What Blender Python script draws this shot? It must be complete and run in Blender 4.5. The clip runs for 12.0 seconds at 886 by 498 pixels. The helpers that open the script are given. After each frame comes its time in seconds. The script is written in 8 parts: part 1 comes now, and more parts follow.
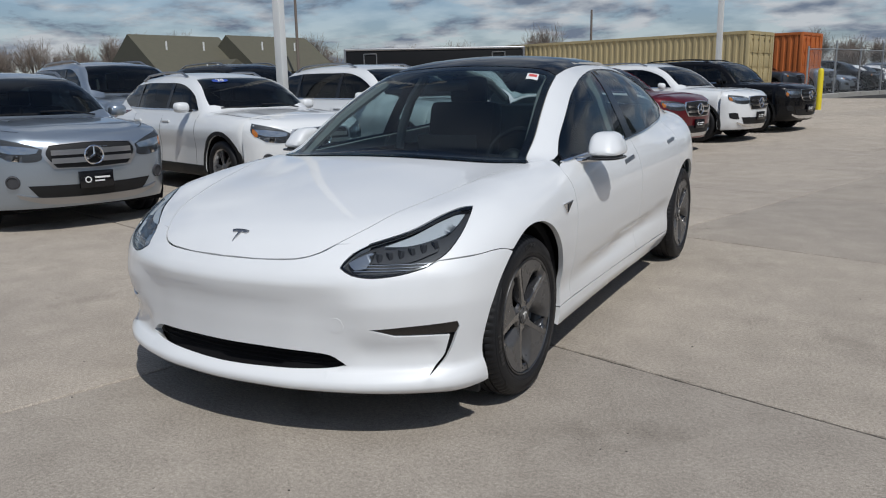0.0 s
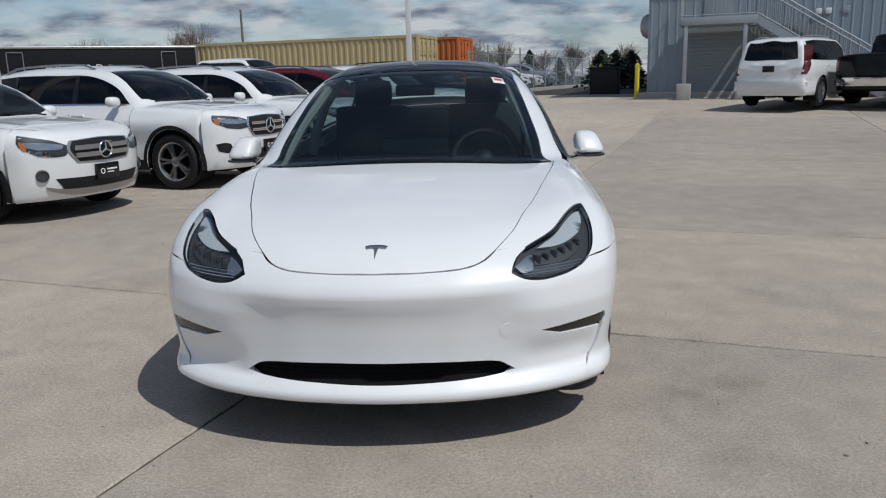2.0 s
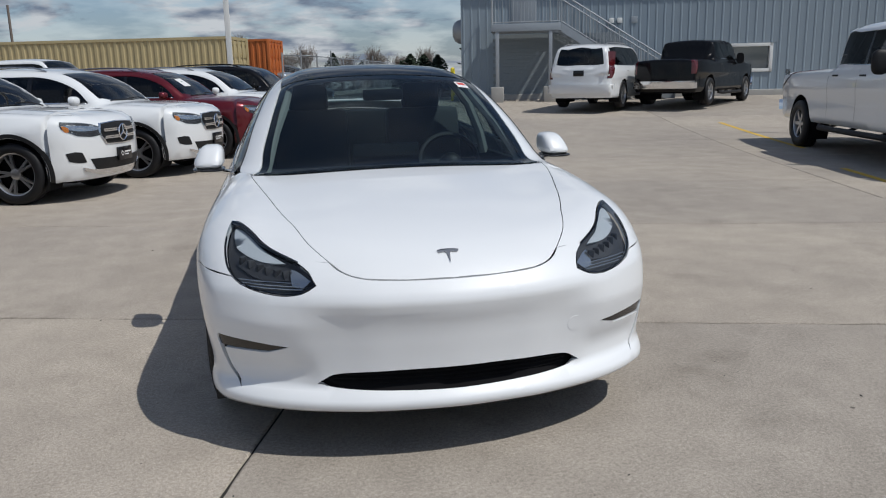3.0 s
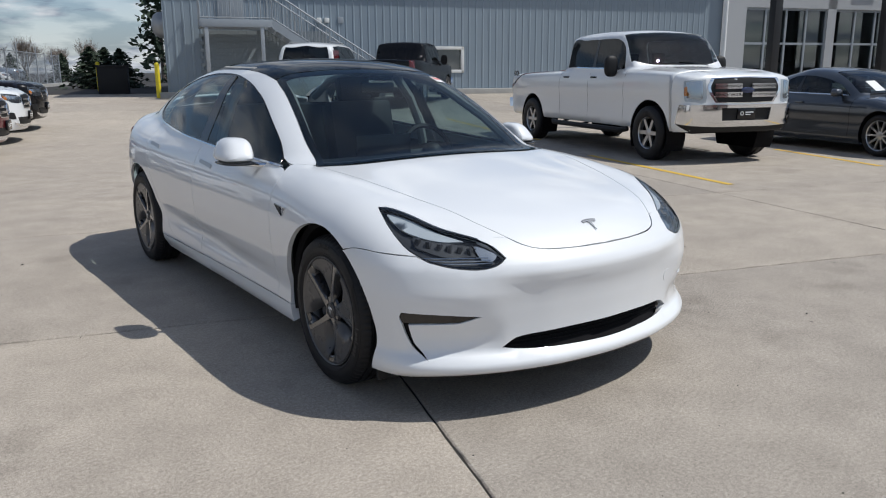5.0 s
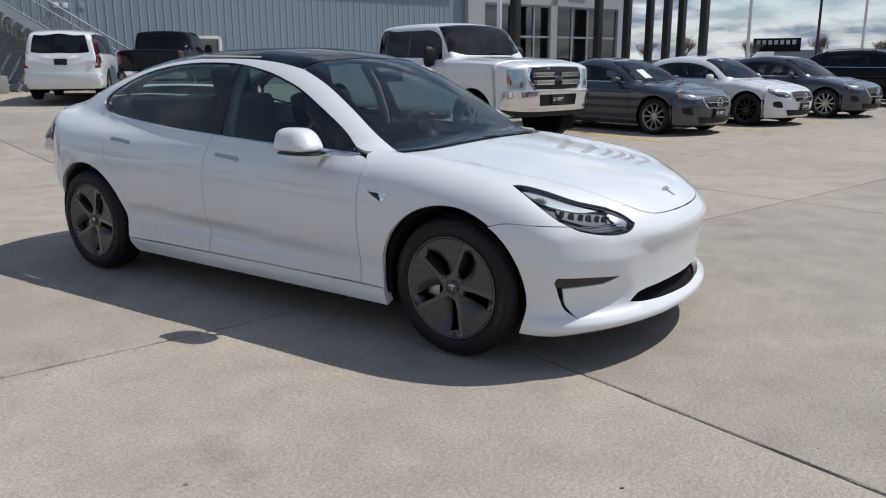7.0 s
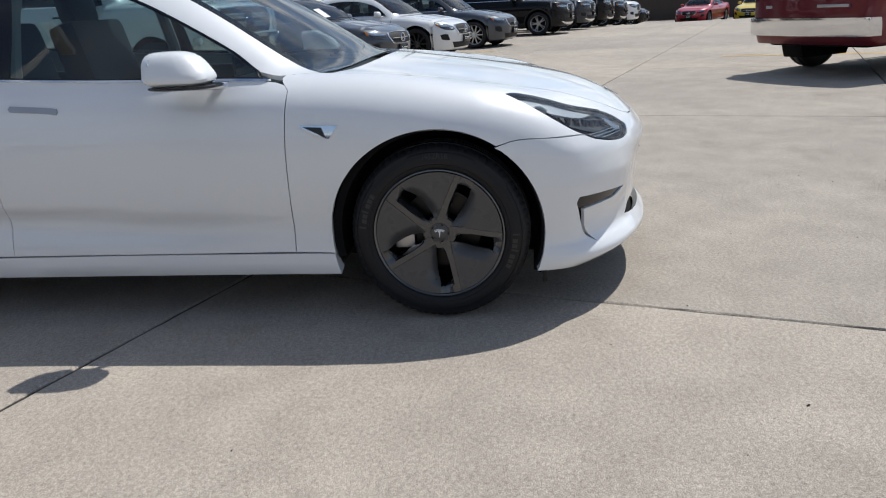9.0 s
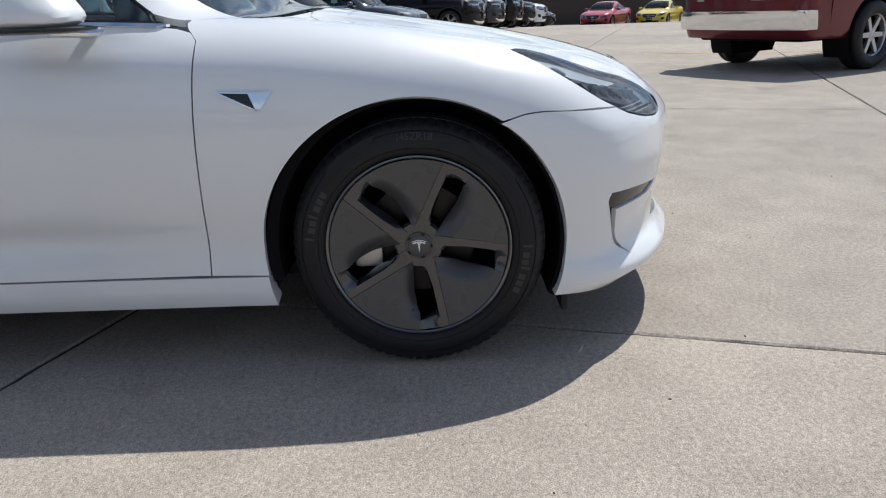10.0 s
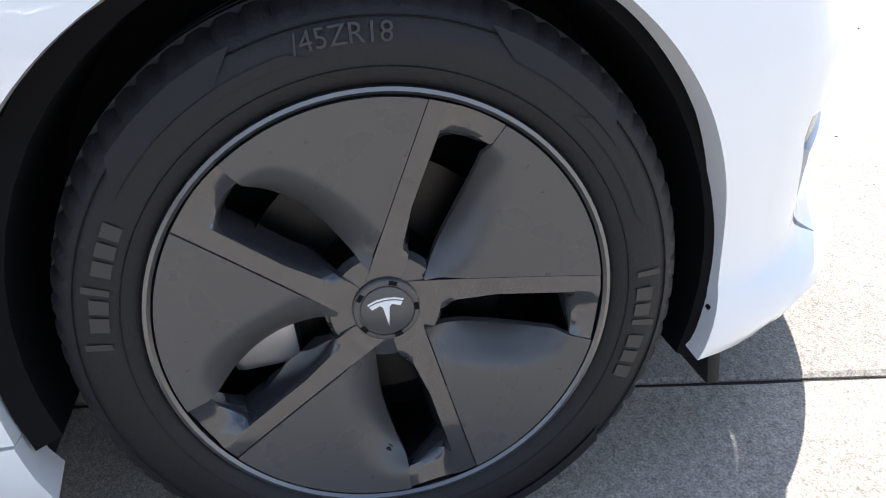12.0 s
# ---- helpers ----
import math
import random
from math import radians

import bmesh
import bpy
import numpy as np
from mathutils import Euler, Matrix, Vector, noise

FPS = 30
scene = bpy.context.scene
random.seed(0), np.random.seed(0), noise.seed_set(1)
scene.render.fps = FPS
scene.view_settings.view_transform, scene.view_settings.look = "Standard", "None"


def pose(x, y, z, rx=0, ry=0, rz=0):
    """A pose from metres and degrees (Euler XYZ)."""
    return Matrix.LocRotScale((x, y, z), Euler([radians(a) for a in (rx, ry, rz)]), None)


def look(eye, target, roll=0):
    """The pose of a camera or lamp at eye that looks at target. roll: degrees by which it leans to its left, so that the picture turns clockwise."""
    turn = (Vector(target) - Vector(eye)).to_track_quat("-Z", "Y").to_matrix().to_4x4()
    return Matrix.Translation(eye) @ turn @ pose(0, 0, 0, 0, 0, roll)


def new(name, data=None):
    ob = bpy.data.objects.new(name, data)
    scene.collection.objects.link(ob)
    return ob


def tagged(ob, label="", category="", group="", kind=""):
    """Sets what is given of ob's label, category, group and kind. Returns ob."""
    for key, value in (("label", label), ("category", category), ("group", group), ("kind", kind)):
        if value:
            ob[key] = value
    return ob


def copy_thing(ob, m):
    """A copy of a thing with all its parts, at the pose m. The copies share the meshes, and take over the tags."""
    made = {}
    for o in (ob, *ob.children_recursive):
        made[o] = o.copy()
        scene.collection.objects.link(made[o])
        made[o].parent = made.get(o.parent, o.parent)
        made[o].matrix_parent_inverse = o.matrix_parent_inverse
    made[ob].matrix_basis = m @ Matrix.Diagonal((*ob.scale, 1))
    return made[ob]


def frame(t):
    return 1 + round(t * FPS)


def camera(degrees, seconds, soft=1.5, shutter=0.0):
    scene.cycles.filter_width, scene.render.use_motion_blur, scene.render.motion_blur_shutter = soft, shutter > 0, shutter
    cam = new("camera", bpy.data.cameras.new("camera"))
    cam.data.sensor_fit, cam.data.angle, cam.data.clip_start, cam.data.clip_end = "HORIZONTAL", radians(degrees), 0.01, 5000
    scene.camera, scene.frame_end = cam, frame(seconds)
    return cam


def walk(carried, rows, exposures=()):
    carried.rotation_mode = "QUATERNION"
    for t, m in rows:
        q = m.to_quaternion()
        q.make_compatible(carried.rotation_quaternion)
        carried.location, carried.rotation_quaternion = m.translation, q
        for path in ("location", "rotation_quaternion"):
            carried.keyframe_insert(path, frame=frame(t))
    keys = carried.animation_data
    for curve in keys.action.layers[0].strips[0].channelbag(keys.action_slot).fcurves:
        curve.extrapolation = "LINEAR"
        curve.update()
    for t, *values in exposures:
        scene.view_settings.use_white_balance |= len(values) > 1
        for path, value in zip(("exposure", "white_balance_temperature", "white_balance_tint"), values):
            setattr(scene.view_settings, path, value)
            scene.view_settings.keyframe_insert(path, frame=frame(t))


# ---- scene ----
cam = camera(59.6, 12.0, soft=1.1)
PATH = [
    (0, (2.097, -2.844, 1.265), (1.146, -1.133, 0.853), -1.0),
    (0.5, (1.742, -3.013, 1.284), (0.952, -1.223, 0.867), -0.8),
    (1, (1.351, -3.195, 1.291), (0.761, -1.331, 0.868), -0.9),
    (1.5, (0.898, -3.289, 1.307), (0.533, -1.369, 0.881), -1.2),
    (2, (0.418, -3.38, 1.323), (0.298, -1.43, 0.894), -1.4),
    (2.5, (-0.056, -3.375, 1.334), (0.077, -1.426, 0.904), -1.3),
    (3, (-0.544, -3.361, 1.352), (-0.16, -1.447, 0.919), -1.3),
    (3.5, (-1.022, -3.273, 1.361), (-0.404, -1.421, 0.926), -1.3),
    (5.5, (-2.765, -2.76, 1.356), (-1.503, -1.274, 0.906), 0.1),
    (6, (-3.13, -2.527, 1.355), (-1.754, -1.147, 0.904), 0.3),
    (6.5, (-3.474, -2.262, 1.354), (-1.986, -1.007, 0.896), 0.2),
    (7, (-3.733, -1.912, 1.356), (-2.131, -0.813, 0.883), -0.3),
    (9, (-3.59, -0.356, 1.142), (-1.699, -0.114, 0.537), -3.3),
    (9.5, (-3.215, -0.143, 1.033), (-1.308, -0.058, 0.436), -2.6),
    (10, (-2.811, -0.061, 0.939), (-0.905, -0.061, 0.333), -2.1),
    (10.5, (-2.498, -0.048, 0.874), (-0.600, -0.104, 0.246), -1.8),
    (11, (-2.257, -0.052, 0.835), (-0.381, -0.120, 0.144), -3.0),
    (11.5, (-1.949, -0.005, 0.802), (-0.114, -0.131, 0.016), -4.6),
    (12, (-1.588, 0.038, 0.744), (0.192, -0.223, -0.130), -7.3),
]
walk(cam, [(t, look(eye, target, roll)) for t, eye, target, roll in PATH],
     exposures=[(0, -0.47, 6210, 8), (2.0, -0.45, 6210, 8), (3.5, -0.33, 6210, 8), (5.5, -0.14, 6210, 8), (7.0, -0.17, 6210, 8), (9.0, 0.0, 6230, 8), (10.5, 0.20, 6210, 8), (11.0, 0.40, 6130, 8), (11.5, 0.82, 6060, 8), (12, 1.38, 5960, 8)])

# ---- daylight: broken cloud, a high sun from the front left of the white sedan ----
SUN_FROM = Vector((0.50, -0.40, 1.0)).normalized()
world = bpy.data.worlds.new("sky")
scene.world = world
world.use_nodes = True
wn, wl = world.node_tree.nodes, world.node_tree.links
wn.clear()
w_out = wn.new("ShaderNodeOutputWorld")
w_bg = wn.new("ShaderNodeBackground")
w_sky = wn.new("ShaderNodeTexSky")
w_sky.sky_type, w_sky.sun_disc = "NISHITA", False
w_sky.sun_elevation = math.asin(SUN_FROM.z)
w_sky.sun_rotation = math.atan2(SUN_FROM.x, SUN_FROM.y)
w_sky.altitude, w_sky.air_density, w_sky.dust_density, w_sky.ozone_density = 1000, 1.0, 1.2, 1.5
w_co = wn.new("ShaderNodeTexCoord")
w_sep = wn.new("ShaderNodeSeparateXYZ")
wl.new(w_co.outputs["Generated"], w_sep.inputs[0])


def w_math(op, a, b):
    n = wn.new("ShaderNodeMath")
    n.operation = op
    for i, v in enumerate((a, b)):
        if isinstance(v, (int, float)):
            n.inputs[i].default_value = v
        elif v is not None:
            wl.new(v, n.inputs[i])
    return n.outputs[0]


# cloud layer: the view's direction met with a flat deck, so that clouds shrink towards the horizon
w_up = w_math("ADD", w_math("MAXIMUM", w_sep.outputs["Z"], 0.0), 0.20)
w_vec = wn.new("ShaderNodeCombineXYZ")
wl.new(w_math("DIVIDE", w_sep.outputs["X"], w_up), w_vec.inputs[0])
wl.new(w_math("DIVIDE", w_sep.outputs["Y"], w_up), w_vec.inputs[1])
w_noise = wn.new("ShaderNodeTexNoise")
w_noise.inputs["Scale"].default_value, w_noise.inputs["Detail"].default_value, w_noise.inputs["Roughness"].default_value = 1.9, 12, 0.62
w_noise.inputs["Distortion"].default_value = 0.25
wl.new(w_vec.outputs[0], w_noise.inputs["Vector"])
w_ramp = wn.new("ShaderNodeValToRGB")
w_ramp.color_ramp.elements[0].position, w_ramp.color_ramp.elements[1].position = 0.42, 0.57
wl.new(w_noise.outputs["Fac"], w_ramp.inputs[0])
w_shade = wn.new("ShaderNodeTexNoise")
w_shade.inputs["Scale"].default_value, w_shade.inputs["Detail"].default_value = 3.6, 10
wl.new(w_vec.outputs[0], w_shade.inputs["Vector"])
w_tone = wn.new("ShaderNodeValToRGB")
w_tone.color_ramp.elements[0].position, w_tone.color_ramp.elements[0].color = 0.40, (4.4, 5.2, 6.9, 1)
w_tone.color_ramp.elements[1].position, w_tone.color_ramp.elements[1].color = 0.60, (15.0, 15.2, 15.6, 1)
wl.new(w_shade.outputs["Fac"], w_tone.inputs[0])
w_mix = wn.new("ShaderNodeMixRGB")
w_thin = wn.new("ShaderNodeMapRange")
w_thin.inputs["From Min"].default_value, w_thin.inputs["From Max"].default_value = 0.30, 0.65
w_thin.inputs["To Min"].default_value, w_thin.inputs["To Max"].default_value = 0.96, 0.30
wl.new(w_sep.outputs["Z"], w_thin.inputs["Value"])
w_haze = wn.new("ShaderNodeMapRange")
w_haze.inputs["From Min"].default_value, w_haze.inputs["From Max"].default_value = 0.0, 0.16
w_haze.inputs["To Min"].default_value, w_haze.inputs["To Max"].default_value = 0.70, 0.0
wl.new(w_sep.outputs["Z"], w_haze.inputs["Value"])
wl.new(w_math("MAXIMUM", w_math("MULTIPLY", w_ramp.outputs["Color"], w_thin.outputs[0]), w_haze.outputs[0]), w_mix.inputs[0])
w_clear = wn.new("ShaderNodeMixRGB")
w_clear.blend_type, w_clear.inputs[0].default_value, w_clear.inputs[2].default_value = "MULTIPLY", 1.0, (2.0, 2.0, 2.0, 1)
wl.new(w_sky.outputs[0], w_clear.inputs[1])
wl.new(w_clear.outputs[0], w_mix.inputs[1])
# clouds glow towards the sun and turn grey away from it
w_dot = wn.new("ShaderNodeVectorMath")
w_dot.operation = "DOT_PRODUCT"
w_dot.inputs[1].default_value = SUN_FROM
wl.new(w_co.outputs["Generated"], w_dot.inputs[0])
w_glow = wn.new("ShaderNodeMapRange")
w_glow.inputs["From Min"].default_value, w_glow.inputs["From Max"].default_value = -0.55, 0.95
w_glow.inputs["To Min"].default_value, w_glow.inputs["To Max"].default_value = 0.85, 1.2
wl.new(w_dot.outputs["Value"], w_glow.inputs["Value"])
w_lit = wn.new("ShaderNodeMixRGB")
w_lit.blend_type, w_lit.inputs[0].default_value = "MULTIPLY", 1.0
wl.new(w_tone.outputs[0], w_lit.inputs[1])
wl.new(w_glow.outputs[0], w_lit.inputs[2])
wl.new(w_lit.outputs[0], w_mix.inputs[2])
wl.new(w_mix.outputs[0], w_bg.inputs["Color"])
w_bg.inputs["Strength"].default_value = 0.054
wl.new(w_bg.outputs[0], w_out.inputs[0])

sun = new("sun", bpy.data.lights.new("sun", "SUN"))
sun.data.energy, sun.data.angle, sun.data.color = 4.1, radians(0.53), (1.0, 0.955, 0.89)
sun.matrix_world = look(SUN_FROM * 60, (0, 0, 0))

# ---- materials ----
def material(name, color, rough=0.5, metal=0.0, vary=0.12, scale=6.0, bump=0.0, bump_scale=60.0, coat=0.0, fine=0.0, fine_scale=300.0, space="Object", spec=0.5):
    """A painted, moulded or cast surface with two scales of variation."""
    m = bpy.data.materials.new(name)
    m.use_nodes = True
    n, l = m.node_tree.nodes, m.node_tree.links
    b = n["Principled BSDF"]
    b.inputs["Roughness"].default_value, b.inputs["Metallic"].default_value = rough, metal
    b.inputs["Coat Weight"].default_value, b.inputs["Coat Roughness"].default_value = coat, 0.03
    b.inputs["Specular IOR Level"].default_value = spec
    co = n.new("ShaderNodeTexCoord")
    big = n.new("ShaderNodeTexNoise")
    big.inputs["Scale"].default_value, big.inputs["Detail"].default_value = scale, 5
    l.new(co.outputs[space], big.inputs["Vector"])
    small = n.new("ShaderNodeTexNoise")
    small.inputs["Scale"].default_value, small.inputs["Detail"].default_value = fine_scale, 2
    l.new(co.outputs[space], small.inputs["Vector"])
    mix = n.new("ShaderNodeMixRGB")
    mix.blend_type = "MIX"
    mix.inputs[1].default_value = (*[c * (1 - vary) for c in color], 1)
    mix.inputs[2].default_value = (*[min(1, c * (1 + vary)) for c in color], 1)
    l.new(big.outputs["Fac"], mix.inputs[0])
    last = mix.outputs[0]
    if fine:
        spot = n.new("ShaderNodeMixRGB")
        spot.blend_type, spot.inputs[0].default_value = "OVERLAY", fine
        l.new(last, spot.inputs[1])
        l.new(small.outputs["Fac"], spot.inputs[2])
        last = spot.outputs[0]
    l.new(last, b.inputs["Base Color"])
    wear = n.new("ShaderNodeMapRange")
    wear.inputs["To Min"].default_value, wear.inputs["To Max"].default_value = rough * 0.85, min(1, rough * 1.2)
    l.new(big.outputs["Fac"], wear.inputs["Value"])
    l.new(wear.outputs[0], b.inputs["Roughness"])
    if bump:
        rel = n.new("ShaderNodeTexNoise")
        rel.inputs["Scale"].default_value, rel.inputs["Detail"].default_value = bump_scale, 4
        l.new(co.outputs[space], rel.inputs["Vector"])
        bp = n.new("ShaderNodeBump")
        bp.inputs["Strength"].default_value, bp.inputs["Distance"].default_value = bump, 0.01
        l.new(rel.outputs["Fac"], bp.inputs["Height"])
        l.new(bp.outputs[0], b.inputs["Normal"])
    return m


def glass(name, tint, rough=0.0, ior=1.45):
    """Tinted pane: it lets tinted light through and mirrors by its angle, alike from both sides."""
    m = bpy.data.materials.new(name)
    m.use_nodes = True
    n, l = m.node_tree.nodes, m.node_tree.links
    n.remove(n["Principled BSDF"])
    tr, gl, mx, lw = n.new("ShaderNodeBsdfTransparent"), n.new("ShaderNodeBsdfGlossy"), n.new("ShaderNodeMixShader"), n.new("ShaderNodeLayerWeight")
    tr.inputs["Color"].default_value = (*tint, 1)
    gl.inputs["Roughness"].default_value = rough
    lw.inputs["Blend"].default_value = 0.5
    least = ((ior - 1) / (ior + 1)) ** 2
    power, share = n.new("ShaderNodeMath"), n.new("ShaderNodeMath")
    power.operation, power.inputs[1].default_value = "POWER", 5.0
    share.operation, share.inputs[1].default_value, share.inputs[2].default_value = "MULTIPLY_ADD", 1 - least, least
    l.new(lw.outputs["Facing"], power.inputs[0])
    l.new(power.outputs[0], share.inputs[0])
    l.new(share.outputs[0], mx.inputs[0])
    l.new(tr.outputs[0], mx.inputs[1])
    l.new(gl.outputs[0], mx.inputs[2])
    l.new(mx.outputs[0], n["Material Output"].inputs["Surface"])
    return m


def paint(name, color, metal=0.0, rough=0.32, flake=0.05, coat=1.0, spec=0.5):
    return material(name, color, rough, metal, vary=0.025, scale=2.0, coat=coat, spec=spec, fine=flake, fine_scale=900.0)


PAINT_PEARL = paint("pearl_white_paint", (0.75, 0.76, 0.77), 0.0, 0.42, 0.03, coat=1.0)
PAINT_PEARL.node_tree.nodes["Principled BSDF"].inputs["Coat Roughness"].default_value = 0.018
PAINT_WHITE = paint("white_paint", (0.73, 0.74, 0.745))
PAINT_SILVER = paint("silver_paint", (0.34, 0.39, 0.45), 0.75, 0.30, 0.1)
PAINT_GREY = paint("grey_paint", (0.055, 0.062, 0.074), 0.6, 0.30, 0.1)
PAINT_BLACK = paint("black_paint", (0.005, 0.005, 0.006), 0.0, 0.25, coat=0.35, spec=0.1)
PAINT_NAVY = paint("dark_blue_paint", (0.007, 0.010, 0.020), 0.1, 0.25, coat=0.5)
PAINT_RED = paint("dark_red_paint", (0.120, 0.004, 0.010), 0.45, 0.28, coat=0.6)
PAINT_BRIGHT_RED = paint("bright_red_paint", (0.42, 0.008, 0.025), 0.1, 0.3)
PAINT_YELLOW = paint("yellow_paint", (0.70, 0.52, 0.03), 0.0, 0.3)
RUBBER = material("tyre_rubber", (0.012, 0.012, 0.0135), 0.52, spec=0.28, vary=0.25, scale=9, bump=0.12, bump_scale=180)
BLACK_PLASTIC = material("black_plastic", (0.012, 0.012, 0.013), 0.55, spec=0.3, vary=0.15, bump=0.1, bump_scale=300)
GLOSS_BLACK = material("gloss_black_plastic", (0.007, 0.007, 0.009), 0.14, vary=0.1)
SPOKE_BLACK = material("gloss_dark_spoke", (0.028, 0.028, 0.031), 0.14, vary=0.1, coat=1.0)
FOG_LENS = material("smoked_reflector_lens", (0.016, 0.013, 0.012), 0.16, vary=0.15, coat=0.3)
# near-black: black liners and joints, and shade painted into recesses
SHADE_BLACK = material("shade_and_liner_black", (0.004, 0.004, 0.005), 0.85, spec=0.2)
COVER_GREY = material("satin_grey_wheel_cover", (0.082, 0.080, 0.080), 0.28, 0.25, spec=0.4, vary=0.04, scale=14, fine=0.03)
CHROME = material("chrome", (0.75, 0.76, 0.78), 0.10, 1.0, vary=0.03)
RIM_METAL = material("dull_rim_metal", (0.17, 0.17, 0.175), 0.34, 1.0, vary=0.12, scale=20)
SATIN_METAL = material("satin_metal", (0.42, 0.42, 0.43), 0.35, 1.0, vary=0.08)
ALLOY = material("silver_alloy", (0.48, 0.48, 0.49), 0.30, 0.9, vary=0.06)
DARK_ALLOY = material("dark_alloy", (0.08, 0.08, 0.085), 0.30, 0.8, vary=0.06)
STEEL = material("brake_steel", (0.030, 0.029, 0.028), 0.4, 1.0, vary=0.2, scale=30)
GLASS_DARK = glass("dark_tinted_glass", (0.09, 0.10, 0.105), ior=1.55)
GLASS_BG = glass("parked_car_glass", (0.32, 0.38, 0.39), ior=1.62)
GLASS_SCREEN = glass("windscreen_glass", (0.54, 0.63, 0.64), ior=1.7)
GLASS_SIDE = glass("side_glass", (0.52, 0.64, 0.65), ior=1.75)
GLASS_ROOF = glass("roof_glass", (0.09, 0.10, 0.11), ior=1.42)
GLASS_LAMP = glass("lamp_lens", (0.80, 0.83, 0.85))
LAMP_BODY = material("lamp_housing", (0.045, 0.045, 0.050), 0.5, 0.1)
LAMP_SILVER = material("lamp_reflector", (0.62, 0.63, 0.65), 0.16, 0.9)
LAMP_WHITE = material("lamp_light_guide", (0.56, 0.58, 0.60), 0.4)
RED_LENS = material("red_lamp_lens", (0.085, 0.006, 0.008), 0.15, coat=0.6)
AMBER_LENS = material("amber_lamp_lens", (0.65, 0.20, 0.02), 0.2, coat=0.5)
SEAT_DARK = material("black_upholstery", (0.013, 0.013, 0.014), 0.55, vary=0.15, bump=0.1, bump_scale=250)
TRIM_LIGHT = material("pale_pillar_trim", (0.34, 0.33, 0.31), 0.75, vary=0.06, bump=0.05, bump_scale=400)
WOOD_TRIM = material("pale_wood_trim", (0.42, 0.33, 0.24), 0.5, vary=0.2, scale=20)
PLATE_WHITE = material("white_plate", (0.75, 0.75, 0.74), 0.4)
STICKER_BLUE = material("blue_sticker", (0.03, 0.07, 0.35), 0.4)
EMBLEM_BLUE = material("dark_blue_emblem", (0.012, 0.022, 0.075), 0.2, coat=0.6)
STICKER_RED = material("red_print", (0.55, 0.08, 0.07), 0.5)
RAISED_GREY = material("raised_tyre_mark", (0.020, 0.020, 0.021), 0.42, vary=0.15)

# ---- smooth body shells: a shape is the zero level of a function, panels are cut from it ----
def curve(*pts):
    """A smooth monotone curve through (a, b) pairs, as a function of numpy arrays."""
    xs = np.array([p[0] for p in pts], float)
    ys = np.array([p[1] for p in pts], float)
    h = np.diff(xs)
    d = np.diff(ys) / h
    m = np.empty(len(xs))
    m[0], m[-1] = d[0], d[-1]
    for i in range(1, len(xs) - 1):
        if d[i - 1] * d[i] <= 0:
            m[i] = 0
        else:
            w1, w2 = 2 * h[i] + h[i - 1], h[i] + 2 * h[i - 1]
            m[i] = (w1 + w2) / (w1 / d[i - 1] + w2 / d[i])

    def exact(x):
        i = np.clip(np.searchsorted(xs, x) - 1, 0, len(h) - 1)
        t = (x - xs[i]) / h[i]
        return ((1 + 2 * t) * (1 - t) ** 2 * ys[i] + t * (1 - t) ** 2 * h[i] * m[i]
                + t * t * (3 - 2 * t) * ys[i + 1] + t * t * (t - 1) * h[i] * m[i + 1])
    table_x = np.linspace(xs[0], xs[-1], 4001)
    table_y = exact(table_x)

    def f(x):
        return np.interp(x, table_x, table_y)
    return f


def smax(a, b, k):
    h = np.maximum(k - np.abs(a - b), 0) / k
    return np.maximum(a, b) + h * h * k / 4


def smin(a, b, k):
    return -smax(-a, -b, k)


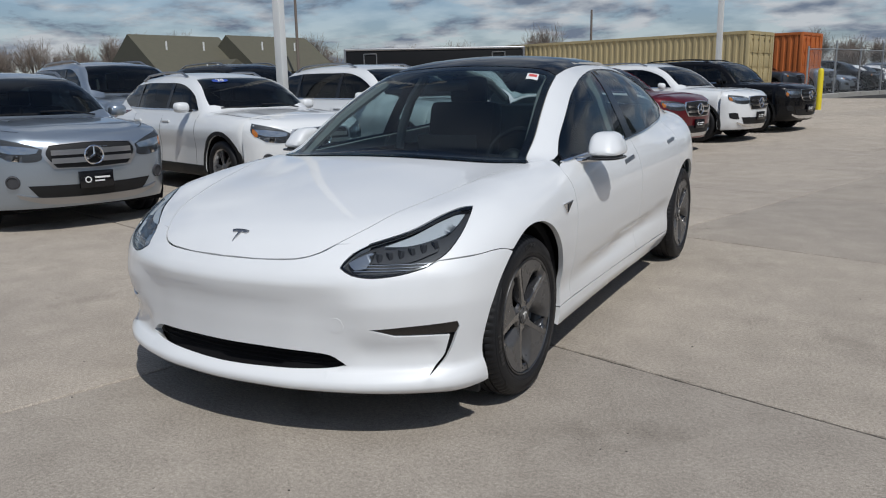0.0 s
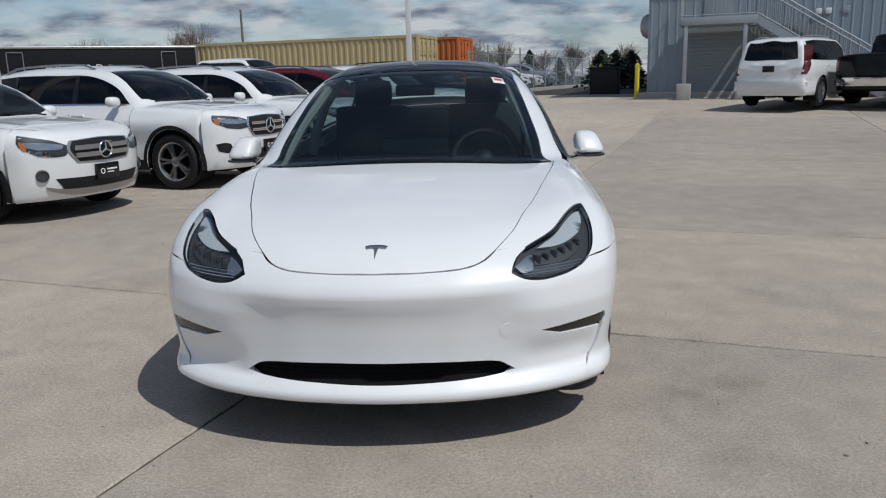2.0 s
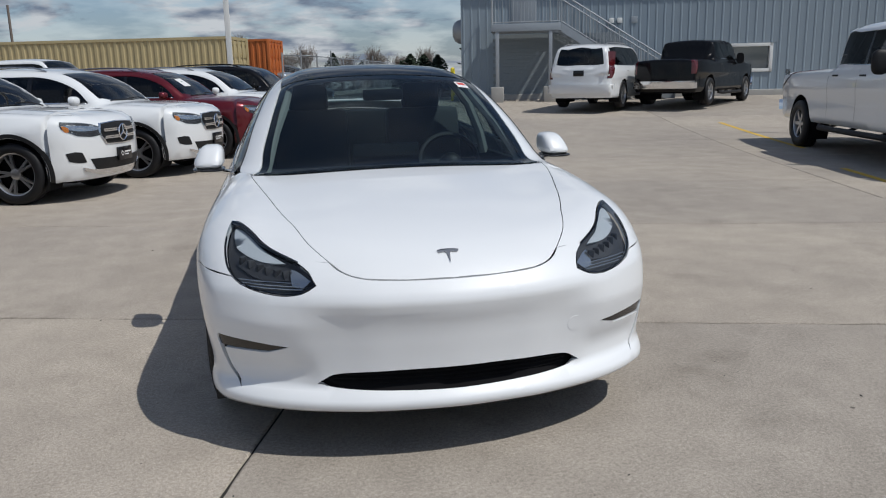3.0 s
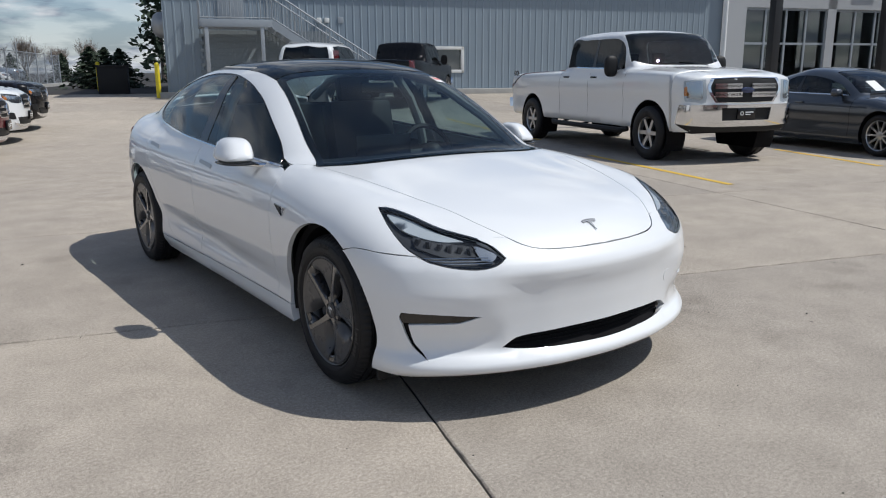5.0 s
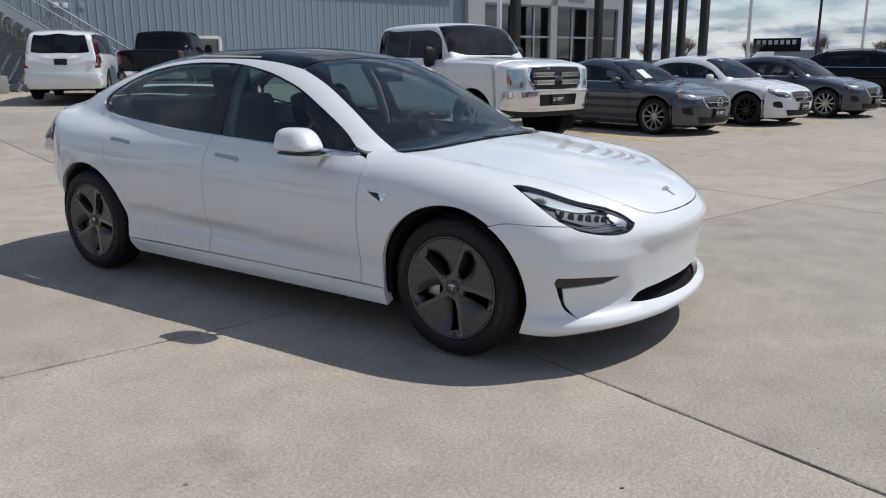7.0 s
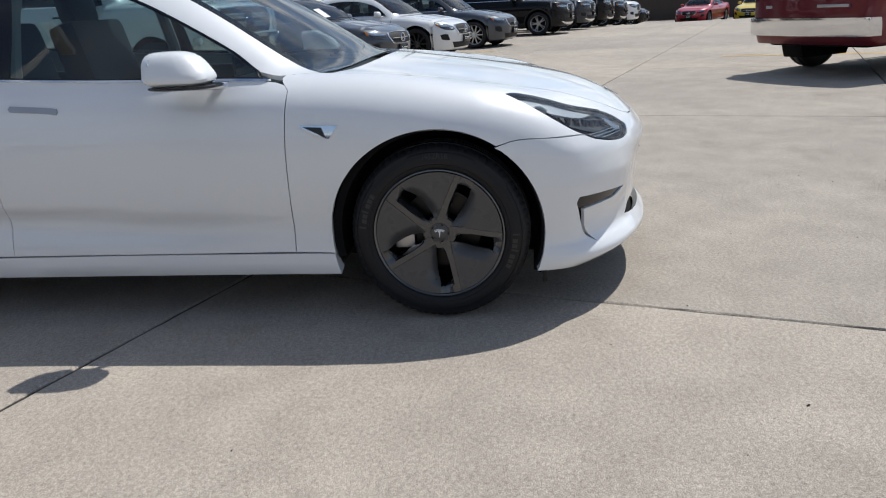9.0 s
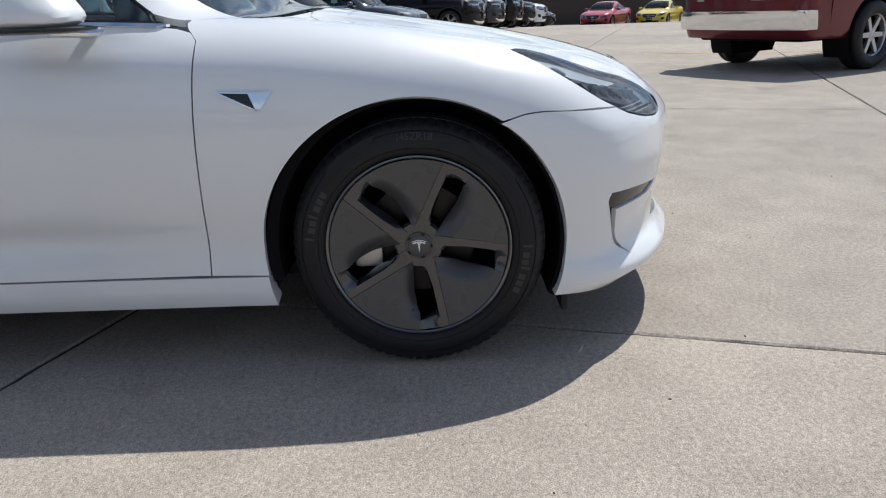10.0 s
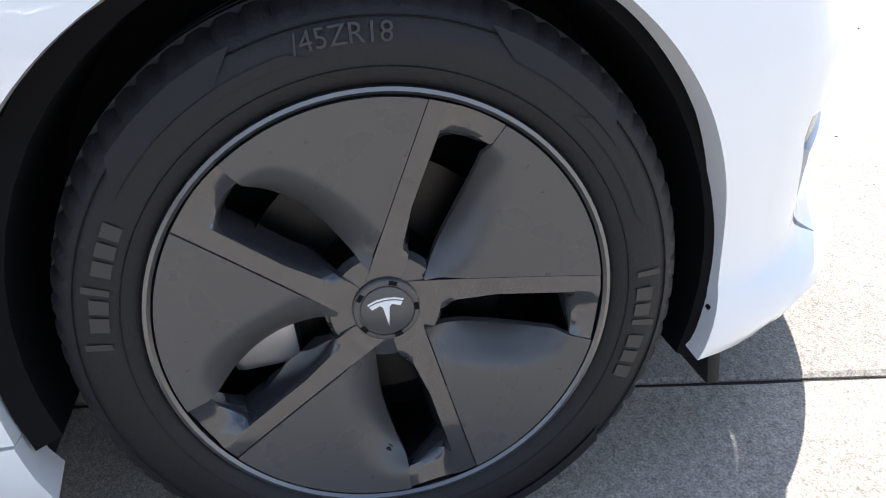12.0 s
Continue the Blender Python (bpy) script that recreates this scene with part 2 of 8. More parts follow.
class Shell:
    """A car body: forward is -y, the front axle at y = 0, the ground at z = 0."""

    def __init__(self, field, front, axis_z=0.45, fan_y=0.15, turn=1):
        self.field, self.axis_z, self.fan_y, self.front, self.turn = field, axis_z, fan_y, front, turn

    def root(self, origin, way, far=3.0):
        """Where the rays from inside meet the surface."""
        lo, hi = np.zeros(len(origin)), np.full(len(origin), far)
        for _ in range(25):
            mid = (lo + hi) / 2
            p = origin + way * mid[:, None]
            out = self.field(np.abs(p[:, 0]), p[:, 1], p[:, 2]) > 0
            hi, lo = np.where(out, mid, hi), np.where(out, lo, mid)
        return origin + way * lo[:, None]

    def normal(self, p):
        e = 2e-3
        g = np.empty_like(p)
        for i in range(3):
            d = np.zeros(3)
            d[i] = e
            a, b = p + d, p - d
            g[:, i] = self.field(np.abs(a[:, 0]), a[:, 1], a[:, 2]) - self.field(np.abs(b[:, 0]), b[:, 1], b[:, 2])
        return g / np.maximum(np.linalg.norm(g, axis=1, keepdims=True), 1e-9)

    # chart "y": (y, 0.8 * angle round the long axis); chart "f": (0.8 * angle round an upright axis behind the nose, z);
    # chart "s": the two angles of a ball round a point inside the nose or (turn -1) the tail
    def place(self, chart, uv):
        uv = np.asarray(uv, float).reshape(-1, 2)
        n = len(uv)
        o, w = np.zeros((n, 3)), np.zeros((n, 3))
        if chart == "y":
            a = uv[:, 1] / 0.8
            o[:, 1], o[:, 2] = uv[:, 0], self.axis_z
            w[:, 0], w[:, 2] = np.cos(a), np.sin(a)
        elif chart == "f":
            a = uv[:, 0] / 0.8
            o[:, 1], o[:, 2] = self.fan_y, uv[:, 1]
            w[:, 0], w[:, 1] = np.sin(a), -self.turn * np.cos(a)
        else:
            a, e = uv[:, 0] / 0.8, uv[:, 1] / 0.8
            o[:, 1], o[:, 2] = self.fan_y, self.axis_z
            w[:, 0], w[:, 1], w[:, 2] = np.sin(a) * np.cos(e), -self.turn * np.cos(a) * np.cos(e), np.sin(e)
        return self.root(o, w)

    def chart(self, chart, p):
        p = np.asarray(p, float).reshape(-1, 3)
        if chart == "y":
            return np.stack([p[:, 1], 0.8 * np.arctan2(p[:, 2] - self.axis_z, p[:, 0])], 1)
        ahead = self.turn * (self.fan_y - p[:, 1])
        az = 0.8 * np.arctan2(p[:, 0], ahead)
        return np.stack([az, p[:, 2] if chart == "f" else 0.8 * np.arctan2(p[:, 2] - self.axis_z, np.hypot(p[:, 0], ahead))], 1)

    def side(self, *yz):
        """Points of the flank at (y, z)."""
        a = np.array(yz, float).reshape(-1, 2)
        o = np.stack([np.zeros(len(a)), a[:, 0], a[:, 1]], 1)
        return self.root(o, np.tile([1.0, 0, 0], (len(a), 1)))

    def top(self, *xy):
        """Points of the upper side at (x, y)."""
        a = np.array(xy, float).reshape(-1, 2)
        o = np.stack([a[:, 0], a[:, 1], np.full(len(a), self.axis_z)], 1)
        return self.root(o, np.tile([0, 0, 1.0], (len(a), 1)))

    def nose(self, *xz):
        """Points of the front at (x, z)."""
        a = np.array(xz, float).reshape(-1, 2)
        o = np.stack([a[:, 0], np.full(len(a), self.fan_y), a[:, 1]], 1)
        return self.root(o, np.tile([0, -1.0 * self.turn, 0], (len(a), 1)))

# ---- the white sedan's surface ----
M_TOP = curve((-1.0, 0.560), (-0.84, 0.650), (-0.69, 0.735), (-0.4, 0.822), (0.0, 0.893), (0.4, 0.945), (0.8, 0.97), (1.6, 0.985), (2.4, 1.02), (3.0, 1.085), (3.4, 1.115), (3.75, 1.085), (3.9, 1.06))
M_WIDE = curve((-0.9, 0.905), (-0.4, 0.925), (0.0, 0.938), (0.5, 0.922), (1.3, 0.915), (2.2, 0.922), (2.875, 0.926), (3.2, 0.905), (3.5, 0.855), (3.9, 0.74))
M_INSET = curve((0.10, 0.085), (0.15, 0.060), (0.20, 0.036), (0.26, 0.034), (0.34, 0.040), (0.46, 0.018), (0.60, 0.002), (0.68, 0.0), (0.78, 0.014), (0.86, 0.034), (0.94, 0.070), (1.05, 0.15), (1.3, 0.40))
M_PLAN = curve((-0.25, 0.020), (0.0, 0.0), (0.25, 0.020), (0.47, 0.075), (0.6, 0.128), (0.7, 0.185), (0.8, 0.265), (0.86, 0.335), (0.92, 0.47), (0.99, 0.80))
M_PROF = curve((0.10, 0.15), (0.17, 0.070), (0.197, 0.018), (0.212, 0.004), (0.228, 0.002), (0.248, 0.014), (0.285, 0.050), (0.34, 0.042), (0.45, 0.022), (0.55, 0.004), (0.605, 0.0), (0.645, 0.012), (0.70, 0.045), (0.8, 0.13), (1.0, 0.4))
M_MOUTH = curve((0.1, 0.0), (0.27, 0.0), (0.33, 0.010), (0.42, 0.020), (0.50, 0.026), (0.55, 0.019), (0.583, 0.002), (0.61, 0.0), (1.2, 0.0))
M_MOUTH_WIDE = curve((0.0, 1.0), (0.36, 1.0), (0.46, 0.75), (0.58, 0.12), (0.66, 0.0), (1.4, 0.0))
M_CORNER = curve((0.0, 0.0), (0.47, 0.0), (0.57, 0.9), (0.66, 1.0), (0.76, 1.0), (0.81, 0.2), (0.84, 0.0), (1.4, 0.0))
M_SCOOP = curve((0.1, 0.0), (0.27, 0.0), (0.345, 0.016), (0.372, 0.016), (0.418, 0.001), (0.44, 0.0), (1.3, 0.0))
M_TAIL = curve((0.1, 0.45), (0.3, 0.22), (0.45, 0.08), (0.62, 0.0), (0.8, 0.03), (1.06, 0.0), (1.2, 0.1))
M_ROOF = curve((-2.0, -1.5), (-0.5, 0.20), (0.2, 0.80), (0.42, 0.940), (0.6, 1.062), (0.8, 1.187), (1.0, 1.298), (1.2, 1.378), (1.4, 1.421), (1.7, 1.443), (2.0, 1.442), (2.3, 1.424), (2.6, 1.381), (3.0, 1.279), (3.3, 1.175), (3.7, 1.0), (4.6, -2.0))
M_GLASS = curve((0.3, 0.735), (0.6, 0.785), (1.0, 0.818), (1.5, 0.836), (2.0, 0.838), (2.5, 0.815), (2.95, 0.765), (3.5, 0.66))


def main_field(x, y, z):
    side = x - (M_WIDE(y) - M_INSET(z - 0.028 * (y - 0.6)) - M_SCOOP(z - 0.05 * (y - 0.6)) * np.clip((y - 0.55) / 0.7, 0, 1) * np.clip((2.56 - y) / 0.6, 0, 1))
    crest = 0.022 * np.exp(-((x - 0.74) / 0.13) ** 2) * np.clip(1.15 - np.abs(y + 0.05) / 0.75, 0, 1)
    top = (z - (M_TOP(y) - 0.075 * x * x - crest * -1.0 - 0.10 * np.clip((y - 2.5) / 0.8, 0, 1) * x * x)) * 0.94
    front = (-0.846 + M_PLAN(x) + 2.2 * np.clip(z - 0.50, 0, 0.3) * np.minimum(M_PLAN(x), 0.14) + M_PROF(z) + M_MOUTH(z) * M_MOUTH_WIDE(x) + 0.017 * np.exp(-((z - 0.335) / 0.05) ** 2) * M_CORNER(x) - y) * 0.85
    tail = y - (3.85 - 0.46 * x ** 2 - 1.1 * np.maximum(x - 0.5, 0) ** 2 - M_TAIL(z))
    low = 0.135 - z
    body = smax(smax(smax(side, front, 0.08), top, 0.13), tail, 0.16)
    body = smax(body, low, 0.03)
    wide = (x - (M_GLASS(y) - 0.47 * np.maximum(z - 0.95, -0.06) - 0.22 * np.maximum(z - 0.95, 0) ** 2)) * 0.88
    roof = (z - (M_ROOF(y) - 0.13 * x * x)) * 0.86
    house = smax(smax(wide, roof, 0.16), 0.72 - z, 0.05)
    return smin(body, house, 0.035)


SEDAN = Shell(main_field, -0.846)


# ---- panels cut from a shell ----
def spline(pts, step):
    """Points every step or so along a smooth curve through pts (2D)."""
    p = np.asarray(pts, float)
    if len(p) == 2:
        n = max(1, int(np.ceil(np.linalg.norm(p[1] - p[0]) / step)))
        return p[0] + (p[1] - p[0]) * np.linspace(0, 1, n + 1)[:, None]
    q = np.vstack([2 * p[0] - p[1], p, 2 * p[-1] - p[-2]])
    out = []
    for i in range(1, len(q) - 2):
        n = max(1, int(np.ceil(np.linalg.norm(q[i + 1] - q[i]) / step)))
        t = (np.arange(n) / n)[:, None]
        a, b, c, d = q[i - 1], q[i], q[i + 1], q[i + 2]
        out.append(0.5 * (2 * b + (c - a) * t + (2 * a - 5 * b + 4 * c - d) * t ** 2 + (3 * b - a - 3 * c + d) * t ** 3))
    return np.vstack(out + [p[-1:]])


def inside(poly, pts):
    x, y = pts[:, 0], pts[:, 1]
    hit = np.zeros(len(pts), bool)
    a, b = poly, np.roll(poly, -1, 0)
    for (ax, ay), (bx, by) in zip(a, b):
        if ay != by:
            hit ^= ((ay > y) != (by > y)) & (x < (bx - ax) * (y - ay) / (by - ay) + ax)
    return hit


def loop2d(shell, chart, segs, step):
    """A closed outline in the chart's plane, from runs of points of the surface."""
    out = []
    for s in segs:
        uv = s if s.shape[1] == 2 else shell.chart(chart, s)
        out.append(spline(uv, step)[:-1] if len(uv) > 1 else uv)
    p = np.vstack(out)
    keep = np.linalg.norm(p - np.roll(p, 1, 0), axis=1) > step * 0.15
    return p[keep]


def mirrored(segs):
    """The outline's other half, from the end back to the start (x negated)."""
    return [np.array([(-a[0], a[1], a[2]) for a in s[::-1]]) for s in segs[::-1]]


def cut(shell, chart, segs, holes=(), step=0.035, lift=0.0, flange=0.018):
    """The vertices, faces and corner normals of a panel: its outline filled with small faces laid on the shell, edges turned in."""
    from mathutils.geometry import delaunay_2d_cdt
    loops = [loop2d(shell, chart, segs, step)] + [loop2d(shell, chart, h, step * 0.7) for h in holes]
    lo, hi = loops[0].min(0), loops[0].max(0)
    gx, gy = np.meshgrid(np.arange(lo[0] + step / 2, hi[0], step), np.arange(lo[1] + step / 2, hi[1], step))
    gx[1::2] += step / 2
    grid = np.stack([gx.ravel(), gy.ravel()], 1)
    ok = inside(loops[0], grid)
    for h in loops[1:]:
        ok &= ~inside(h, grid)
    grid = grid[ok]
    edge_pts = np.vstack(loops)
    if len(grid):
        near = np.min((grid[:, None, 0] - edge_pts[None, :, 0]) ** 2 + (grid[:, None, 1] - edge_pts[None, :, 1]) ** 2, 1)
        grid = grid[near > (0.55 * step) ** 2]
    allp = np.vstack([edge_pts, grid])
    edges, k = [], 0
    for lp in loops:
        edges += [(k + i, k + (i + 1) % len(lp)) for i in range(len(lp))]
        k += len(lp)
    vs, es, fs, _, _, _ = delaunay_2d_cdt([Vector(p) for p in allp], edges, [], 0, 1e-6)
    uv = np.array([tuple(v) for v in vs])
    tri = np.array([f for f in fs if len(f) == 3], int)
    mid = uv[tri].mean(1)
    ok = inside(loops[0], mid)
    for h in loops[1:]:
        ok &= ~inside(h, mid)
    tri = tri[ok]
    pos = shell.place(chart, uv)
    nor = shell.normal(pos)
    pos = pos + nor * lift
    cr = np.cross(pos[tri[:, 1]] - pos[tri[:, 0]], pos[tri[:, 2]] - pos[tri[:, 0]])
    flip = np.sum(cr * nor[tri].mean(1), 1) < 0
    tri[flip] = tri[flip][:, ::-1]
    verts = [tuple(p) for p in pos]
    faces = [tuple(int(i) for i in t) for t in tri]
    normals = [tuple(nor[i]) for f in faces for i in f]
    if flange:
        count = {}
        for f in faces:
            for a, b in zip(f, f[1:] + f[:1]):
                count[(a, b)] = 1
        low = {}
        for a, b in list(count):
            if (b, a) not in count:
                for i in (a, b):
                    if i not in low:
                        low[i] = len(verts)
                        verts.append(tuple(pos[i] - nor[i] * flange))
                q = (b, a, low[a], low[b])
                faces.append(q)
                e = np.cross(np.array(verts[a]) - verts[b], nor[a])
                e = -e / max(np.linalg.norm(e), 1e-9)
                normals += [tuple(e)] * 4
    return verts, faces, normals


def shell_mesh(name, pieces, mat, side=1):
    """One mesh from cut() pieces; side -1 is the other flank."""
    verts, faces, normals = [], [], []
    for v, f, n in pieces:
        k = len(verts)
        verts += [(side * a, b, c) for a, b, c in v]
        if side > 0:
            faces += [tuple(i + k for i in q) for q in f]
            normals += n
        else:
            at = 0
            for q in f:
                faces.append(tuple(i + k for i in q[::-1]))
                normals += [(-a, b, c) for a, b, c in n[at:at + len(q)][::-1]]
                at += len(q)
    me = bpy.data.meshes.new(name)
    me.from_pydata(verts, [], faces)
    me.shade_smooth()
    me.normals_split_custom_set(normals)
    me.materials.append(mat)
    return me


def under(ob, parent):
    ob.parent = parent
    return ob


def panel(name, parent, shell, chart, segs, mat, holes=(), side=1, label="", **kw):
    return tagged(under(new(name, shell_mesh(name, [cut(shell, chart, segs, holes, **kw)], mat, side)), parent), label)


# ---- small bmesh builders ----
def part(name, bm, mat, parent=None, label="", smooth=True, m=None):
    me = bpy.data.meshes.new(name)
    bmesh.ops.recalc_face_normals(bm, faces=bm.faces)
    bm.to_mesh(me)
    bm.free()
    me.materials.append(mat)
    if smooth:
        me.shade_smooth()
        me.set_sharp_from_angle(angle=radians(35))
    ob = new(name, me)
    if parent is not None:
        ob.parent = parent
    if m is not None:
        ob.matrix_basis = m
    return tagged(ob, label)


def add_box(bm, lo, hi, bevel=0.0, m=None):
    r = bmesh.ops.create_cube(bm, size=1)
    vs = r["verts"]
    s = [hi[i] - lo[i] for i in range(3)]
    c = [(hi[i] + lo[i]) / 2 for i in range(3)]
    bmesh.ops.scale(bm, vec=s, verts=vs)
    bmesh.ops.translate(bm, vec=c, verts=vs)
    if bevel:
        es = list({e for v in vs for e in v.link_edges})
        r = bmesh.ops.bevel(bm, geom=es, offset=bevel, segments=2, profile=0.6, affect="EDGES")
        vs = list({v for f in r["faces"] for v in f.verts} | {v for v in vs if v.is_valid})
    if m is not None:
        bmesh.ops.transform(bm, matrix=m, verts=vs)
    return vs


def add_cyl(bm, a, b, r0, r1=None, n=16, caps=True):
    a, b = Vector(a), Vector(b)
    r1 = r0 if r1 is None else r1
    m = Matrix.Translation((a + b) / 2) @ (b - a).to_track_quat("Z", "Y").to_matrix().to_4x4()
    return bmesh.ops.create_cone(bm, cap_ends=caps, segments=n, radius1=r0, radius2=r1, depth=(b - a).length, matrix=m)["verts"]


def add_lathe(bm, prof, axis="x", n=48, closed=False):
    """Turns (radius, along) pairs round the axis through the origin."""
    rings = []
    for r, a in prof:
        ring = []
        for i in range(n):
            t = 2 * math.pi * i / n
            c, s = r * math.cos(t), r * math.sin(t)
            ring.append(bm.verts.new((a, c, s) if axis == "x" else ((c, a, s) if axis == "y" else (c, s, a))))
        rings.append(ring)
    pairs = list(zip(rings, rings[1:])) + ([(rings[-1], rings[0])] if closed else [])
    for p, q in pairs:
        for i in range(n):
            bm.faces.new((p[i], p[(i + 1) % n], q[(i + 1) % n], q[i]))
    return rings


def add_tube(bm, pts, r, n=8):
    """A pipe along points, with closed ends."""
    pts = [Vector(p) for p in pts]
    rings = []
    for i, p in enumerate(pts):
        d = (pts[min(i + 1, len(pts) - 1)] - pts[max(i - 1, 0)]).normalized()
        q = d.to_track_quat("Z", "Y")
        rings.append([bm.verts.new(p + q @ Vector((r * math.cos(2 * math.pi * k / n), r * math.sin(2 * math.pi * k / n), 0))) for k in range(n)])
    for a, b in zip(rings, rings[1:]):
        for i in range(n):
            bm.faces.new((a[i], a[(i + 1) % n], b[(i + 1) % n], b[i]))
    bm.faces.new(rings[0][::-1])
    bm.faces.new(rings[-1])


def add_prism(bm, pts, lo, hi, axis="x"):
    """A flat outline given in the other two axes, drawn out from lo to hi along the axis."""
    def at(u, v, w):
        return (w, u, v) if axis == "x" else ((u, w, v) if axis == "y" else (u, v, w))
    a = [bm.verts.new(at(u, v, lo)) for u, v in pts]
    b = [bm.verts.new(at(u, v, hi)) for u, v in pts]
    n = len(pts)
    bm.faces.new(a[::-1])
    bm.faces.new(b)
    for i in range(n):
        bm.faces.new((a[i], a[(i + 1) % n], b[(i + 1) % n], b[i]))


def thing(name, label, category, m=Matrix(), group="", kind=""):
    ob = new(name)
    ob.empty_display_size = 0.2
    ob.matrix_basis = m
    return tagged(ob, label, category, group, kind)

# ---- ground: one sheet, a concrete yard of slabs that rises gently away from the car ----
def rise(x, y):
    t = min(1.0, max(0.0, (0.290 * x + 0.957 * y - 9) / 26))
    low = min(20.0, max(0.0, x - 22)) ** 2 * 0.0018 * min(1.0, max(0.0, (8 - y) / 8))
    return 0.6 * t * t * (3 - 2 * t) - low


GU, GV = Vector((0.957, -0.290)), Vector((0.290, 0.957))


def yard(u, v):
    """Yard coordinates (along the stall rows, across them) to x, y."""
    return GU.x * u + GV.x * v, GU.y * u + GV.y * v


def concrete(name, base, joint=False):
    m = bpy.data.materials.new(name)
    m.use_nodes = True
    n, l = m.node_tree.nodes, m.node_tree.links
    b = n["Principled BSDF"]
    b.inputs["Roughness"].default_value = 0.88
    geo = n.new("ShaderNodeNewGeometry")

    def tex(scale, detail=6, rough=0.55):
        t = n.new("ShaderNodeTexNoise")
        t.inputs["Scale"].default_value, t.inputs["Detail"].default_value, t.inputs["Roughness"].default_value = scale, detail, rough
        l.new(geo.outputs["Position"], t.inputs["Vector"])
        return t.outputs["Fac"]

    def ramp(fac, *stops):
        r = n.new("ShaderNodeValToRGB")
        els = r.color_ramp.elements
        els[0].position, els[0].color = stops[0][0], (*stops[0][1], 1)
        els[1].position, els[1].color = stops[1][0], (*stops[1][1], 1)
        l.new(fac, r.inputs[0])
        return r.outputs[0]

    def mix(kind, fac, a, c):
        x = n.new("ShaderNodeMixRGB")
        x.blend_type = kind
        for i, v in ((0, fac), (1, a), (2, c)):
            if isinstance(v, (int, float)):
                x.inputs[i].default_value = v
            else:
                l.new(v, x.inputs[i])
        return x.outputs[0]
    k = base
    big = ramp(tex(0.32, 5), (0.32, (k[0] * 0.88, k[1] * 0.88, k[2] * 0.89)), (0.68, (k[0] * 1.08, k[1] * 1.08, k[2] * 1.07)))
    mid = ramp(tex(3.2, 8, 0.62), (0.34, (0.85, 0.845, 0.84)), (0.66, (1.08, 1.08, 1.08)))
    col = mix("MULTIPLY", 0.85, big, mid)
    pebble = ramp(tex(70.0, 7, 0.82), (0.36, (0.52, 0.51, 0.49)), (0.62, (1.26, 1.26, 1.25)))
    col = mix("MULTIPLY", 0.8, col, pebble)
    grain = ramp(tex(260.0, 3, 0.75), (0.36, (0.36, 0.35, 0.33)), (0.64, (1.46, 1.46, 1.46)))
    col = mix("MULTIPLY", 0.72, col, grain)
    # slab to slab differences
    info = n.new("ShaderNodeObjectInfo")
    slab = ramp(info.outputs["Random"], (0.0, (0.90, 0.90, 0.91)), (1.0, (1.08, 1.07, 1.05)))
    col = mix("MULTIPLY", 1.0, col, slab)
    # long drips and stains
    stain = ramp(tex(1.1, 9, 0.70), (0.56, (1, 1, 1)), (0.73, (0.68, 0.67, 0.66)))
    col = mix("MULTIPLY", 0.8, col, stain)
    # small dark chips
    vor = n.new("ShaderNodeTexVoronoi")
    vor.inputs["Scale"].default_value = 2.6
    l.new(geo.outputs["Position"], vor.inputs["Vector"])
    chip = ramp(vor.outputs["Distance"], (0.022, (0.25, 0.24, 0.23)), (0.030, (1, 1, 1)))
    col = mix("MULTIPLY", 0.85, col, chip)
    pits = n.new("ShaderNodeTexVoronoi")
    pits.inputs["Scale"].default_value = 26.0
    l.new(geo.outputs["Position"], pits.inputs["Vector"])
    pit = ramp(pits.outputs["Distance"], (0.07, (0.42, 0.41, 0.39)), (0.12, (1, 1, 1)))
    col = mix("MULTIPLY", 0.6, col, pit)
    l.new(col, b.inputs["Base Color"])
    bp = n.new("ShaderNodeBump")
    bp.inputs["Strength"].default_value, bp.inputs["Distance"].default_value = 0.5, 0.005
    l.new(tex(240.0, 4, 0.7), bp.inputs["Height"])
    l.new(bp.outputs[0], b.inputs["Normal"])
    return m


CONCRETE = concrete("worn_concrete", (0.418, 0.370, 0.318))
CONCRETE_PALE = concrete("paler_worn_concrete", (0.468, 0.412, 0.352))
JOINT_DIRT = material("joint_dirt", (0.030, 0.027, 0.024), 0.95, vary=0.3, scale=20)
KERB = material("kerb_concrete", (0.36, 0.35, 0.33), 0.9, vary=0.2, scale=3, bump=0.2)
YELLOW_LINE = material("worn_yellow_line", (0.62, 0.40, 0.05), 0.8, vary=0.25, scale=12)

bm = bmesh.new()
rings = []
for r in (0.0, 3, 6, 9, 12, 15, 18, 21, 24, 27, 30, 34, 38, 45, 60, 90, 150, 300, 800, 2500):
    ring = []
    for i in range(72):
        a = 2 * math.pi * i / 72
        x, y = r * math.cos(a), r * math.sin(a)
        ring.append((x, y, rise(x, y) - (0.008 if r < 8 else 0.020 if r < 11 else 0.035 if r < 70 else 0.0)))
    rings.append([bm.verts.new(p) for p in (ring if r else ring[:1])])
for i in range(72):
    bm.faces.new((rings[0][0], rings[1][i], rings[1][(i + 1) % 72]))
for p, q in zip(rings[1:], rings[2:]):
    for i in range(72):
        bm.faces.new((p[i], q[i], q[(i + 1) % 72], p[(i + 1) % 72]))
ground = part("ground", bm, JOINT_DIRT)
tagged(ground, "pale worn concrete yard with slab joints and stains", "ground", kind="structure")
pavement = thing("pavement", "pale grey concrete slabs with dark joints", "pavement", kind="structure")
rng = random.Random(5)
U0, DU, V0, DV = -0.53, 4.86, 0.813, 2.93




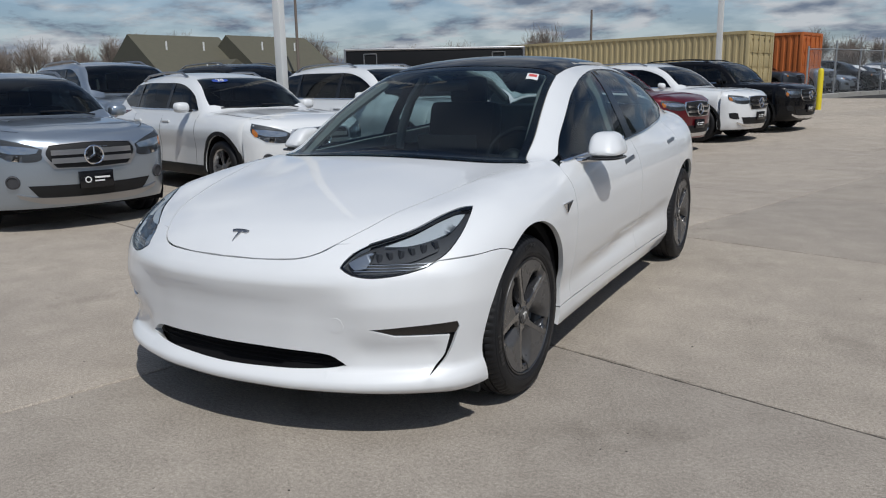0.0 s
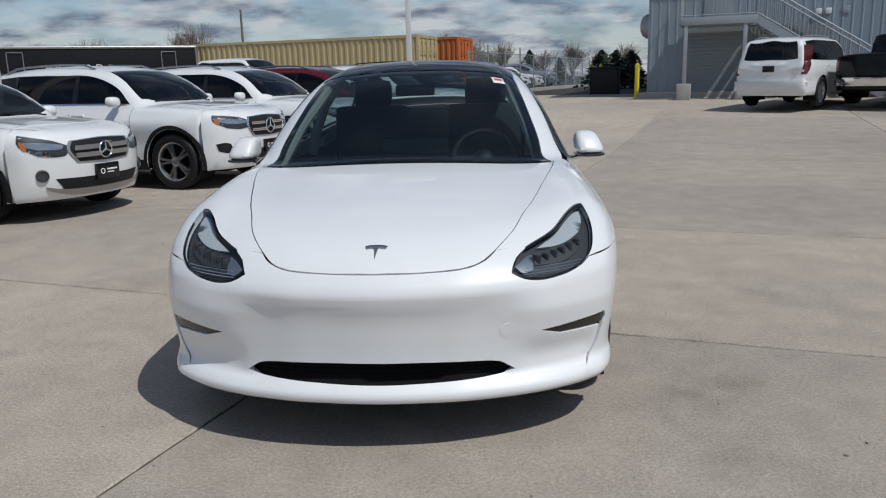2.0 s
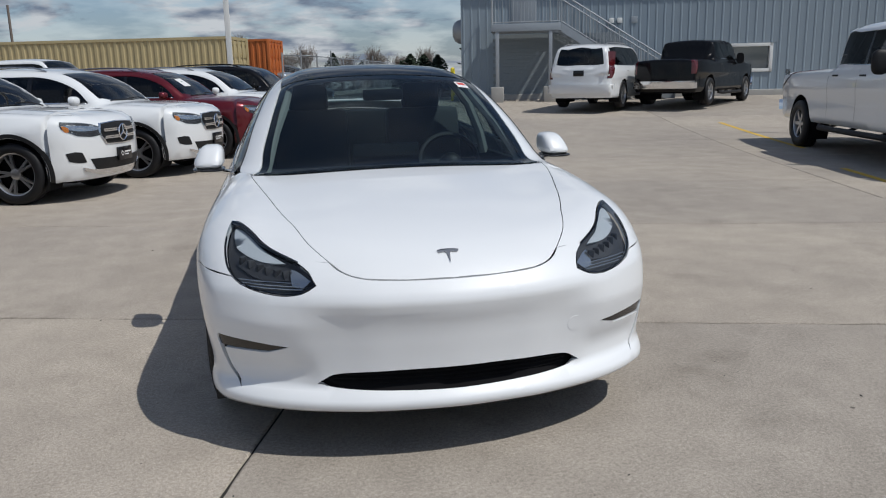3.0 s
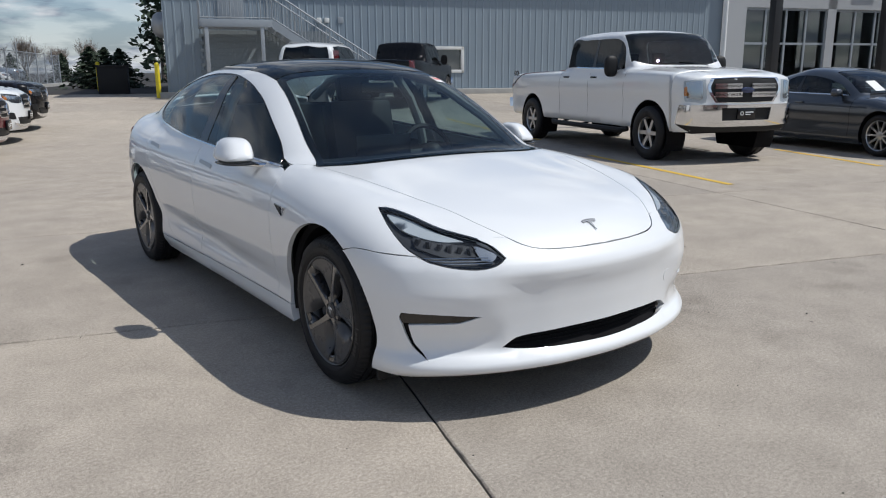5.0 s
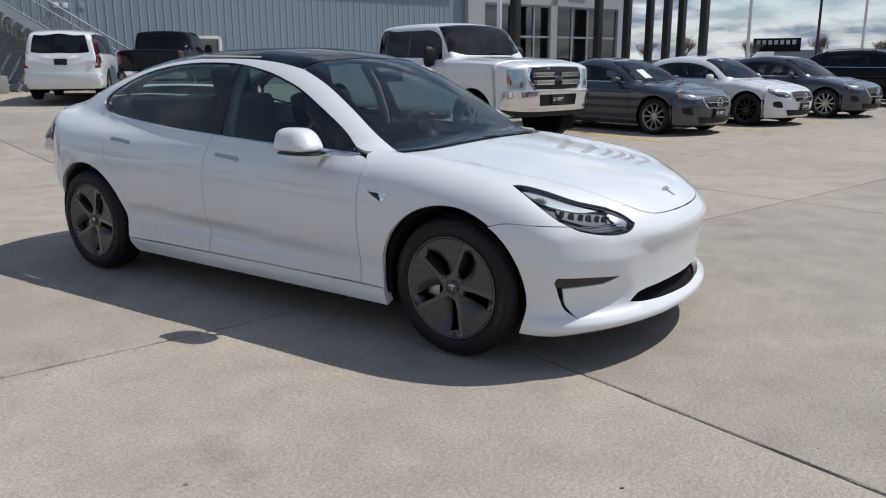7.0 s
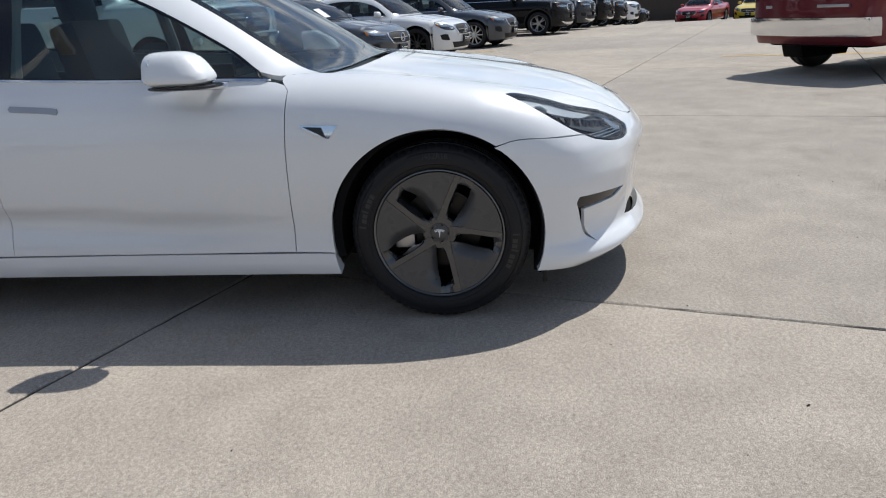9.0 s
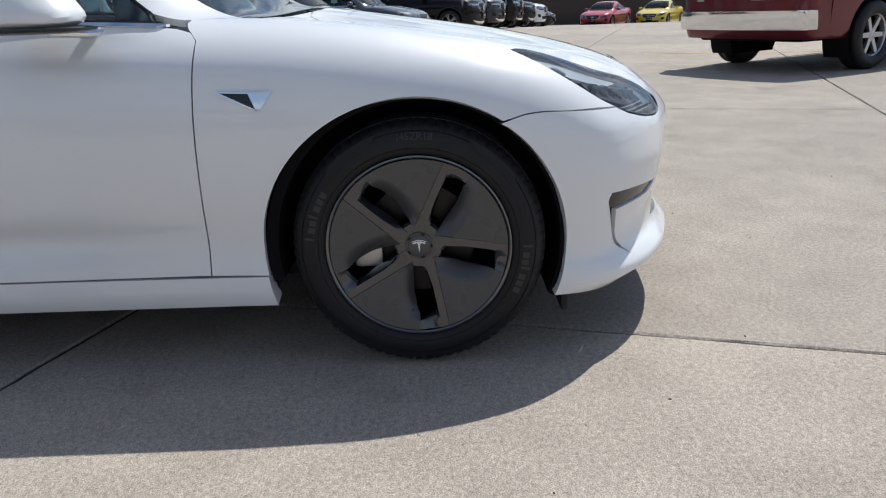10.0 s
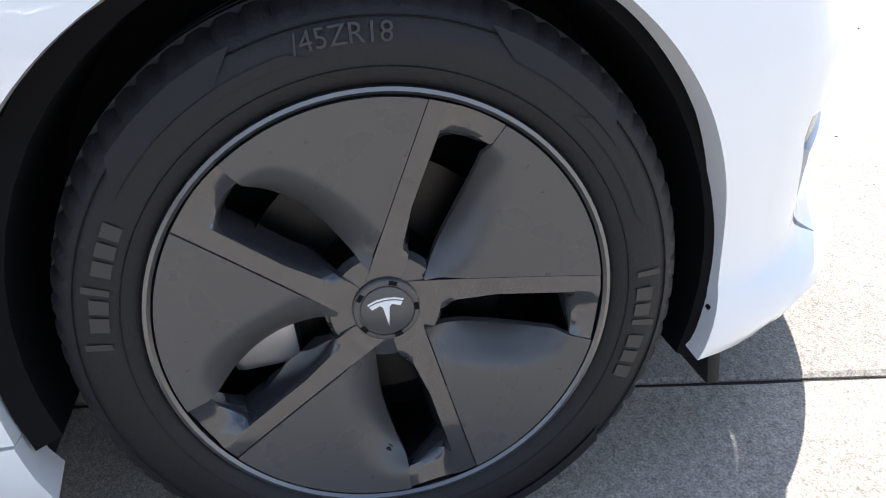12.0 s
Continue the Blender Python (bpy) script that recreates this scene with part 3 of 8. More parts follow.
# ---- buildings, containers, poles, fence, trees round the yard ----
WALL_METAL = material("pale_blue_metal_wall", (0.235, 0.285, 0.330), 0.45, 0.0, vary=0.06, scale=0.8, bump=0.05, bump_scale=30)
WALL_WHITE = material("light_grey_panel_wall", (0.42, 0.43, 0.44), 0.5, vary=0.05, scale=0.8)
GALV = material("galvanised_steel", (0.36, 0.38, 0.40), 0.5, 0.5, vary=0.15, scale=5)
GREY_PAINT = material("grey_painted_steel", (0.30, 0.33, 0.36), 0.5, vary=0.08, scale=4)
WHITE_PAINT = material("white_pole_paint", (0.72, 0.72, 0.70), 0.5, vary=0.08, scale=3)
DARK_COLUMN = material("dark_bronze_column", (0.020, 0.020, 0.022), 0.35, vary=0.15, scale=3)
BLOCK_STONE = material("painted_block", (0.22, 0.25, 0.27), 0.85, vary=0.12, scale=4, bump=0.2, bump_scale=40)
TAN_STEEL = material("tan_container_steel", (0.43, 0.35, 0.19), 0.6, vary=0.15, scale=1.2, bump=0.1, bump_scale=25, fine=0.15, fine_scale=40)
ORANGE_STEEL = material("orange_container_steel", (0.50, 0.135, 0.030), 0.6, vary=0.22, scale=1.2, bump=0.1, bump_scale=25, fine=0.2, fine_scale=40)
ROOF_OLIVE = material("olive_shingle", (0.105, 0.098, 0.070), 0.9, vary=0.18, scale=2, bump=0.2, bump_scale=12)
HOUSE_WALL = material("tan_siding", (0.20, 0.17, 0.12), 0.8, vary=0.1, scale=2)
YELLOW_POST = material("yellow_bollard_paint", (0.72, 0.58, 0.02), 0.5, vary=0.1, scale=5)
BLACK_SHEET = material("black_trailer_sheet", (0.007, 0.007, 0.008), 0.45, vary=0.2, scale=1, spec=0.25)
BARK = material("grey_bark", (0.19, 0.155, 0.13), 0.95, vary=0.2, scale=8)
TWIG = material("bare_twigs", (0.25, 0.205, 0.17), 0.95, vary=0.2, scale=2)
TWIG_ORANGE = material("orange_twigs", (0.36, 0.15, 0.055), 0.95, vary=0.2, scale=2)
NEEDLES = material("dark_needles", (0.042, 0.062, 0.038), 0.9, vary=0.35, scale=3)
FENCE_WOOD = material("dark_fence_boards", (0.060, 0.048, 0.040), 0.9, vary=0.3, scale=4)
PANE = material("reflecting_window_pane", (0.05, 0.06, 0.065), 0.03, vary=0.1, coat=1.0, spec=1.0)
LETTER_WHITE = material("white_lettering", (0.75, 0.75, 0.74), 0.5)


def yz(u, v, z):
    x, y = yard(u, v)
    return Vector((x, y, z))


YARD = Matrix(((GU.x, GV.x, 0, 0), (GU.y, GV.y, 0, 0), (0, 0, 1, 0), (0, 0, 0, 1)))


def yard_box(bm, u0, u1, v0, v1, z0, z1, bevel=0.0):
    return add_box(bm, (u0, v0, z0), (u1, v1, z1), bevel, YARD)


def metal_building():
    b = thing("metal_building", "pale blue-grey metal-clad service building with outside stair", "building", kind="structure")
    wall_v, g = 27.2, 0.40
    top = 6.1
    bm = bmesh.new()
    yard_box(bm, -1.62, 8.40, wall_v, wall_v + 0.25, g, top)
    yard_box(bm, 9.86, 22.5, wall_v, wall_v + 0.25, g, top)
    yard_box(bm, 8.40, 9.86, wall_v, wall_v + 0.25, g, 1.38)
    yard_box(bm, 8.40, 9.86, wall_v, wall_v + 0.25, 2.28, top)
    yard_box(bm, -1.62, -1.37, wall_v + 0.25, wall_v + 18, g, top)
    yard_box(bm, -1.62, 22.5, wall_v + 18, wall_v + 18.25, g, top)
    yard_box(bm, 22.25, 22.5, wall_v + 0.25, wall_v + 18, g, top)
    part("wall", bm, WALL_METAL, b, smooth=False)

    # cladding: sheets 0.9 m wide with three ribs each, the window's opening left free
    def sheet(z0, z1):
        bm = bmesh.new()
        add_box(bm, (0.002, -0.012, z0), (0.898, -0.002, z1))
        for k in range(3):
            add_prism(bm, [(0.05 + 0.3 * k, -0.012), (0.075 + 0.3 * k, -0.026), (0.115 + 0.3 * k, -0.026), (0.14 + 0.3 * k, -0.012)], z0, z1, "z")
        bmesh.ops.recalc_face_normals(bm, faces=bm.faces)
        me = bpy.data.meshes.new("wall_sheet")
        bm.to_mesh(me)
        bm.free()
        me.materials.append(WALL_METAL)
        return me
    full, above, below = sheet(0.62, top), sheet(2.36, top), sheet(0.62, 1.29)
    for i in range(26):
        u = -1.62 + 0.9 * i
        for me in ((above, below) if 7.6 < u < 9.8 else (full,)):
            under(new("wall_sheet", me), b).matrix_basis = YARD @ Matrix.Translation((u, wall_v, 0))
    bm = bmesh.new()
    yard_box(bm, -2.1, 22.8, wall_v - 0.55, wall_v + 18.5, top, top + 0.3)
    part("roof", bm, GREY_PAINT, b, smooth=False)
    bm = bmesh.new()
    yard_box(bm, -1.9, 22.6, wall_v - 0.5, wall_v + 0.02, g - 0.1, 0.66, 0.02)
    part("base_kerb", bm, KERB, b)
    win = under(new("window"), b)
    bm = bmesh.new()
    for q in ((8.32, 9.94, 1.30, 1.42), (8.32, 9.94, 2.22, 2.34), (8.32, 8.44, 1.30, 2.34), (9.82, 9.94, 1.30, 2.34)):
        yard_box(bm, q[0], q[1], wall_v - 0.06, wall_v + 0.10, q[2], q[3], 0.01)
    part("window_frame", bm, WHITE_PAINT, win, "white window frame")
    bm = bmesh.new()
    yard_box(bm, 8.42, 9.84, wall_v + 0.06, wall_v + 0.08, 1.40, 2.24)
    part("pane", bm, PANE, win)
    # lower masonry behind the stair
    bm = bmesh.new()
    add_box(bm, (0.002, -0.050, 0.002), (0.308, 0.0, 0.128), 0.005)
    bmesh.ops.recalc_face_normals(bm, faces=bm.faces)
    stone = bpy.data.meshes.new("block")
    bm.to_mesh(stone)
    bm.free()
    stone.materials.append(BLOCK_STONE)
    rng2 = random.Random(3)
    for r in range(17):
        for c in range(15):
            under(new("block", stone), b).matrix_basis = YARD @ Matrix.Translation((-0.25 + 0.31 * c - (0.155 if r % 2 else 0), wall_v - 0.045 - rng2.uniform(0, 0.005), 0.66 + 0.13 * r))
    for uu, zz in ((4.02, 3.28), (4.32, 3.28)):
        bm = bmesh.new()
        yard_box(bm, uu - 0.09, uu + 0.09, wall_v - 0.16, wall_v - 0.02, zz - 0.09, zz + 0.09, 0.02)
        part("flood_light", bm, WHITE_PAINT, b)
    bm = bmesh.new()
    yard_box(bm, 4.75, 4.98, wall_v - 0.05, wall_v - 0.028, 3.18, 3.42, 0.01)
    part("wall_vent", bm, GREY_PAINT, b)
    bm = bmesh.new()
    add_lathe(bm, [(0.0005, -0.42), (0.20, -0.40), (0.36, -0.32), (0.45, -0.18), (0.48, 0.0)], "x", 28)
    bmesh.ops.transform(bm, matrix=YARD @ Matrix.Translation((-1.62, 28.4, 3.1)), verts=bm.verts)
    part("wall_fan", bm, GALV, b, "round grey exhaust fan hood")
    return b


def outside_stair():
    s = thing("outside_stair", "grey steel outside stair with picket railings", "staircase", kind="")
    v0, v1, dz = 25.4, 27.0, 3.10
    for uu in (-0.20, 1.70):
        bm = bmesh.new()
        yard_box(bm, uu - 0.065, uu + 0.065, v0 + 0.02, v0 + 0.15, 0.94, dz - 0.20, 0.008)
        post = part("post", bm, GALV, s)
        bm = bmesh.new()
        yard_box(bm, uu - 0.23, uu + 0.23, v0 - 0.14, v0 + 0.32, 0.40, 0.96, 0.03)
        part("footing", bm, KERB, post, "square concrete footing")
    bm = bmesh.new()
    yard_box(bm, -0.42, 2.08, v0, v0 + 0.06, dz - 0.20, dz + 0.06, 0.008)
    yard_box(bm, -0.42, 2.08, v1 - 0.06, v1, dz - 0.20, dz + 0.06, 0.008)
    yard_box(bm, -0.42, -0.36, v0, v1, dz - 0.20, dz + 0.06, 0.008)
    part("landing_frame", bm, GREY_PAINT, s)
    for i in range(13):
        bm = bmesh.new()
        yard_box(bm, -0.34 + 0.185 * i, -0.34 + 0.185 * i + 0.15, v0 + 0.06, v1 - 0.06, dz, dz + 0.03)
        part("deck_plank", bm, GALV, s, smooth=False)
    slope = 0.63
    end = 2.08 + (dz - 0.62) / slope
    for vv in (v0, v1 - 0.06):
        bm = bmesh.new()
        pts = [(2.06, dz - 0.24), (2.06, dz + 0.06), (end + 0.1, 0.62 + 0.02), (end + 0.1, 0.44), (end - 0.25, 0.44)]
        vs0, vs1 = [bm.verts.new(yz(a, vv, z)) for a, z in pts], [bm.verts.new(yz(a, vv + 0.06, z)) for a, z in pts]
        bm.faces.new(vs0)
        bm.faces.new(vs1[::-1])
        for i in range(5):
            bm.faces.new((vs0[i], vs0[(i + 1) % 5], vs1[(i + 1) % 5], vs1[i]))
        part("stringer", bm, GREY_PAINT, s, smooth=False)
    n = 14
    for i in range(n):
        u = 2.10 + (end - 2.10) * (i + 0.5) / n
        z = dz - slope * (u - 2.08)
        bm = bmesh.new()
        yard_box(bm, u - 0.14, u + 0.14, v0 + 0.06, v1 - 0.06, z - 0.04, z, 0.0)
        part("tread", bm, GALV, s, smooth=False)
    # railings: top, lower rail, pickets
    def railing(run, name):
        r = under(new(name), s)
        bm = bmesh.new()
        for h in (1.05, 0.12):
            add_tube(bm, [yz(u, v, z + h) for u, v, z in run], 0.026 if h > 1 else 0.018, 8)
        part("rail", bm, GALV, r)
        for (ua, va, za), (ub, vb, zb) in zip(run, run[1:]):
            m = max(2, int(math.hypot(ub - ua, vb - va) / 0.125))
            for i in range(m + 1):
                f = i / m
                u, v, z = ua + (ub - ua) * f, va + (vb - va) * f, za + (zb - za) * f
                bm = bmesh.new()
                add_cyl(bm, yz(u, v, z + 0.12), yz(u, v, z + 1.05), 0.011 if i % 8 else 0.024, None, 5)
                part("picket", bm, GALV, r)
    railing([(-0.40, v1 - 0.05, dz), (-0.40, v0 + 0.03, dz), (2.06, v0 + 0.03, dz)], "landing_railing")
    railing([(2.06, v0 + 0.03, dz), (end, v0 + 0.03, 0.62)], "stair_railing")
    railing([(2.06, v1 - 0.03, dz), (end, v1 - 0.03, 0.62)], "stair_railing")
    bm = bmesh.new()
    yard_box(bm, 0.3, 1.25, 27.13, 27.18, dz + 0.03, dz + 2.1, 0.01)
    part("door", bm, GREY_PAINT, s, "grey steel door on the landing")
    return s


def showroom():
    b = thing("showroom", "light grey panelled showroom with tall glazing", "building", kind="structure")
    v, g = 27.2, 0.4
    bm = bmesh.new()
    for u0, u1, z0, z1 in ((22.52, 23.6, g, 7.0), (28.3, 28.8, g, 7.0), (33.85, 34.6, g, 7.0), (23.6, 33.85, 4.15, 7.0), (23.6, 33.85, g, 0.75)):
        yard_box(bm, u0, u1, v - 0.3, v, z0, z1)
    yard_box(bm, 34.35, 34.6, v, v + 14, g, 7.0)
    yard_box(bm, 22.52, 34.6, v + 13.8, v + 14, g, 7.0)
    part("wall", bm, WALL_WHITE, b, smooth=False)
    bm = bmesh.new()
    yard_box(bm, 22.4, 34.7, v - 0.4, v + 14.1, 7.0, 7.3)
    part("roof", bm, WALL_WHITE, b, smooth=False)
    bm = bmesh.new()
    yard_box(bm, 22.6, 34.3, v + 0.1, v + 13.7, g, 0.5)
    part("floor_slab", bm, KERB, b, smooth=False)
    for u0, u1 in ((23.6, 28.3), (28.8, 33.85)):
        w = under(new("glazing"), b)
        bm = bmesh.new()
        n = 4
        for i in range(n + 1):
            u = u0 + (u1 - u0) * i / n
            yard_box(bm, u - 0.05, u + 0.05, v - 0.22, v - 0.08, 0.75, 4.15)
        for z in (0.78, 2.55, 4.10):
            yard_box(bm, u0, u1, v - 0.20, v - 0.10, z - 0.05, z + 0.05)
        part("window_frame", bm, GREY_PAINT, w, smooth=False)
        for i in range(n):
            a, c = u0 + (u1 - u0) * i / n + 0.05, u0 + (u1 - u0) * (i + 1) / n - 0.05
            for z0, z1 in ((0.83, 2.50), (2.60, 4.05)):
                bm = bmesh.new()
                yard_box(bm, a, c, v - 0.16, v - 0.145, z0, z1)
                part("pane", bm, GLASS_SHOP, w, smooth=False)
    bm = bmesh.new()
    yard_box(bm, 24.9, 26.7, v - 0.08, v - 0.04, 1.7, 2.4)
    part("window_board", bm, BLACK_SHEET, b, smooth=False)
    for uu, zz in ((29.9, 4.85),):
        bm = bmesh.new()
        yard_box(bm, uu, uu + 1.3, v - 0.42, v - 0.3, zz, zz + 0.5, 0.02)
        part("wall_sign", bm, BLACK_SHEET, b)
    return b


GLASS_SHOP = glass("showroom_glass", (0.55, 0.60, 0.60), ior=2.0)


def container(length, width, height, mat, label, m):
    c = thing("shipping_container", label, "container", m)
    bm = bmesh.new()
    # corrugated long sides and end, as folded strips
    def fold(p0, p1, out):
        p0, p1 = Vector(p0), Vector(p1)
        d = p1 - p0
        n = max(4, int(d.length / 0.28))
        prev = None
        for i in range(n):
            for f, o in ((0.0, 0.0), (0.36, 0.0), (0.5, 0.036), (0.86, 0.036)):
                q = p0 + d * ((i + f) / n) - Vector(out) * o
                cur = (bm.verts.new((q.x, q.y, 0.16)), bm.verts.new((q.x, q.y, height - 0.10)))
                if prev:
                    bm.faces.new((prev[0], cur[0], cur[1], prev[1]))
                prev = cur
    fold((0.05, 0.02, 0), (length - 0.05, 0.02, 0), (0, -1, 0))
    fold((0.05, width - 0.02, 0), (length - 0.05, width - 0.02, 0), (0, 1, 0))
    fold((0.02, 0.05, 0), (0.02, width - 0.05, 0), (-1, 0, 0))
    part("side_sheet", bm, mat, c, smooth=False)
    bm = bmesh.new()
    for x in (0, length - 0.12):
        for y in (0, width - 0.12):
            add_box(bm, (x, y, 0), (x + 0.12, y + 0.12, height), 0.008)
    for y in (0, width - 0.07):
        add_box(bm, (0.1, y, 0.0), (length - 0.1, y + 0.07, 0.17))
        add_box(bm, (0.1, y, height - 0.11), (length - 0.1, y + 0.07, height))
    for x in (0, length - 0.09):
        add_box(bm, (x, 0.1, 0.0), (x + 0.09, width - 0.1, 0.17))
        add_box(bm, (x, 0.1, height - 0.13), (x + 0.09, width - 0.1, height))
    add_box(bm, (0.05, 0.05, height - 0.06), (length - 0.05, width - 0.05, height - 0.02))
    part("frame", bm, mat, c)
    for k in range(2):
        y0 = 0.12 + k * (width - 0.24) / 2
        y1 = y0 + (width - 0.24) / 2 - 0.01
        bm = bmesh.new()
        add_box(bm, (length - 0.06, y0, 0.18), (length - 0.02, y1, height - 0.14), 0.006)
        for j in range(4):
            z = 0.30 + j * (height - 0.6) / 4
            add_box(bm, (length - 0.03, y0 + 0.08, z), (length + 0.0, y1 - 0.08, z + 0.42), 0.012)
        door = part("door", bm, mat, c)
        for f in (0.27, 0.75):
            bm = bmesh.new()
            add_cyl(bm, (length + 0.025, y0 + (y1 - y0) * f, 0.12), (length + 0.025, y0 + (y1 - y0) * f, height - 0.08), 0.02, None, 8)
            for z in (0.4, 1.1, 1.9, height - 0.3):
                add_box(bm, (length - 0.02, y0 + (y1 - y0) * f - 0.06, z), (length + 0.045, y0 + (y1 - y0) * f + 0.06, z + 0.05))
            part("lock_rod", bm, mat, door)
    return c


def text_mesh(body, size, mat, name):
    cu = bpy.data.curves.new(name, "FONT")
    cu.body, cu.size, cu.extrude = body, size, 0.004
    tmp = new(name, cu)
    me = bpy.data.meshes.new_from_object(tmp.evaluated_get(bpy.context.evaluated_depsgraph_get()))
    bpy.data.objects.remove(tmp)
    me.materials.clear()
    me.materials.append(mat)
    return me


def trailer():
    t = thing("box_trailer", "long black enclosed trailer with bright edge trim and white lettering", "trailer", Matrix.Translation((-12.8, 32.2, rise(-12.8, 32.2))) @ Matrix.Rotation(math.atan2(28.56 - 31.42, -19.52 + 14.32), 4, "Z"))
    L, W, H = 8.5, 2.5, 2.55
    bm = bmesh.new()
    add_box(bm, (0.0, -W, 0.5), (L, 0, H), 0.05)
    body = part("body", bm, BLACK_SHEET, t)
    bm = bmesh.new()
    for y in (0.0, -W):
        add_cyl(bm, (0, y, H), (L, y, H), 0.06, None, 10)
    for x in (0.0, L):
        add_cyl(bm, (x, 0, H), (x, -W, H), 0.06, None, 10)
        for y in (0, -W):
            add_cyl(bm, (x, y, 0.5), (x, y, H), 0.06, None, 10)
    part("edge_trim", bm, SATIN_METAL, t)
    for x0, x1 in ((0.9, 1.5), (7.0, 7.6)):
        bm = bmesh.new()
        for a, b in (((x0, 0.02, 0.7), (x0, 0.02, 2.35)), ((x0, 0.02, 2.35), (x1, 0.02, 2.35)), ((x1, 0.02, 2.35), (x1, 0.02, 0.7))):
            add_cyl(bm, a, b, 0.025, None, 6)
        part("door_frame", bm, SATIN_METAL, t)
    for y in (-0.7, -1.4, -1.9):
        bm = bmesh.new()
        add_cyl(bm, (-0.03, y, 0.7), (-0.03, y, 2.4), 0.03, None, 6)
        part("end_rib", bm, SATIN_METAL, t)
    for body_text, back in (("Pickup", 0.0), ("&", 1.55), ("Delivery", 1.95)):
        ob = under(new("lettering", text_mesh(body_text, 0.42, LETTER_WHITE, "lettering")), t)
        ob.matrix_basis = Matrix.Translation((-back * math.cos(0), 0, 0)) @ Matrix.Translation((6.2, 0.03, 1.55)) @ Matrix.Rotation(math.pi, 4, "Z") @ Matrix.Rotation(math.pi / 2, 4, "X")
    for x in (3.2, 4.0, 4.8):
        for y in (-0.25, -W + 0.25):
            bm = bmesh.new()
            add_cyl(bm, (x, y - 0.11, 0.36), (x, y + 0.11, 0.36), 0.36, None, 24)
            part("wheel", bm, RUBBER, t)
    return t


def light_pole(x, y, h, r, name="light_pole"):
    p = thing(name, "tall white square light pole on a round footing", "light pole", pose(x, y, rise(x, y)))
    bm = bmesh.new()
    add_box(bm, (-r, -r, 0.3), (r, r, h), 0.012)
    part("pole", bm, WHITE_PAINT, p)
    bm = bmesh.new()
    add_cyl(bm, (0, 0, 0), (0, 0, 0.6), 0.24, 0.23, 20)
    part("footing", bm, KERB, p)
    bm = bmesh.new()
    add_box(bm, (-0.9, -0.18, h - 0.1), (0.9, 0.18, h + 0.08), 0.03)
    part("lamp_head", bm, WHITE_PAINT, p)


def thin_pole(x, y, h, r, mat, label):
    p = thing("pole", label, "pole", pose(x, y, rise(x, y)))
    bm = bmesh.new()
    add_cyl(bm, (0, 0, 0), (0, 0, h), r, r * 0.7, 12)
    part("shaft", bm, mat, p)
    return p


def bollard(x, y):
    b = thing("bollard", "yellow painted steel bollard at the yard's edge", "bollard", pose(x, y, rise(x, y) - 0.05), "yellow bollards")
    bm = bmesh.new()
    add_lathe(bm, [(0.085, 0.0), (0.085, 1.22), (0.075, 1.27), (0.045, 1.30), (0.0005, 1.31)], "z", 18)
    part("post", bm, YELLOW_POST, b)


def house(x, y, turn, w, d, wall_h, roof_h, label):
    h = thing("house", label, "house", pose(x, y, rise(x, y), 0, 0, turn))
    bm = bmesh.new()
    add_box(bm, (-w / 2, -d / 2, 0), (w / 2, d / 2, wall_h))
    part("wall", bm, HOUSE_WALL, h, smooth=False)
    bm = bmesh.new()
    o, t = 0.5, 0.25
    a = [bm.verts.new((sx * (w / 2 + o), sy * (d / 2 + o), wall_h - 0.2)) for sx in (-1, 1) for sy in (-1, 1)]
    r = [bm.verts.new((sx * (w / 2 + o), 0, wall_h + roof_h)) for sx in (-1, 1)]
    for q in ((a[0], a[2], r[1], r[0]), (a[1], r[0], r[1], a[3]), (a[0], r[0], a[1]), (a[2], a[3], r[1]), (a[0], a[1], a[3], a[2])):
        bm.faces.new(q)
    part("roof", bm, ROOF_OLIVE, h, smooth=False)
    for f in (-0.25, 0.2):
        bm = bmesh.new()
        add_cyl(bm, (w * f, -d * 0.22, wall_h + roof_h * 0.45), (w * f, -d * 0.22, wall_h + roof_h * 0.8), 0.09, None, 8)
        part("vent_pipe", bm, WHITE_PAINT, h)
    bm = bmesh.new()
    add_box(bm, (-w * 0.3, -d / 2 - 0.04, 1.0), (-w * 0.3 + 1.2, -d / 2, 2.2), 0.02)
    part("window", bm, PANE, h)
    return h


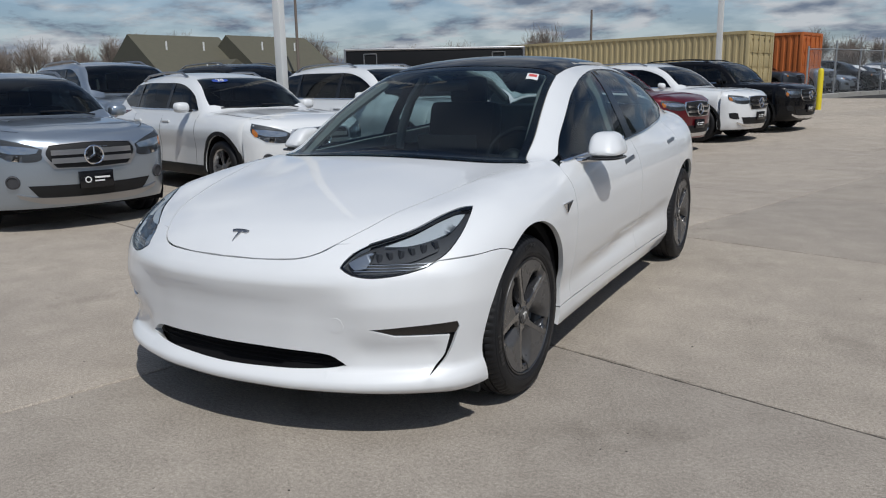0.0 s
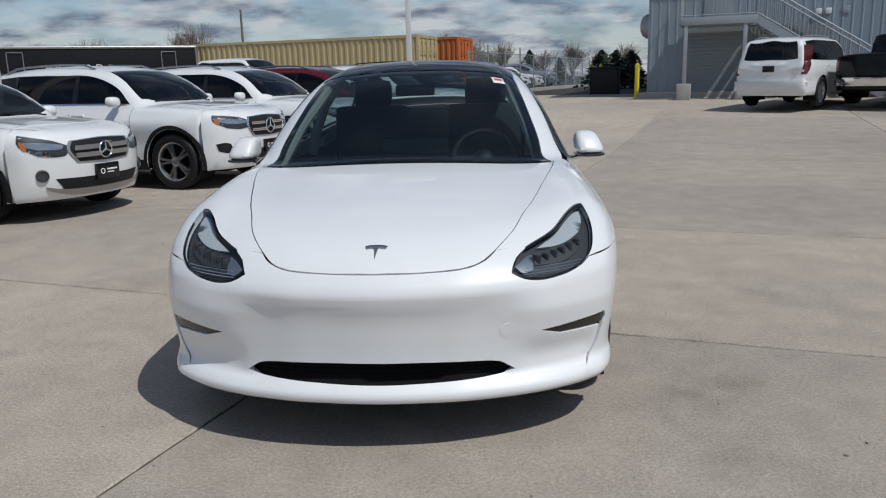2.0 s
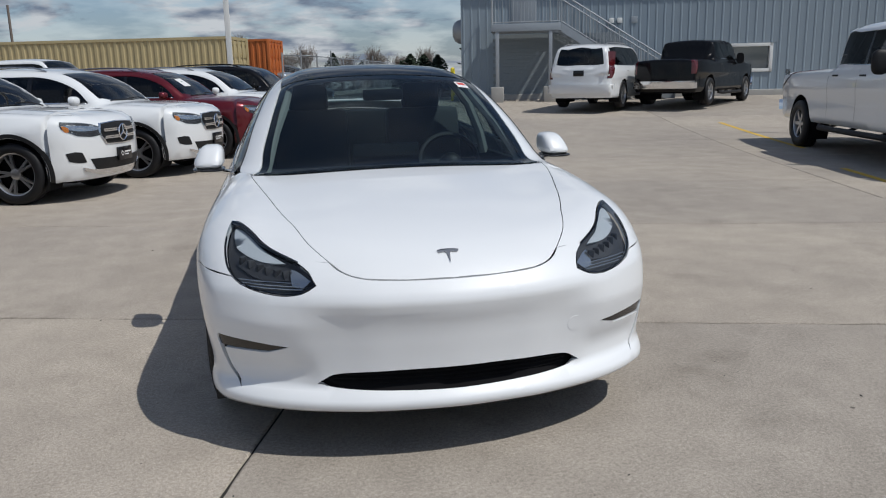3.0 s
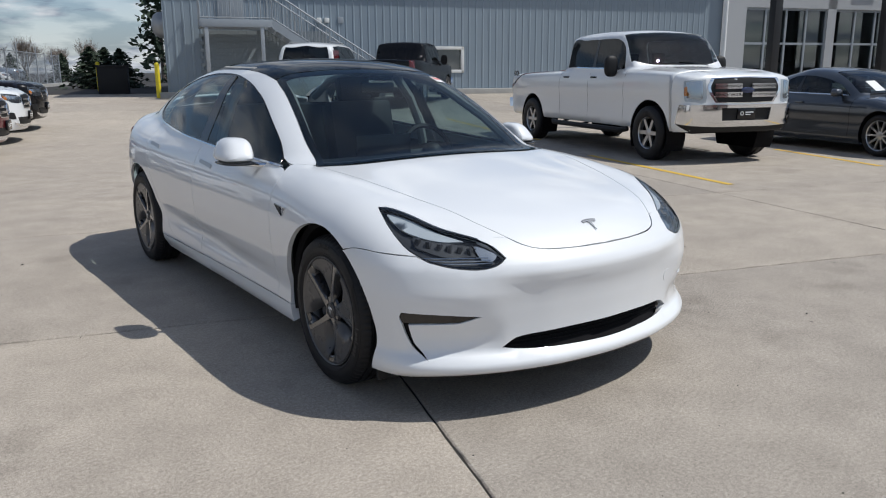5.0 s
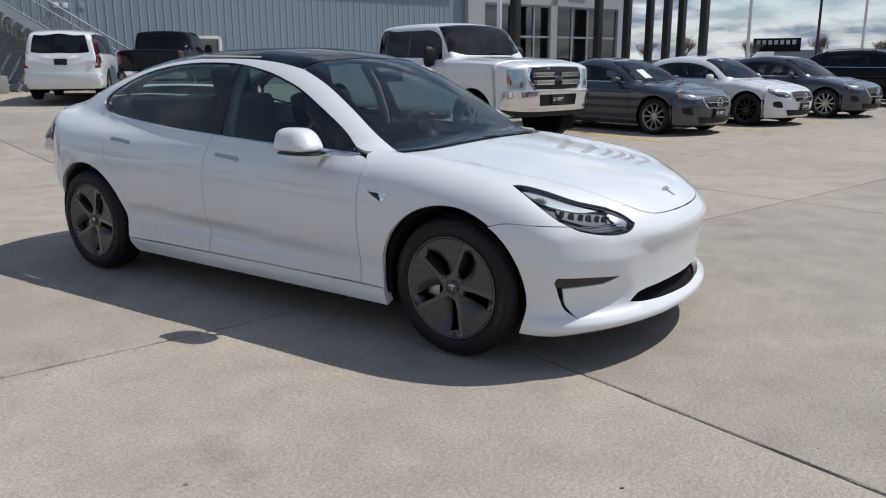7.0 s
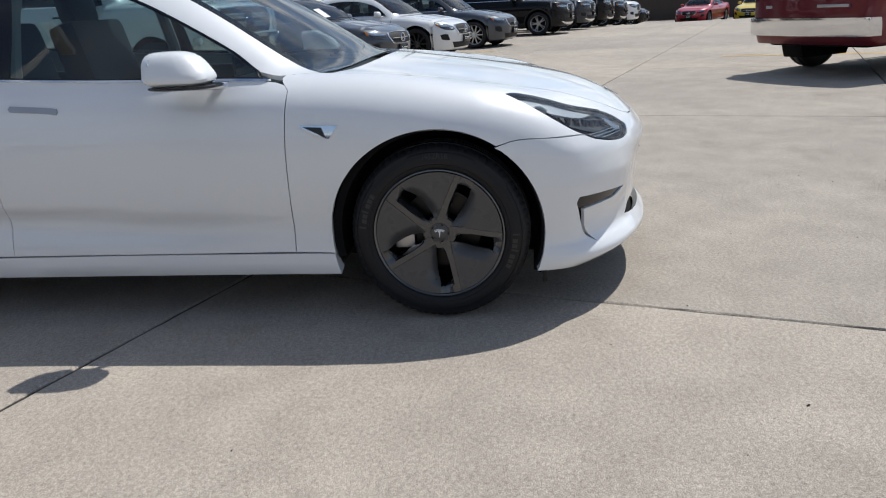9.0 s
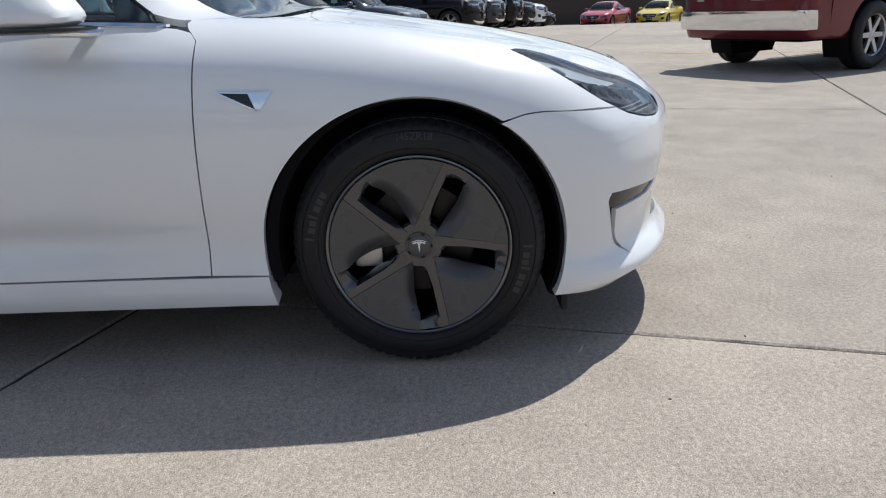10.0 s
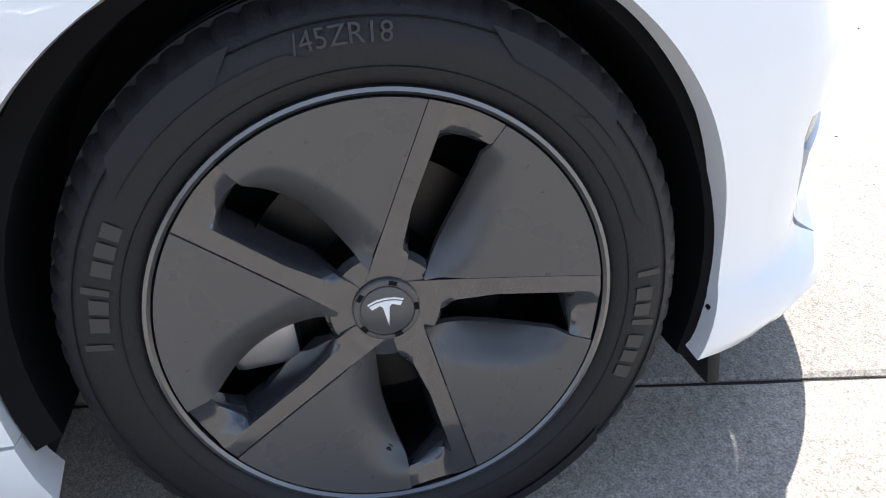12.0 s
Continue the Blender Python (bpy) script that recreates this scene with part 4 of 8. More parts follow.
def bare_tree(seed, h, spread, mat, thick=0.16, levels=6):
    """A leafless tree: trunk and limbs that fork into fine twigs."""
    rg = random.Random(seed)
    t = thing("tree", "x", "tree")
    wood, fine = bmesh.new(), bmesh.new()

    def limb(bm, p, q, r0, r1, n):
        d = (q - p).to_track_quat("Z", "Y")
        a = [bm.verts.new(p + d @ Vector((r0 * math.cos(2 * math.pi * i / n), r0 * math.sin(2 * math.pi * i / n), 0))) for i in range(n)]
        b = [bm.verts.new(q + d @ Vector((r1 * math.cos(2 * math.pi * i / n), r1 * math.sin(2 * math.pi * i / n), 0))) for i in range(n)]
        for i in range(n):
            bm.faces.new((a[i], a[(i + 1) % n], b[(i + 1) % n], b[i]))

    def grow(p, d, length, r, lev):
        q = p + d * length
        limb(wood if lev < 2 else fine, p, q, r, r * 0.68, 6 if lev < 2 else 3)
        if lev >= levels:
            return
        for _ in range(3 if lev else 5):
            k = Vector((rg.uniform(-1, 1), rg.uniform(-1, 1), rg.uniform(0.1, 1.0)))
            nd = (d * rg.uniform(0.8, 1.3) + k * spread).normalized()
            f = rg.uniform(0.35, 1.0)
            grow(p + d * length * f, nd, length * rg.uniform(0.70, 0.95), max(0.012, r * 0.60), lev + 1)
    grow(Vector((0, 0, 0)), Vector((rg.uniform(-0.05, 0.05), rg.uniform(-0.05, 0.05), 1)), h * 0.20, thick, 0)
    part("trunk", wood, BARK, t)
    part("crown", fine, mat, t, smooth=False)
    return t


def conifer(seed, h, w):
    rg = random.Random(seed)
    t = thing("tree", "x", "tree")
    bm = bmesh.new()
    add_cyl(bm, (0, 0, 0), (0, 0, h * 0.95), 0.16, 0.03, 8)
    part("trunk", bm, BARK, t)
    bm = bmesh.new()
    for i in range(1500):
        f = rg.random() ** 0.8
        z = h * (0.10 + 0.9 * f)
        a = rg.uniform(0, 6.283)
        rad = w * (1 - f) ** 0.85 * rg.uniform(0.35, 1.05) * (0.8 + 0.35 * math.sin(3 * a + z * 2.2))
        c = Vector((rad * math.cos(a), rad * math.sin(a), z - rad * 0.25))
        s = rg.uniform(0.14, 0.34) * (1.25 - f * 0.6)
        u = Vector((rg.uniform(-1, 1), rg.uniform(-1, 1), rg.uniform(-0.6, 0.5))).normalized() * s
        v = u.cross(Vector((rg.uniform(-1, 1), rg.uniform(-1, 1), rg.uniform(-1, 1)))).normalized() * s * 0.5
        bm.faces.new([bm.verts.new(c + q) for q in (u, v, -u, -v)])
    part("crown", bm, NEEDLES, t, smooth=False)
    return t


def chain_fence(p0, p1, h=1.9):
    p0, p1 = Vector((*p0, 0)), Vector((*p1, 0))
    f = thing("chain_link_fence", "grey chain-link fence with steel posts", "fence")
    L = (p1 - p0).length
    d = (p1 - p0) / L

    def at(s, z):
        q = p0 + d * s
        return Vector((q.x, q.y, rise(q.x, q.y) + z))
    n = int(L / 2.6)
    for i in range(n + 1):
        bm = bmesh.new()
        add_cyl(bm, at(L * i / n, -0.1), at(L * i / n, h + (0.35 if i % 2 else 0.1)), 0.035, None, 8)
        part("post", bm, GALV, f)
    bm = bmesh.new()
    for z in (h, 0.08):
        add_tube(bm, [at(L * i / n, z) for i in range(n + 1)], 0.022, 6)
    part("rail", bm, GALV, f)
    bm = bmesh.new()
    k = 0.0
    while k < L + h:
        for sgn in (1, -1):
            s0, s1 = (k - h, k) if sgn > 0 else (k, k - h)
            a, b = max(0, min(L, s0)), max(0, min(L, s1))
            if abs(a - b) > 0.05:
                za = h * (a - s0) / (s1 - s0)
                zb = h * (b - s0) / (s1 - s0)
                add_cyl(bm, at(a, za), at(b, zb), 0.004, None, 3, caps=False)
        k += 0.16
    tagged(part("wire_mesh", bm, GALV, f, smooth=False), kind="stuff")
    return f


metal_building()
outside_stair()
showroom()
ang = math.degrees(math.atan2(31.08 - 34.3, -1.95 + 13.7))
ax, ay = -1.95 - 12.19 * math.cos(radians(ang)), 30.0 - 12.19 * math.sin(radians(ang))
container(12.19, 2.44, 2.72, TAN_STEEL, "weathered tan shipping container with corrugated sides", pose(ax - 0.5, ay, 0.45, 0, 0, ang))
container(6.06, 2.44, 2.80, ORANGE_STEEL, "rusty orange shipping container with closed doors", pose(-0.95 - 6.06 * math.cos(radians(ang)), 35.0 - 6.06 * math.sin(radians(ang)), 0.50, 0, 0, ang))
trailer()
light_pole(-6.30, 7.05, 9.0, 0.068)
light_pole(-1.93, 20.6, 10.0, 0.075)
for x, y in ((0.50, 24.3), (5.94, 26.3), (5.90, 35.4)):
    bollard(x, y)
bm = bmesh.new()
add_box(bm, (-0.9, -0.8, 0.1), (0.9, 0.8, 1.45), 0.03)
add_box(bm, (-0.95, -0.85, 1.45), (0.95, 0.85, 1.55), 0.02)
skip = part("bin", bm, BLACK_PLASTIC)
skip.name = "waste_bin"
skip.matrix_basis = pose(5.36, 30.3, 0.45, 0, 0, -17) @ Matrix.Diagonal((0.62, 0.62, 0.78, 1))
tagged(skip, "black waste bin with closed lid beside bollards", "waste bin")
chain_fence((-0.4, 31.2), (8.1, 57))
kerb = thing("kerb", "pale concrete kerb along the fence", "kerb", kind="structure")
bm = bmesh.new()
for i in range(12):
    a, b = i / 12, (i + 1) / 12
    p = [(0.0 + 8.6 * f, 30.8 + 25.8 * f) for f in (a + 0.001, b - 0.001)]
    q = []
    for (x, y), w in ((p[0], 0), (p[1], 0), (p[1], 1), (p[0], 1)):
        q.append((x - 0.35 * w, y + 0.1 * w))
    lo = [bm.verts.new((x, y, rise(x, y) - 0.1)) for x, y in q]
    hi = [bm.verts.new((x, y, rise(x, y) + 0.14)) for x, y in q]
    bm.faces.new(hi)
    for k in range(4):
        bm.faces.new((lo[k], lo[(k + 1) % 4], hi[(k + 1) % 4], hi[k]))
part("kerb_stone", bm, KERB, kerb, smooth=False)
house(-61.5, 55.8, 75, 9.0, 11.0, 2.6, 3.6, "house with olive shingle roof beyond the yard")
house(-56.0, 63.5, 75, 9.0, 11.0, 2.6, 3.6, "house with olive shingle roof and white vents")
house(-53.2, 53.8, -20, 5, 4.5, 1.6, 1.9, "small gabled house with olive shingle roof")
for x, y, h in ((-48.4, 59.2, 12.5), (-26.2, 82.6, 8.6)):
    thin_pole(x, y, h, 0.16, BARK, "wooden utility pole beyond the yard")
for x, y in ((26.3, 14.9), (34.8, 14.8), (37.2, 14.2), (39.5, 13.8), (37.7, 12.2), (40.1, 12.2), (36.6, 9.95)):
    p = thing("column", "tall dark bronze square column", "column", pose(x, y, rise(x, y), 0, 0, -17), "dark columns")
    bm = bmesh.new()
    add_box(bm, (-0.17, -0.17, 0), (0.17, 0.17, 8.5), 0.02)
    part("shaft", bm, DARK_COLUMN, p)
    bm = bmesh.new()
    add_box(bm, (-0.30, -0.30, 0), (0.30, 0.30, 0.25), 0.03)
    part("plinth", bm, KERB, p)
thin_pole(13.6, 8.25, 9.0, 0.065, WHITE_PAINT, "slim white light pole behind the pickup")
thin_pole(54.6, 12.1, 10.0, 0.13, WHITE_PAINT, "slim white light pole across the street")
thin_pole(55.5, 7.8, 10.0, 0.10, DARK_COLUMN, "slim dark pole across the street")
thin_pole(55.9, 5.1, 9.0, 0.10, WHITE_PAINT, "slim white light pole across the street")
sign = thing("roadside_building", "low grey building with dark sign band across the street", "building", pose(113.9, 21.0, 0.6, 0, 0, 10))
bm = bmesh.new()
add_box(bm, (-6, -4.2, 0), (6, 1.5, 1.9), 0.05)
part("wall", bm, WALL_WHITE, sign)
bm = bmesh.new()
add_box(bm, (-6.1, -1.6, 1.7), (-5.6, 4.2, 3.4), 0.05)
band = part("sign_band", bm, BLACK_SHEET, sign)
for i in range(7):
    bm = bmesh.new()
    add_box(bm, (-6.16, -1.0 + 0.72 * i, 2.6), (-6.1, -0.55 + 0.72 * i, 3.15))
    part("sign_bar", bm, LETTER_WHITE, band, smooth=False)
wf = thing("board_fence", "dark wooden board fence at the yard's edge", "fence")
for i in range(110):
    f = i / 110
    x, y = 52.0 - 6.0 * f, -4.0 - 26 * f
    bm = bmesh.new()
    add_box(bm, (-0.012, -0.125, 0), (0.012, 0.125, 2.3 + 0.03 * math.sin(i * 2.3)), 0.004)
    part("board", bm, FENCE_WOOD, wf, smooth=False, m=pose(x, y, rise(x, y) - 0.05, 0, 0, -13))
# trees: bare crowns, an orange willow, a few conifers
T1, T2, T3 = bare_tree(1, 8, 0.85, TWIG), bare_tree(2, 9, 0.65, TWIG), bare_tree(3, 6, 0.85, TWIG_ORANGE)
C1, C2 = conifer(4, 5.6, 2.5), conifer(8, 10.0, 2.0)


def plant(src, x, y, s, label, turn, broad=1.0):
    c = copy_thing(src, pose(x, y, rise(x, y) - 0.1, 0, 0, turn))
    c.matrix_basis = pose(x, y, rise(x, y) - 0.1, 0, 0, turn) @ Matrix.Diagonal((s * broad, s * broad, s / broad, 1))
    tagged(c, label, "tree", "trees beyond the yard")


rg = random.Random(11)
for i in range(40):
    a = radians(152 - 0.95 * i + rg.uniform(-0.5, 0.5))
    d = 92 + rg.uniform(-8, 22)
    plant((T1, T2)[i % 2], d * math.cos(a), d * math.sin(a), rg.uniform(0.70, 1.10), "bare grey-brown deciduous tree", rg.uniform(0, 360))
for i in range(26):
    a = radians(117 - 1.05 * i + rg.uniform(-0.6, 0.6))
    d = 130 + rg.uniform(-15, 20)
    plant((T1, T2)[i % 2], d * math.cos(a), d * math.sin(a), rg.uniform(0.7, 1.2), "bare grey-brown deciduous tree", rg.uniform(0, 360))
plant(T2, -37, 96, 1.25, "tall bare deciduous tree beyond the yard", 20)
for x, y in ((-31, 100), (-26, 101), (-29, 98)):
    plant(T3, x, y, 1.1, "bare willow with orange twigs", x * 37)
for x, y, s in ((4.1, 66.7, 0.95), (7.6, 76.5, 0.8), (10.6, 70, 0.75), (14.2, 74, 0.62), (3.3, 45.5, 0.0), (17.5, 62, 0.7)):
    if s:
        plant(C1, x, y, s * 0.66, "dark green conifer beyond the fence", x * 50, 1.12)
for i, (x, y) in enumerate(((0.6, 70), (2.0, 73), (6.0, 78), (9.3, 80), (12, 82), (15.5, 84), (-3, 78))):
    plant((T1, T2)[i % 2], x, y, 0.62, "bare grey-brown deciduous tree", 40 * i)
for i in range(9):
    plant((T1, T2)[i % 2], 95 + 6 * math.sin(i * 5), 34 - 6.5 * i, 0.55, "bare grey-brown deciduous tree", 70 * i)
plant(C2, 19.8, 73.0, 1.45, "tall dark green evergreen behind the building", 0)
for i, (x, y) in enumerate(((7.5, 41.0), (6.6, 40.2), (8.6, 42.5))):
    plant(C1, x, y, 0.50, "dark green shrub behind the waste bin", 80 * i, 1.3)
for t in (T1, T2, T3, C1, C2):
    for o in list(t.children_recursive) + [t]:
        bpy.data.objects.remove(o)
# worn yellow stall lines
lines = thing("stall_marking", "worn yellow stall lines on concrete", "marking", kind="structure")
for (x0, y0), (x1, y1) in (((9.97, 14.1), (8.3, 8.6)), ((10.25, 4.7), (9.2, 2.4)), ((13.0, 3.6), (12.3, 1.2)), ((15.7, 2.9), (15.1, 0.5)), ((7.0, 6.0), (5.9, 2.6)), ((19.5, 21.0), (17.6, 17.5)), ((10.6, -3.6), (9.6, -6.6))):
    bm = bmesh.new()
    d = Vector((x1 - x0, y1 - y0)).normalized()
    nrm = Vector((-d.y, d.x)) * 0.05
    n = 10
    pr = []
    for i in range(n + 1):
        x, y = x0 + (x1 - x0) * i / n, y0 + (y1 - y0) * i / n
        pr.append([bm.verts.new((x + s * nrm.x, y + s * nrm.y, rise(x, y) + 0.004)) for s in (-1, 1)])
    for a, b in zip(pr, pr[1:]):
        bm.faces.new((a[0], a[1], b[1], b[0]))
    part("line", bm, YELLOW_LINE, lines, smooth=False)


# ---- the white electric sedan ----
def arc(cy, cz, r, a0, a1, n=22, egg=1.0):
    """Flank points (y, z) on a wheel arch; angles in degrees, 0 to the rear, 90 up."""
    return [(cy + r * math.cos(radians(a0 + (a1 - a0) * i / n)), cz + egg * r * math.sin(radians(a0 + (a1 - a0) * i / n))) for i in range(n + 1)]


SOFT_EDGE = curve((0.045, 44.0), (0.056, 38.0), (0.07, 34.5), (0.09, 31.0), (0.12, 28.0), (0.15, 25.0), (0.18, 21.8), (0.20, 19.6), (0.2325, 19.8))
R_COVER = 0.2325


def sharp_edge(r):
    """The petal's straight seam, 30 mm beside the hub's middle: degrees from its outer end."""
    return 7.4 - math.degrees(math.asin(0.030 / r))


def dish(r):
    """How far the cover stands out: its middle lies deeper than its edge."""
    return 0.072 + 0.021 * (r / R_COVER) ** 1.4


def aero_wheel(parent, side, y, name="wheel"):
    """Wheel at the axle's end: tyre, steel-grey rim lip, five satin cover petals between gloss black spokes, brake behind."""
    w = under(new(name), parent)
    w.location = (side * 0.806, y, 0.334)
    w.scale = (side, 1, 1)
    w.rotation_euler = (0, 0, -0.016 if y < 1 else 0)
    bm = bmesh.new()
    R = 0.334
    prof = [(0.236, 0.078), (0.2445, 0.090), (0.253, 0.097), (0.272, 0.101), (0.292, 0.099), (0.310, 0.093), (0.322, 0.083), (0.3295, 0.068),
            (R - 0.001, 0.060), (R - 0.007, 0.0585), (R - 0.007, 0.0515), (R, 0.050), (R, 0.024), (R - 0.007, 0.0225), (R - 0.007, 0.0155), (R, 0.014),
            (R, -0.014), (R - 0.007, -0.0155), (R - 0.007, -0.0225), (R, -0.024), (R, -0.06), (0.328, -0.078), (0.31, -0.095), (0.28, -0.10), (0.238, -0.085)]
    add_lathe(bm, prof, "x", 288)
    # shoulder sipes: narrow cuts round the tread's edge
    bm.verts.ensure_lookup_table()
    for v in bm.verts:
        r = math.hypot(v.co.y, v.co.z)
        if 0.320 < r and 0.055 < v.co.x < 0.085:
            i = round((math.atan2(v.co.z, v.co.y) / (2 * math.pi)) * 288)
            if i % 4 == 0:
                v.co.y *= 1 - 0.0045 / r
                v.co.z *= 1 - 0.0045 / r
    tyre = part("tyre", bm, RUBBER, w, "black road tyre with blocked shoulders")
    # raised marks on the sidewall: two maker's marks as bars, broad flat wedges, size mark as letters
    def side_patch(bm, a0, a1, r0, r1, n, up=0.0016, slant=0.0):
        top, low = [], []
        for j in range(n + 1):
            a = a0 + (a1 - a0) * j / n
            for r in (r0, r1):
                x = 0.1010 - 5.0 * max(0.0, r - 0.276) ** 2 - 6.0 * max(0.0, 0.268 - r) ** 1.5
                t = radians(a + slant * (r - r0) / (r1 - r0))
                top.append(bm.verts.new((x + up, r * math.cos(t), r * math.sin(t))))
        for j in range(n):
            bm.faces.new((top[2 * j], top[2 * j + 1], top[2 * j + 3], top[2 * j + 2]))
    for base in (6, 180):
        for k, (wd, tall) in enumerate(((1.3, 1.0), (3.2, 0.7), (3.0, 0.7), (1.4, 1.0), (3.2, 0.7), (3.0, 0.7), (3.0, 0.7))):
            bm = bmesh.new()
            side_patch(bm, base + 4.1 * k, base + 4.1 * k + wd, 0.271, 0.271 + 0.026 * tall, 3)
            part("raised_mark", bm, RAISED_GREY, tyre, "raised maker's mark as a plain bar")
    for a0, a1, r0, r1, sl in ((38, 66, 0.288, 0.312, 6), (52, 84, 0.278, 0.287, -4), (122, 150, 0.290, 0.312, -6), (138, 166, 0.278, 0.289, 4), (222, 318, 0.296, 0.312, 3)):
        bm = bmesh.new()
        side_patch(bm, a0, a1, r0, r1, 16, 0.0012, sl)
        part("sidewall_wedge", bm, RUBBER, tyre)
    me = text_mesh("/45ZR18", 0.026, RAISED_GREY, "size_mark")
    for v in me.vertices:
        tx, ty, up = v.co
        a, r = (tx - 0.045) / 0.292, 0.284 + ty
        v.co = (0.1012 - 6.0 * max(0.0, r - 0.284) ** 2 + up * 0.2, side * r * math.sin(a), r * math.cos(a))
    under(new("size_mark", me), tyre)
    # two fine raised rings on the sidewall
    for rr, xx in ((0.262, 0.0992), (0.3055, 0.0955)):
        bm = bmesh.new()
        add_lathe(bm, [(rr - 0.0012, xx - 0.001), (rr, xx + 0.0012), (rr + 0.0012, xx - 0.001)], "x", 96)
        part("sidewall_ring", bm, RUBBER, tyre)
    bm = bmesh.new()
    add_lathe(bm, [(0.2345, 0.070), (0.2352, 0.0935), (0.2385, 0.0965), (0.2425, 0.0955), (0.2445, 0.090), (0.2445, 0.076), (0.230, 0.072), (0.222, 0.05), (0.215, -0.06), (0.222, -0.085)], "x", 96)
    part("rim", bm, RIM_METAL, w, "dull metal rim lip with kerb scuffs")
    # near-black ring paints the shade between cover and rim
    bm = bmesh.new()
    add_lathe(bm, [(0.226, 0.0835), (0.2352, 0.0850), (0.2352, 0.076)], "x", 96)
    part("shadow_gap", bm, SHADE_BLACK, w)
    # petals and spokes: five of each, turned by 72 degrees
    lead = 35.9
    nr, na = 24, 26
    bm = bmesh.new()
    grid = []
    for i in range(nr + 1):
        r = 0.052 + (R_COVER - 0.052) * i / nr
        row = []
        f = (r - 0.052) / (R_COVER - 0.052)
        start, stop = float(SOFT_EDGE(r)), 72 + sharp_edge(r) - math.degrees(0.0013 / r)
        for j in range(na + 1):
            a = start + (stop - start) * (j / na) ** 1.3
            q = radians(a - start) * r / 0.050
            dip = 0.036 * max(0.0, 1 - q) ** 2.0 * math.sin(math.pi * min(1, max(0, (f - 0.03) / 0.81))) ** 0.6
            row.append(bm.verts.new((dish(r) + 0.0015 - dip, r * math.cos(radians(a)), r * math.sin(radians(a)))))
        grid.append(row)
    for i in range(nr):
        for j in range(na):
            bm.faces.new((grid[i][j], grid[i][j + 1], grid[i + 1][j + 1], grid[i + 1][j]))
    rim_edges = [e for e in bm.edges if e.is_boundary]
    ex = bmesh.ops.extrude_edge_only(bm, edges=rim_edges)
    bmesh.ops.translate(bm, vec=(-0.010, 0, 0), verts=[v for v in ex["geom"] if isinstance(v, bmesh.types.BMVert)])
    petal = part("cover_petal", bm, COVER_GREY, w, "satin dark grey cover petal")
    petal.rotation_euler = (radians(lead), 0, 0)
    # spoke: a flat strip along the seam, a wall that falls into the opening, a ledge at the outer end
    bm = bmesh.new()
    grid = []
    for i in range(33):
        r = 0.034 + (R_COVER - 0.034) * i / 32
        a0 = sharp_edge(r)
        strip = math.degrees((0.0200 + 0.010 * max(0.0, 1 - (r - 0.04) / 0.08)) / r)
        wall = math.degrees(0.009 / r)
        ledge = min(1.0, max(0.0, (r - 0.194) / 0.018))
        ledge = ledge * ledge * (3 - 2 * ledge)
        soft = float(SOFT_EDGE(max(0.045, r)))
        open_ = min(1.0, max(0.0, (r - 0.062) / 0.03))
        row = []
        for j in range(11):
            if j <= 5:
                a, drop = a0 + strip * j / 5, 0.0
            else:
                g = (j - 5) / 5
                a_in = a0 + strip + wall * g
                a_out = a0 + strip + (soft + 1.5 - a0 - strip) * g
                a = a_in + (a_out - a_in) * ledge
                drop = 0.034 * open_ * g ** 1.3 * (1 - ledge) + 0.010 * ledge * math.sin(math.pi * min(1, 0.15 + g * 0.85)) * (1 - (r - 0.205) / 0.05)
            row.append(bm.verts.new((dish(r) - drop, r * math.cos(radians(a)), r * math.sin(radians(a)))))
        grid.append(row)
    for i in range(32):
        for j in range(10):
            bm.faces.new((grid[i][j], grid[i][j + 1], grid[i + 1][j + 1], grid[i + 1][j]))
    ex = bmesh.ops.extrude_edge_only(bm, edges=[e for e in bm.edges if e.is_boundary])
    bmesh.ops.translate(bm, vec=(-0.014, 0, 0), verts=[v for v in ex["geom"] if isinstance(v, bmesh.types.BMVert)])
    spoke = part("spoke", bm, SPOKE_BLACK, w, "gloss dark grey spoke")
    spoke.rotation_euler = (radians(lead), 0, 0)
    bm = bmesh.new()
    add_lathe(bm, [(0.030, 0.0725), (0.044, 0.0722), (0.060, 0.0700), (0.066, 0.060)], "x", 40)
    part("hub_plate", bm, SPOKE_BLACK, w)
    for k in range(1, 5):
        for src in (petal, spoke):
            c = src.copy()
            scene.collection.objects.link(c)
            c.parent = w
            c.rotation_euler = (radians(lead + 72 * k), 0, 0)
    bm = bmesh.new()
    add_lathe(bm, [(0.0005, 0.0795), (0.0260, 0.0795), (0.0278, 0.0785), (0.0282, 0.0768), (0.0300, 0.0768), (0.0305, 0.0788), (0.0345, 0.0785), (0.0360, 0.0770), (0.0365, 0.066)], "x", 48)
    cap = part("centre_cap", bm, COVER_GREY, w, "dark grey centre cap with a light mark")
    for k in range(5):
        bm = bmesh.new()
        add_box(bm, (0.0772, -0.0045, 0.0300), (0.0792, 0.0045, 0.0348), 0.0005, Matrix.Rotation(radians(20 + 72 * k), 4, "X"))
        part("cap_slot", bm, SHADE_BLACK, cap)
    bm = bmesh.new()
    add_prism(bm, [(-0.018, 0.0085), (-0.010, 0.0115), (0, 0.0125), (0.010, 0.0115), (0.018, 0.0085), (0.015, 0.0045), (0.0065, 0.0078), (0.0035, 0.005), (0, -0.018), (-0.0035, 0.005), (-0.0065, 0.0078), (-0.015, 0.0045)], 0.0796, 0.0806, "x")
    add_prism(bm, [(-0.0195, 0.0115), (-0.010, 0.0150), (0, 0.0160), (0.010, 0.0150), (0.0195, 0.0115), (0.0188, 0.0098), (0.010, 0.0131), (0, 0.0141), (-0.010, 0.0131), (-0.0188, 0.0098)], 0.0796, 0.0806, "x")
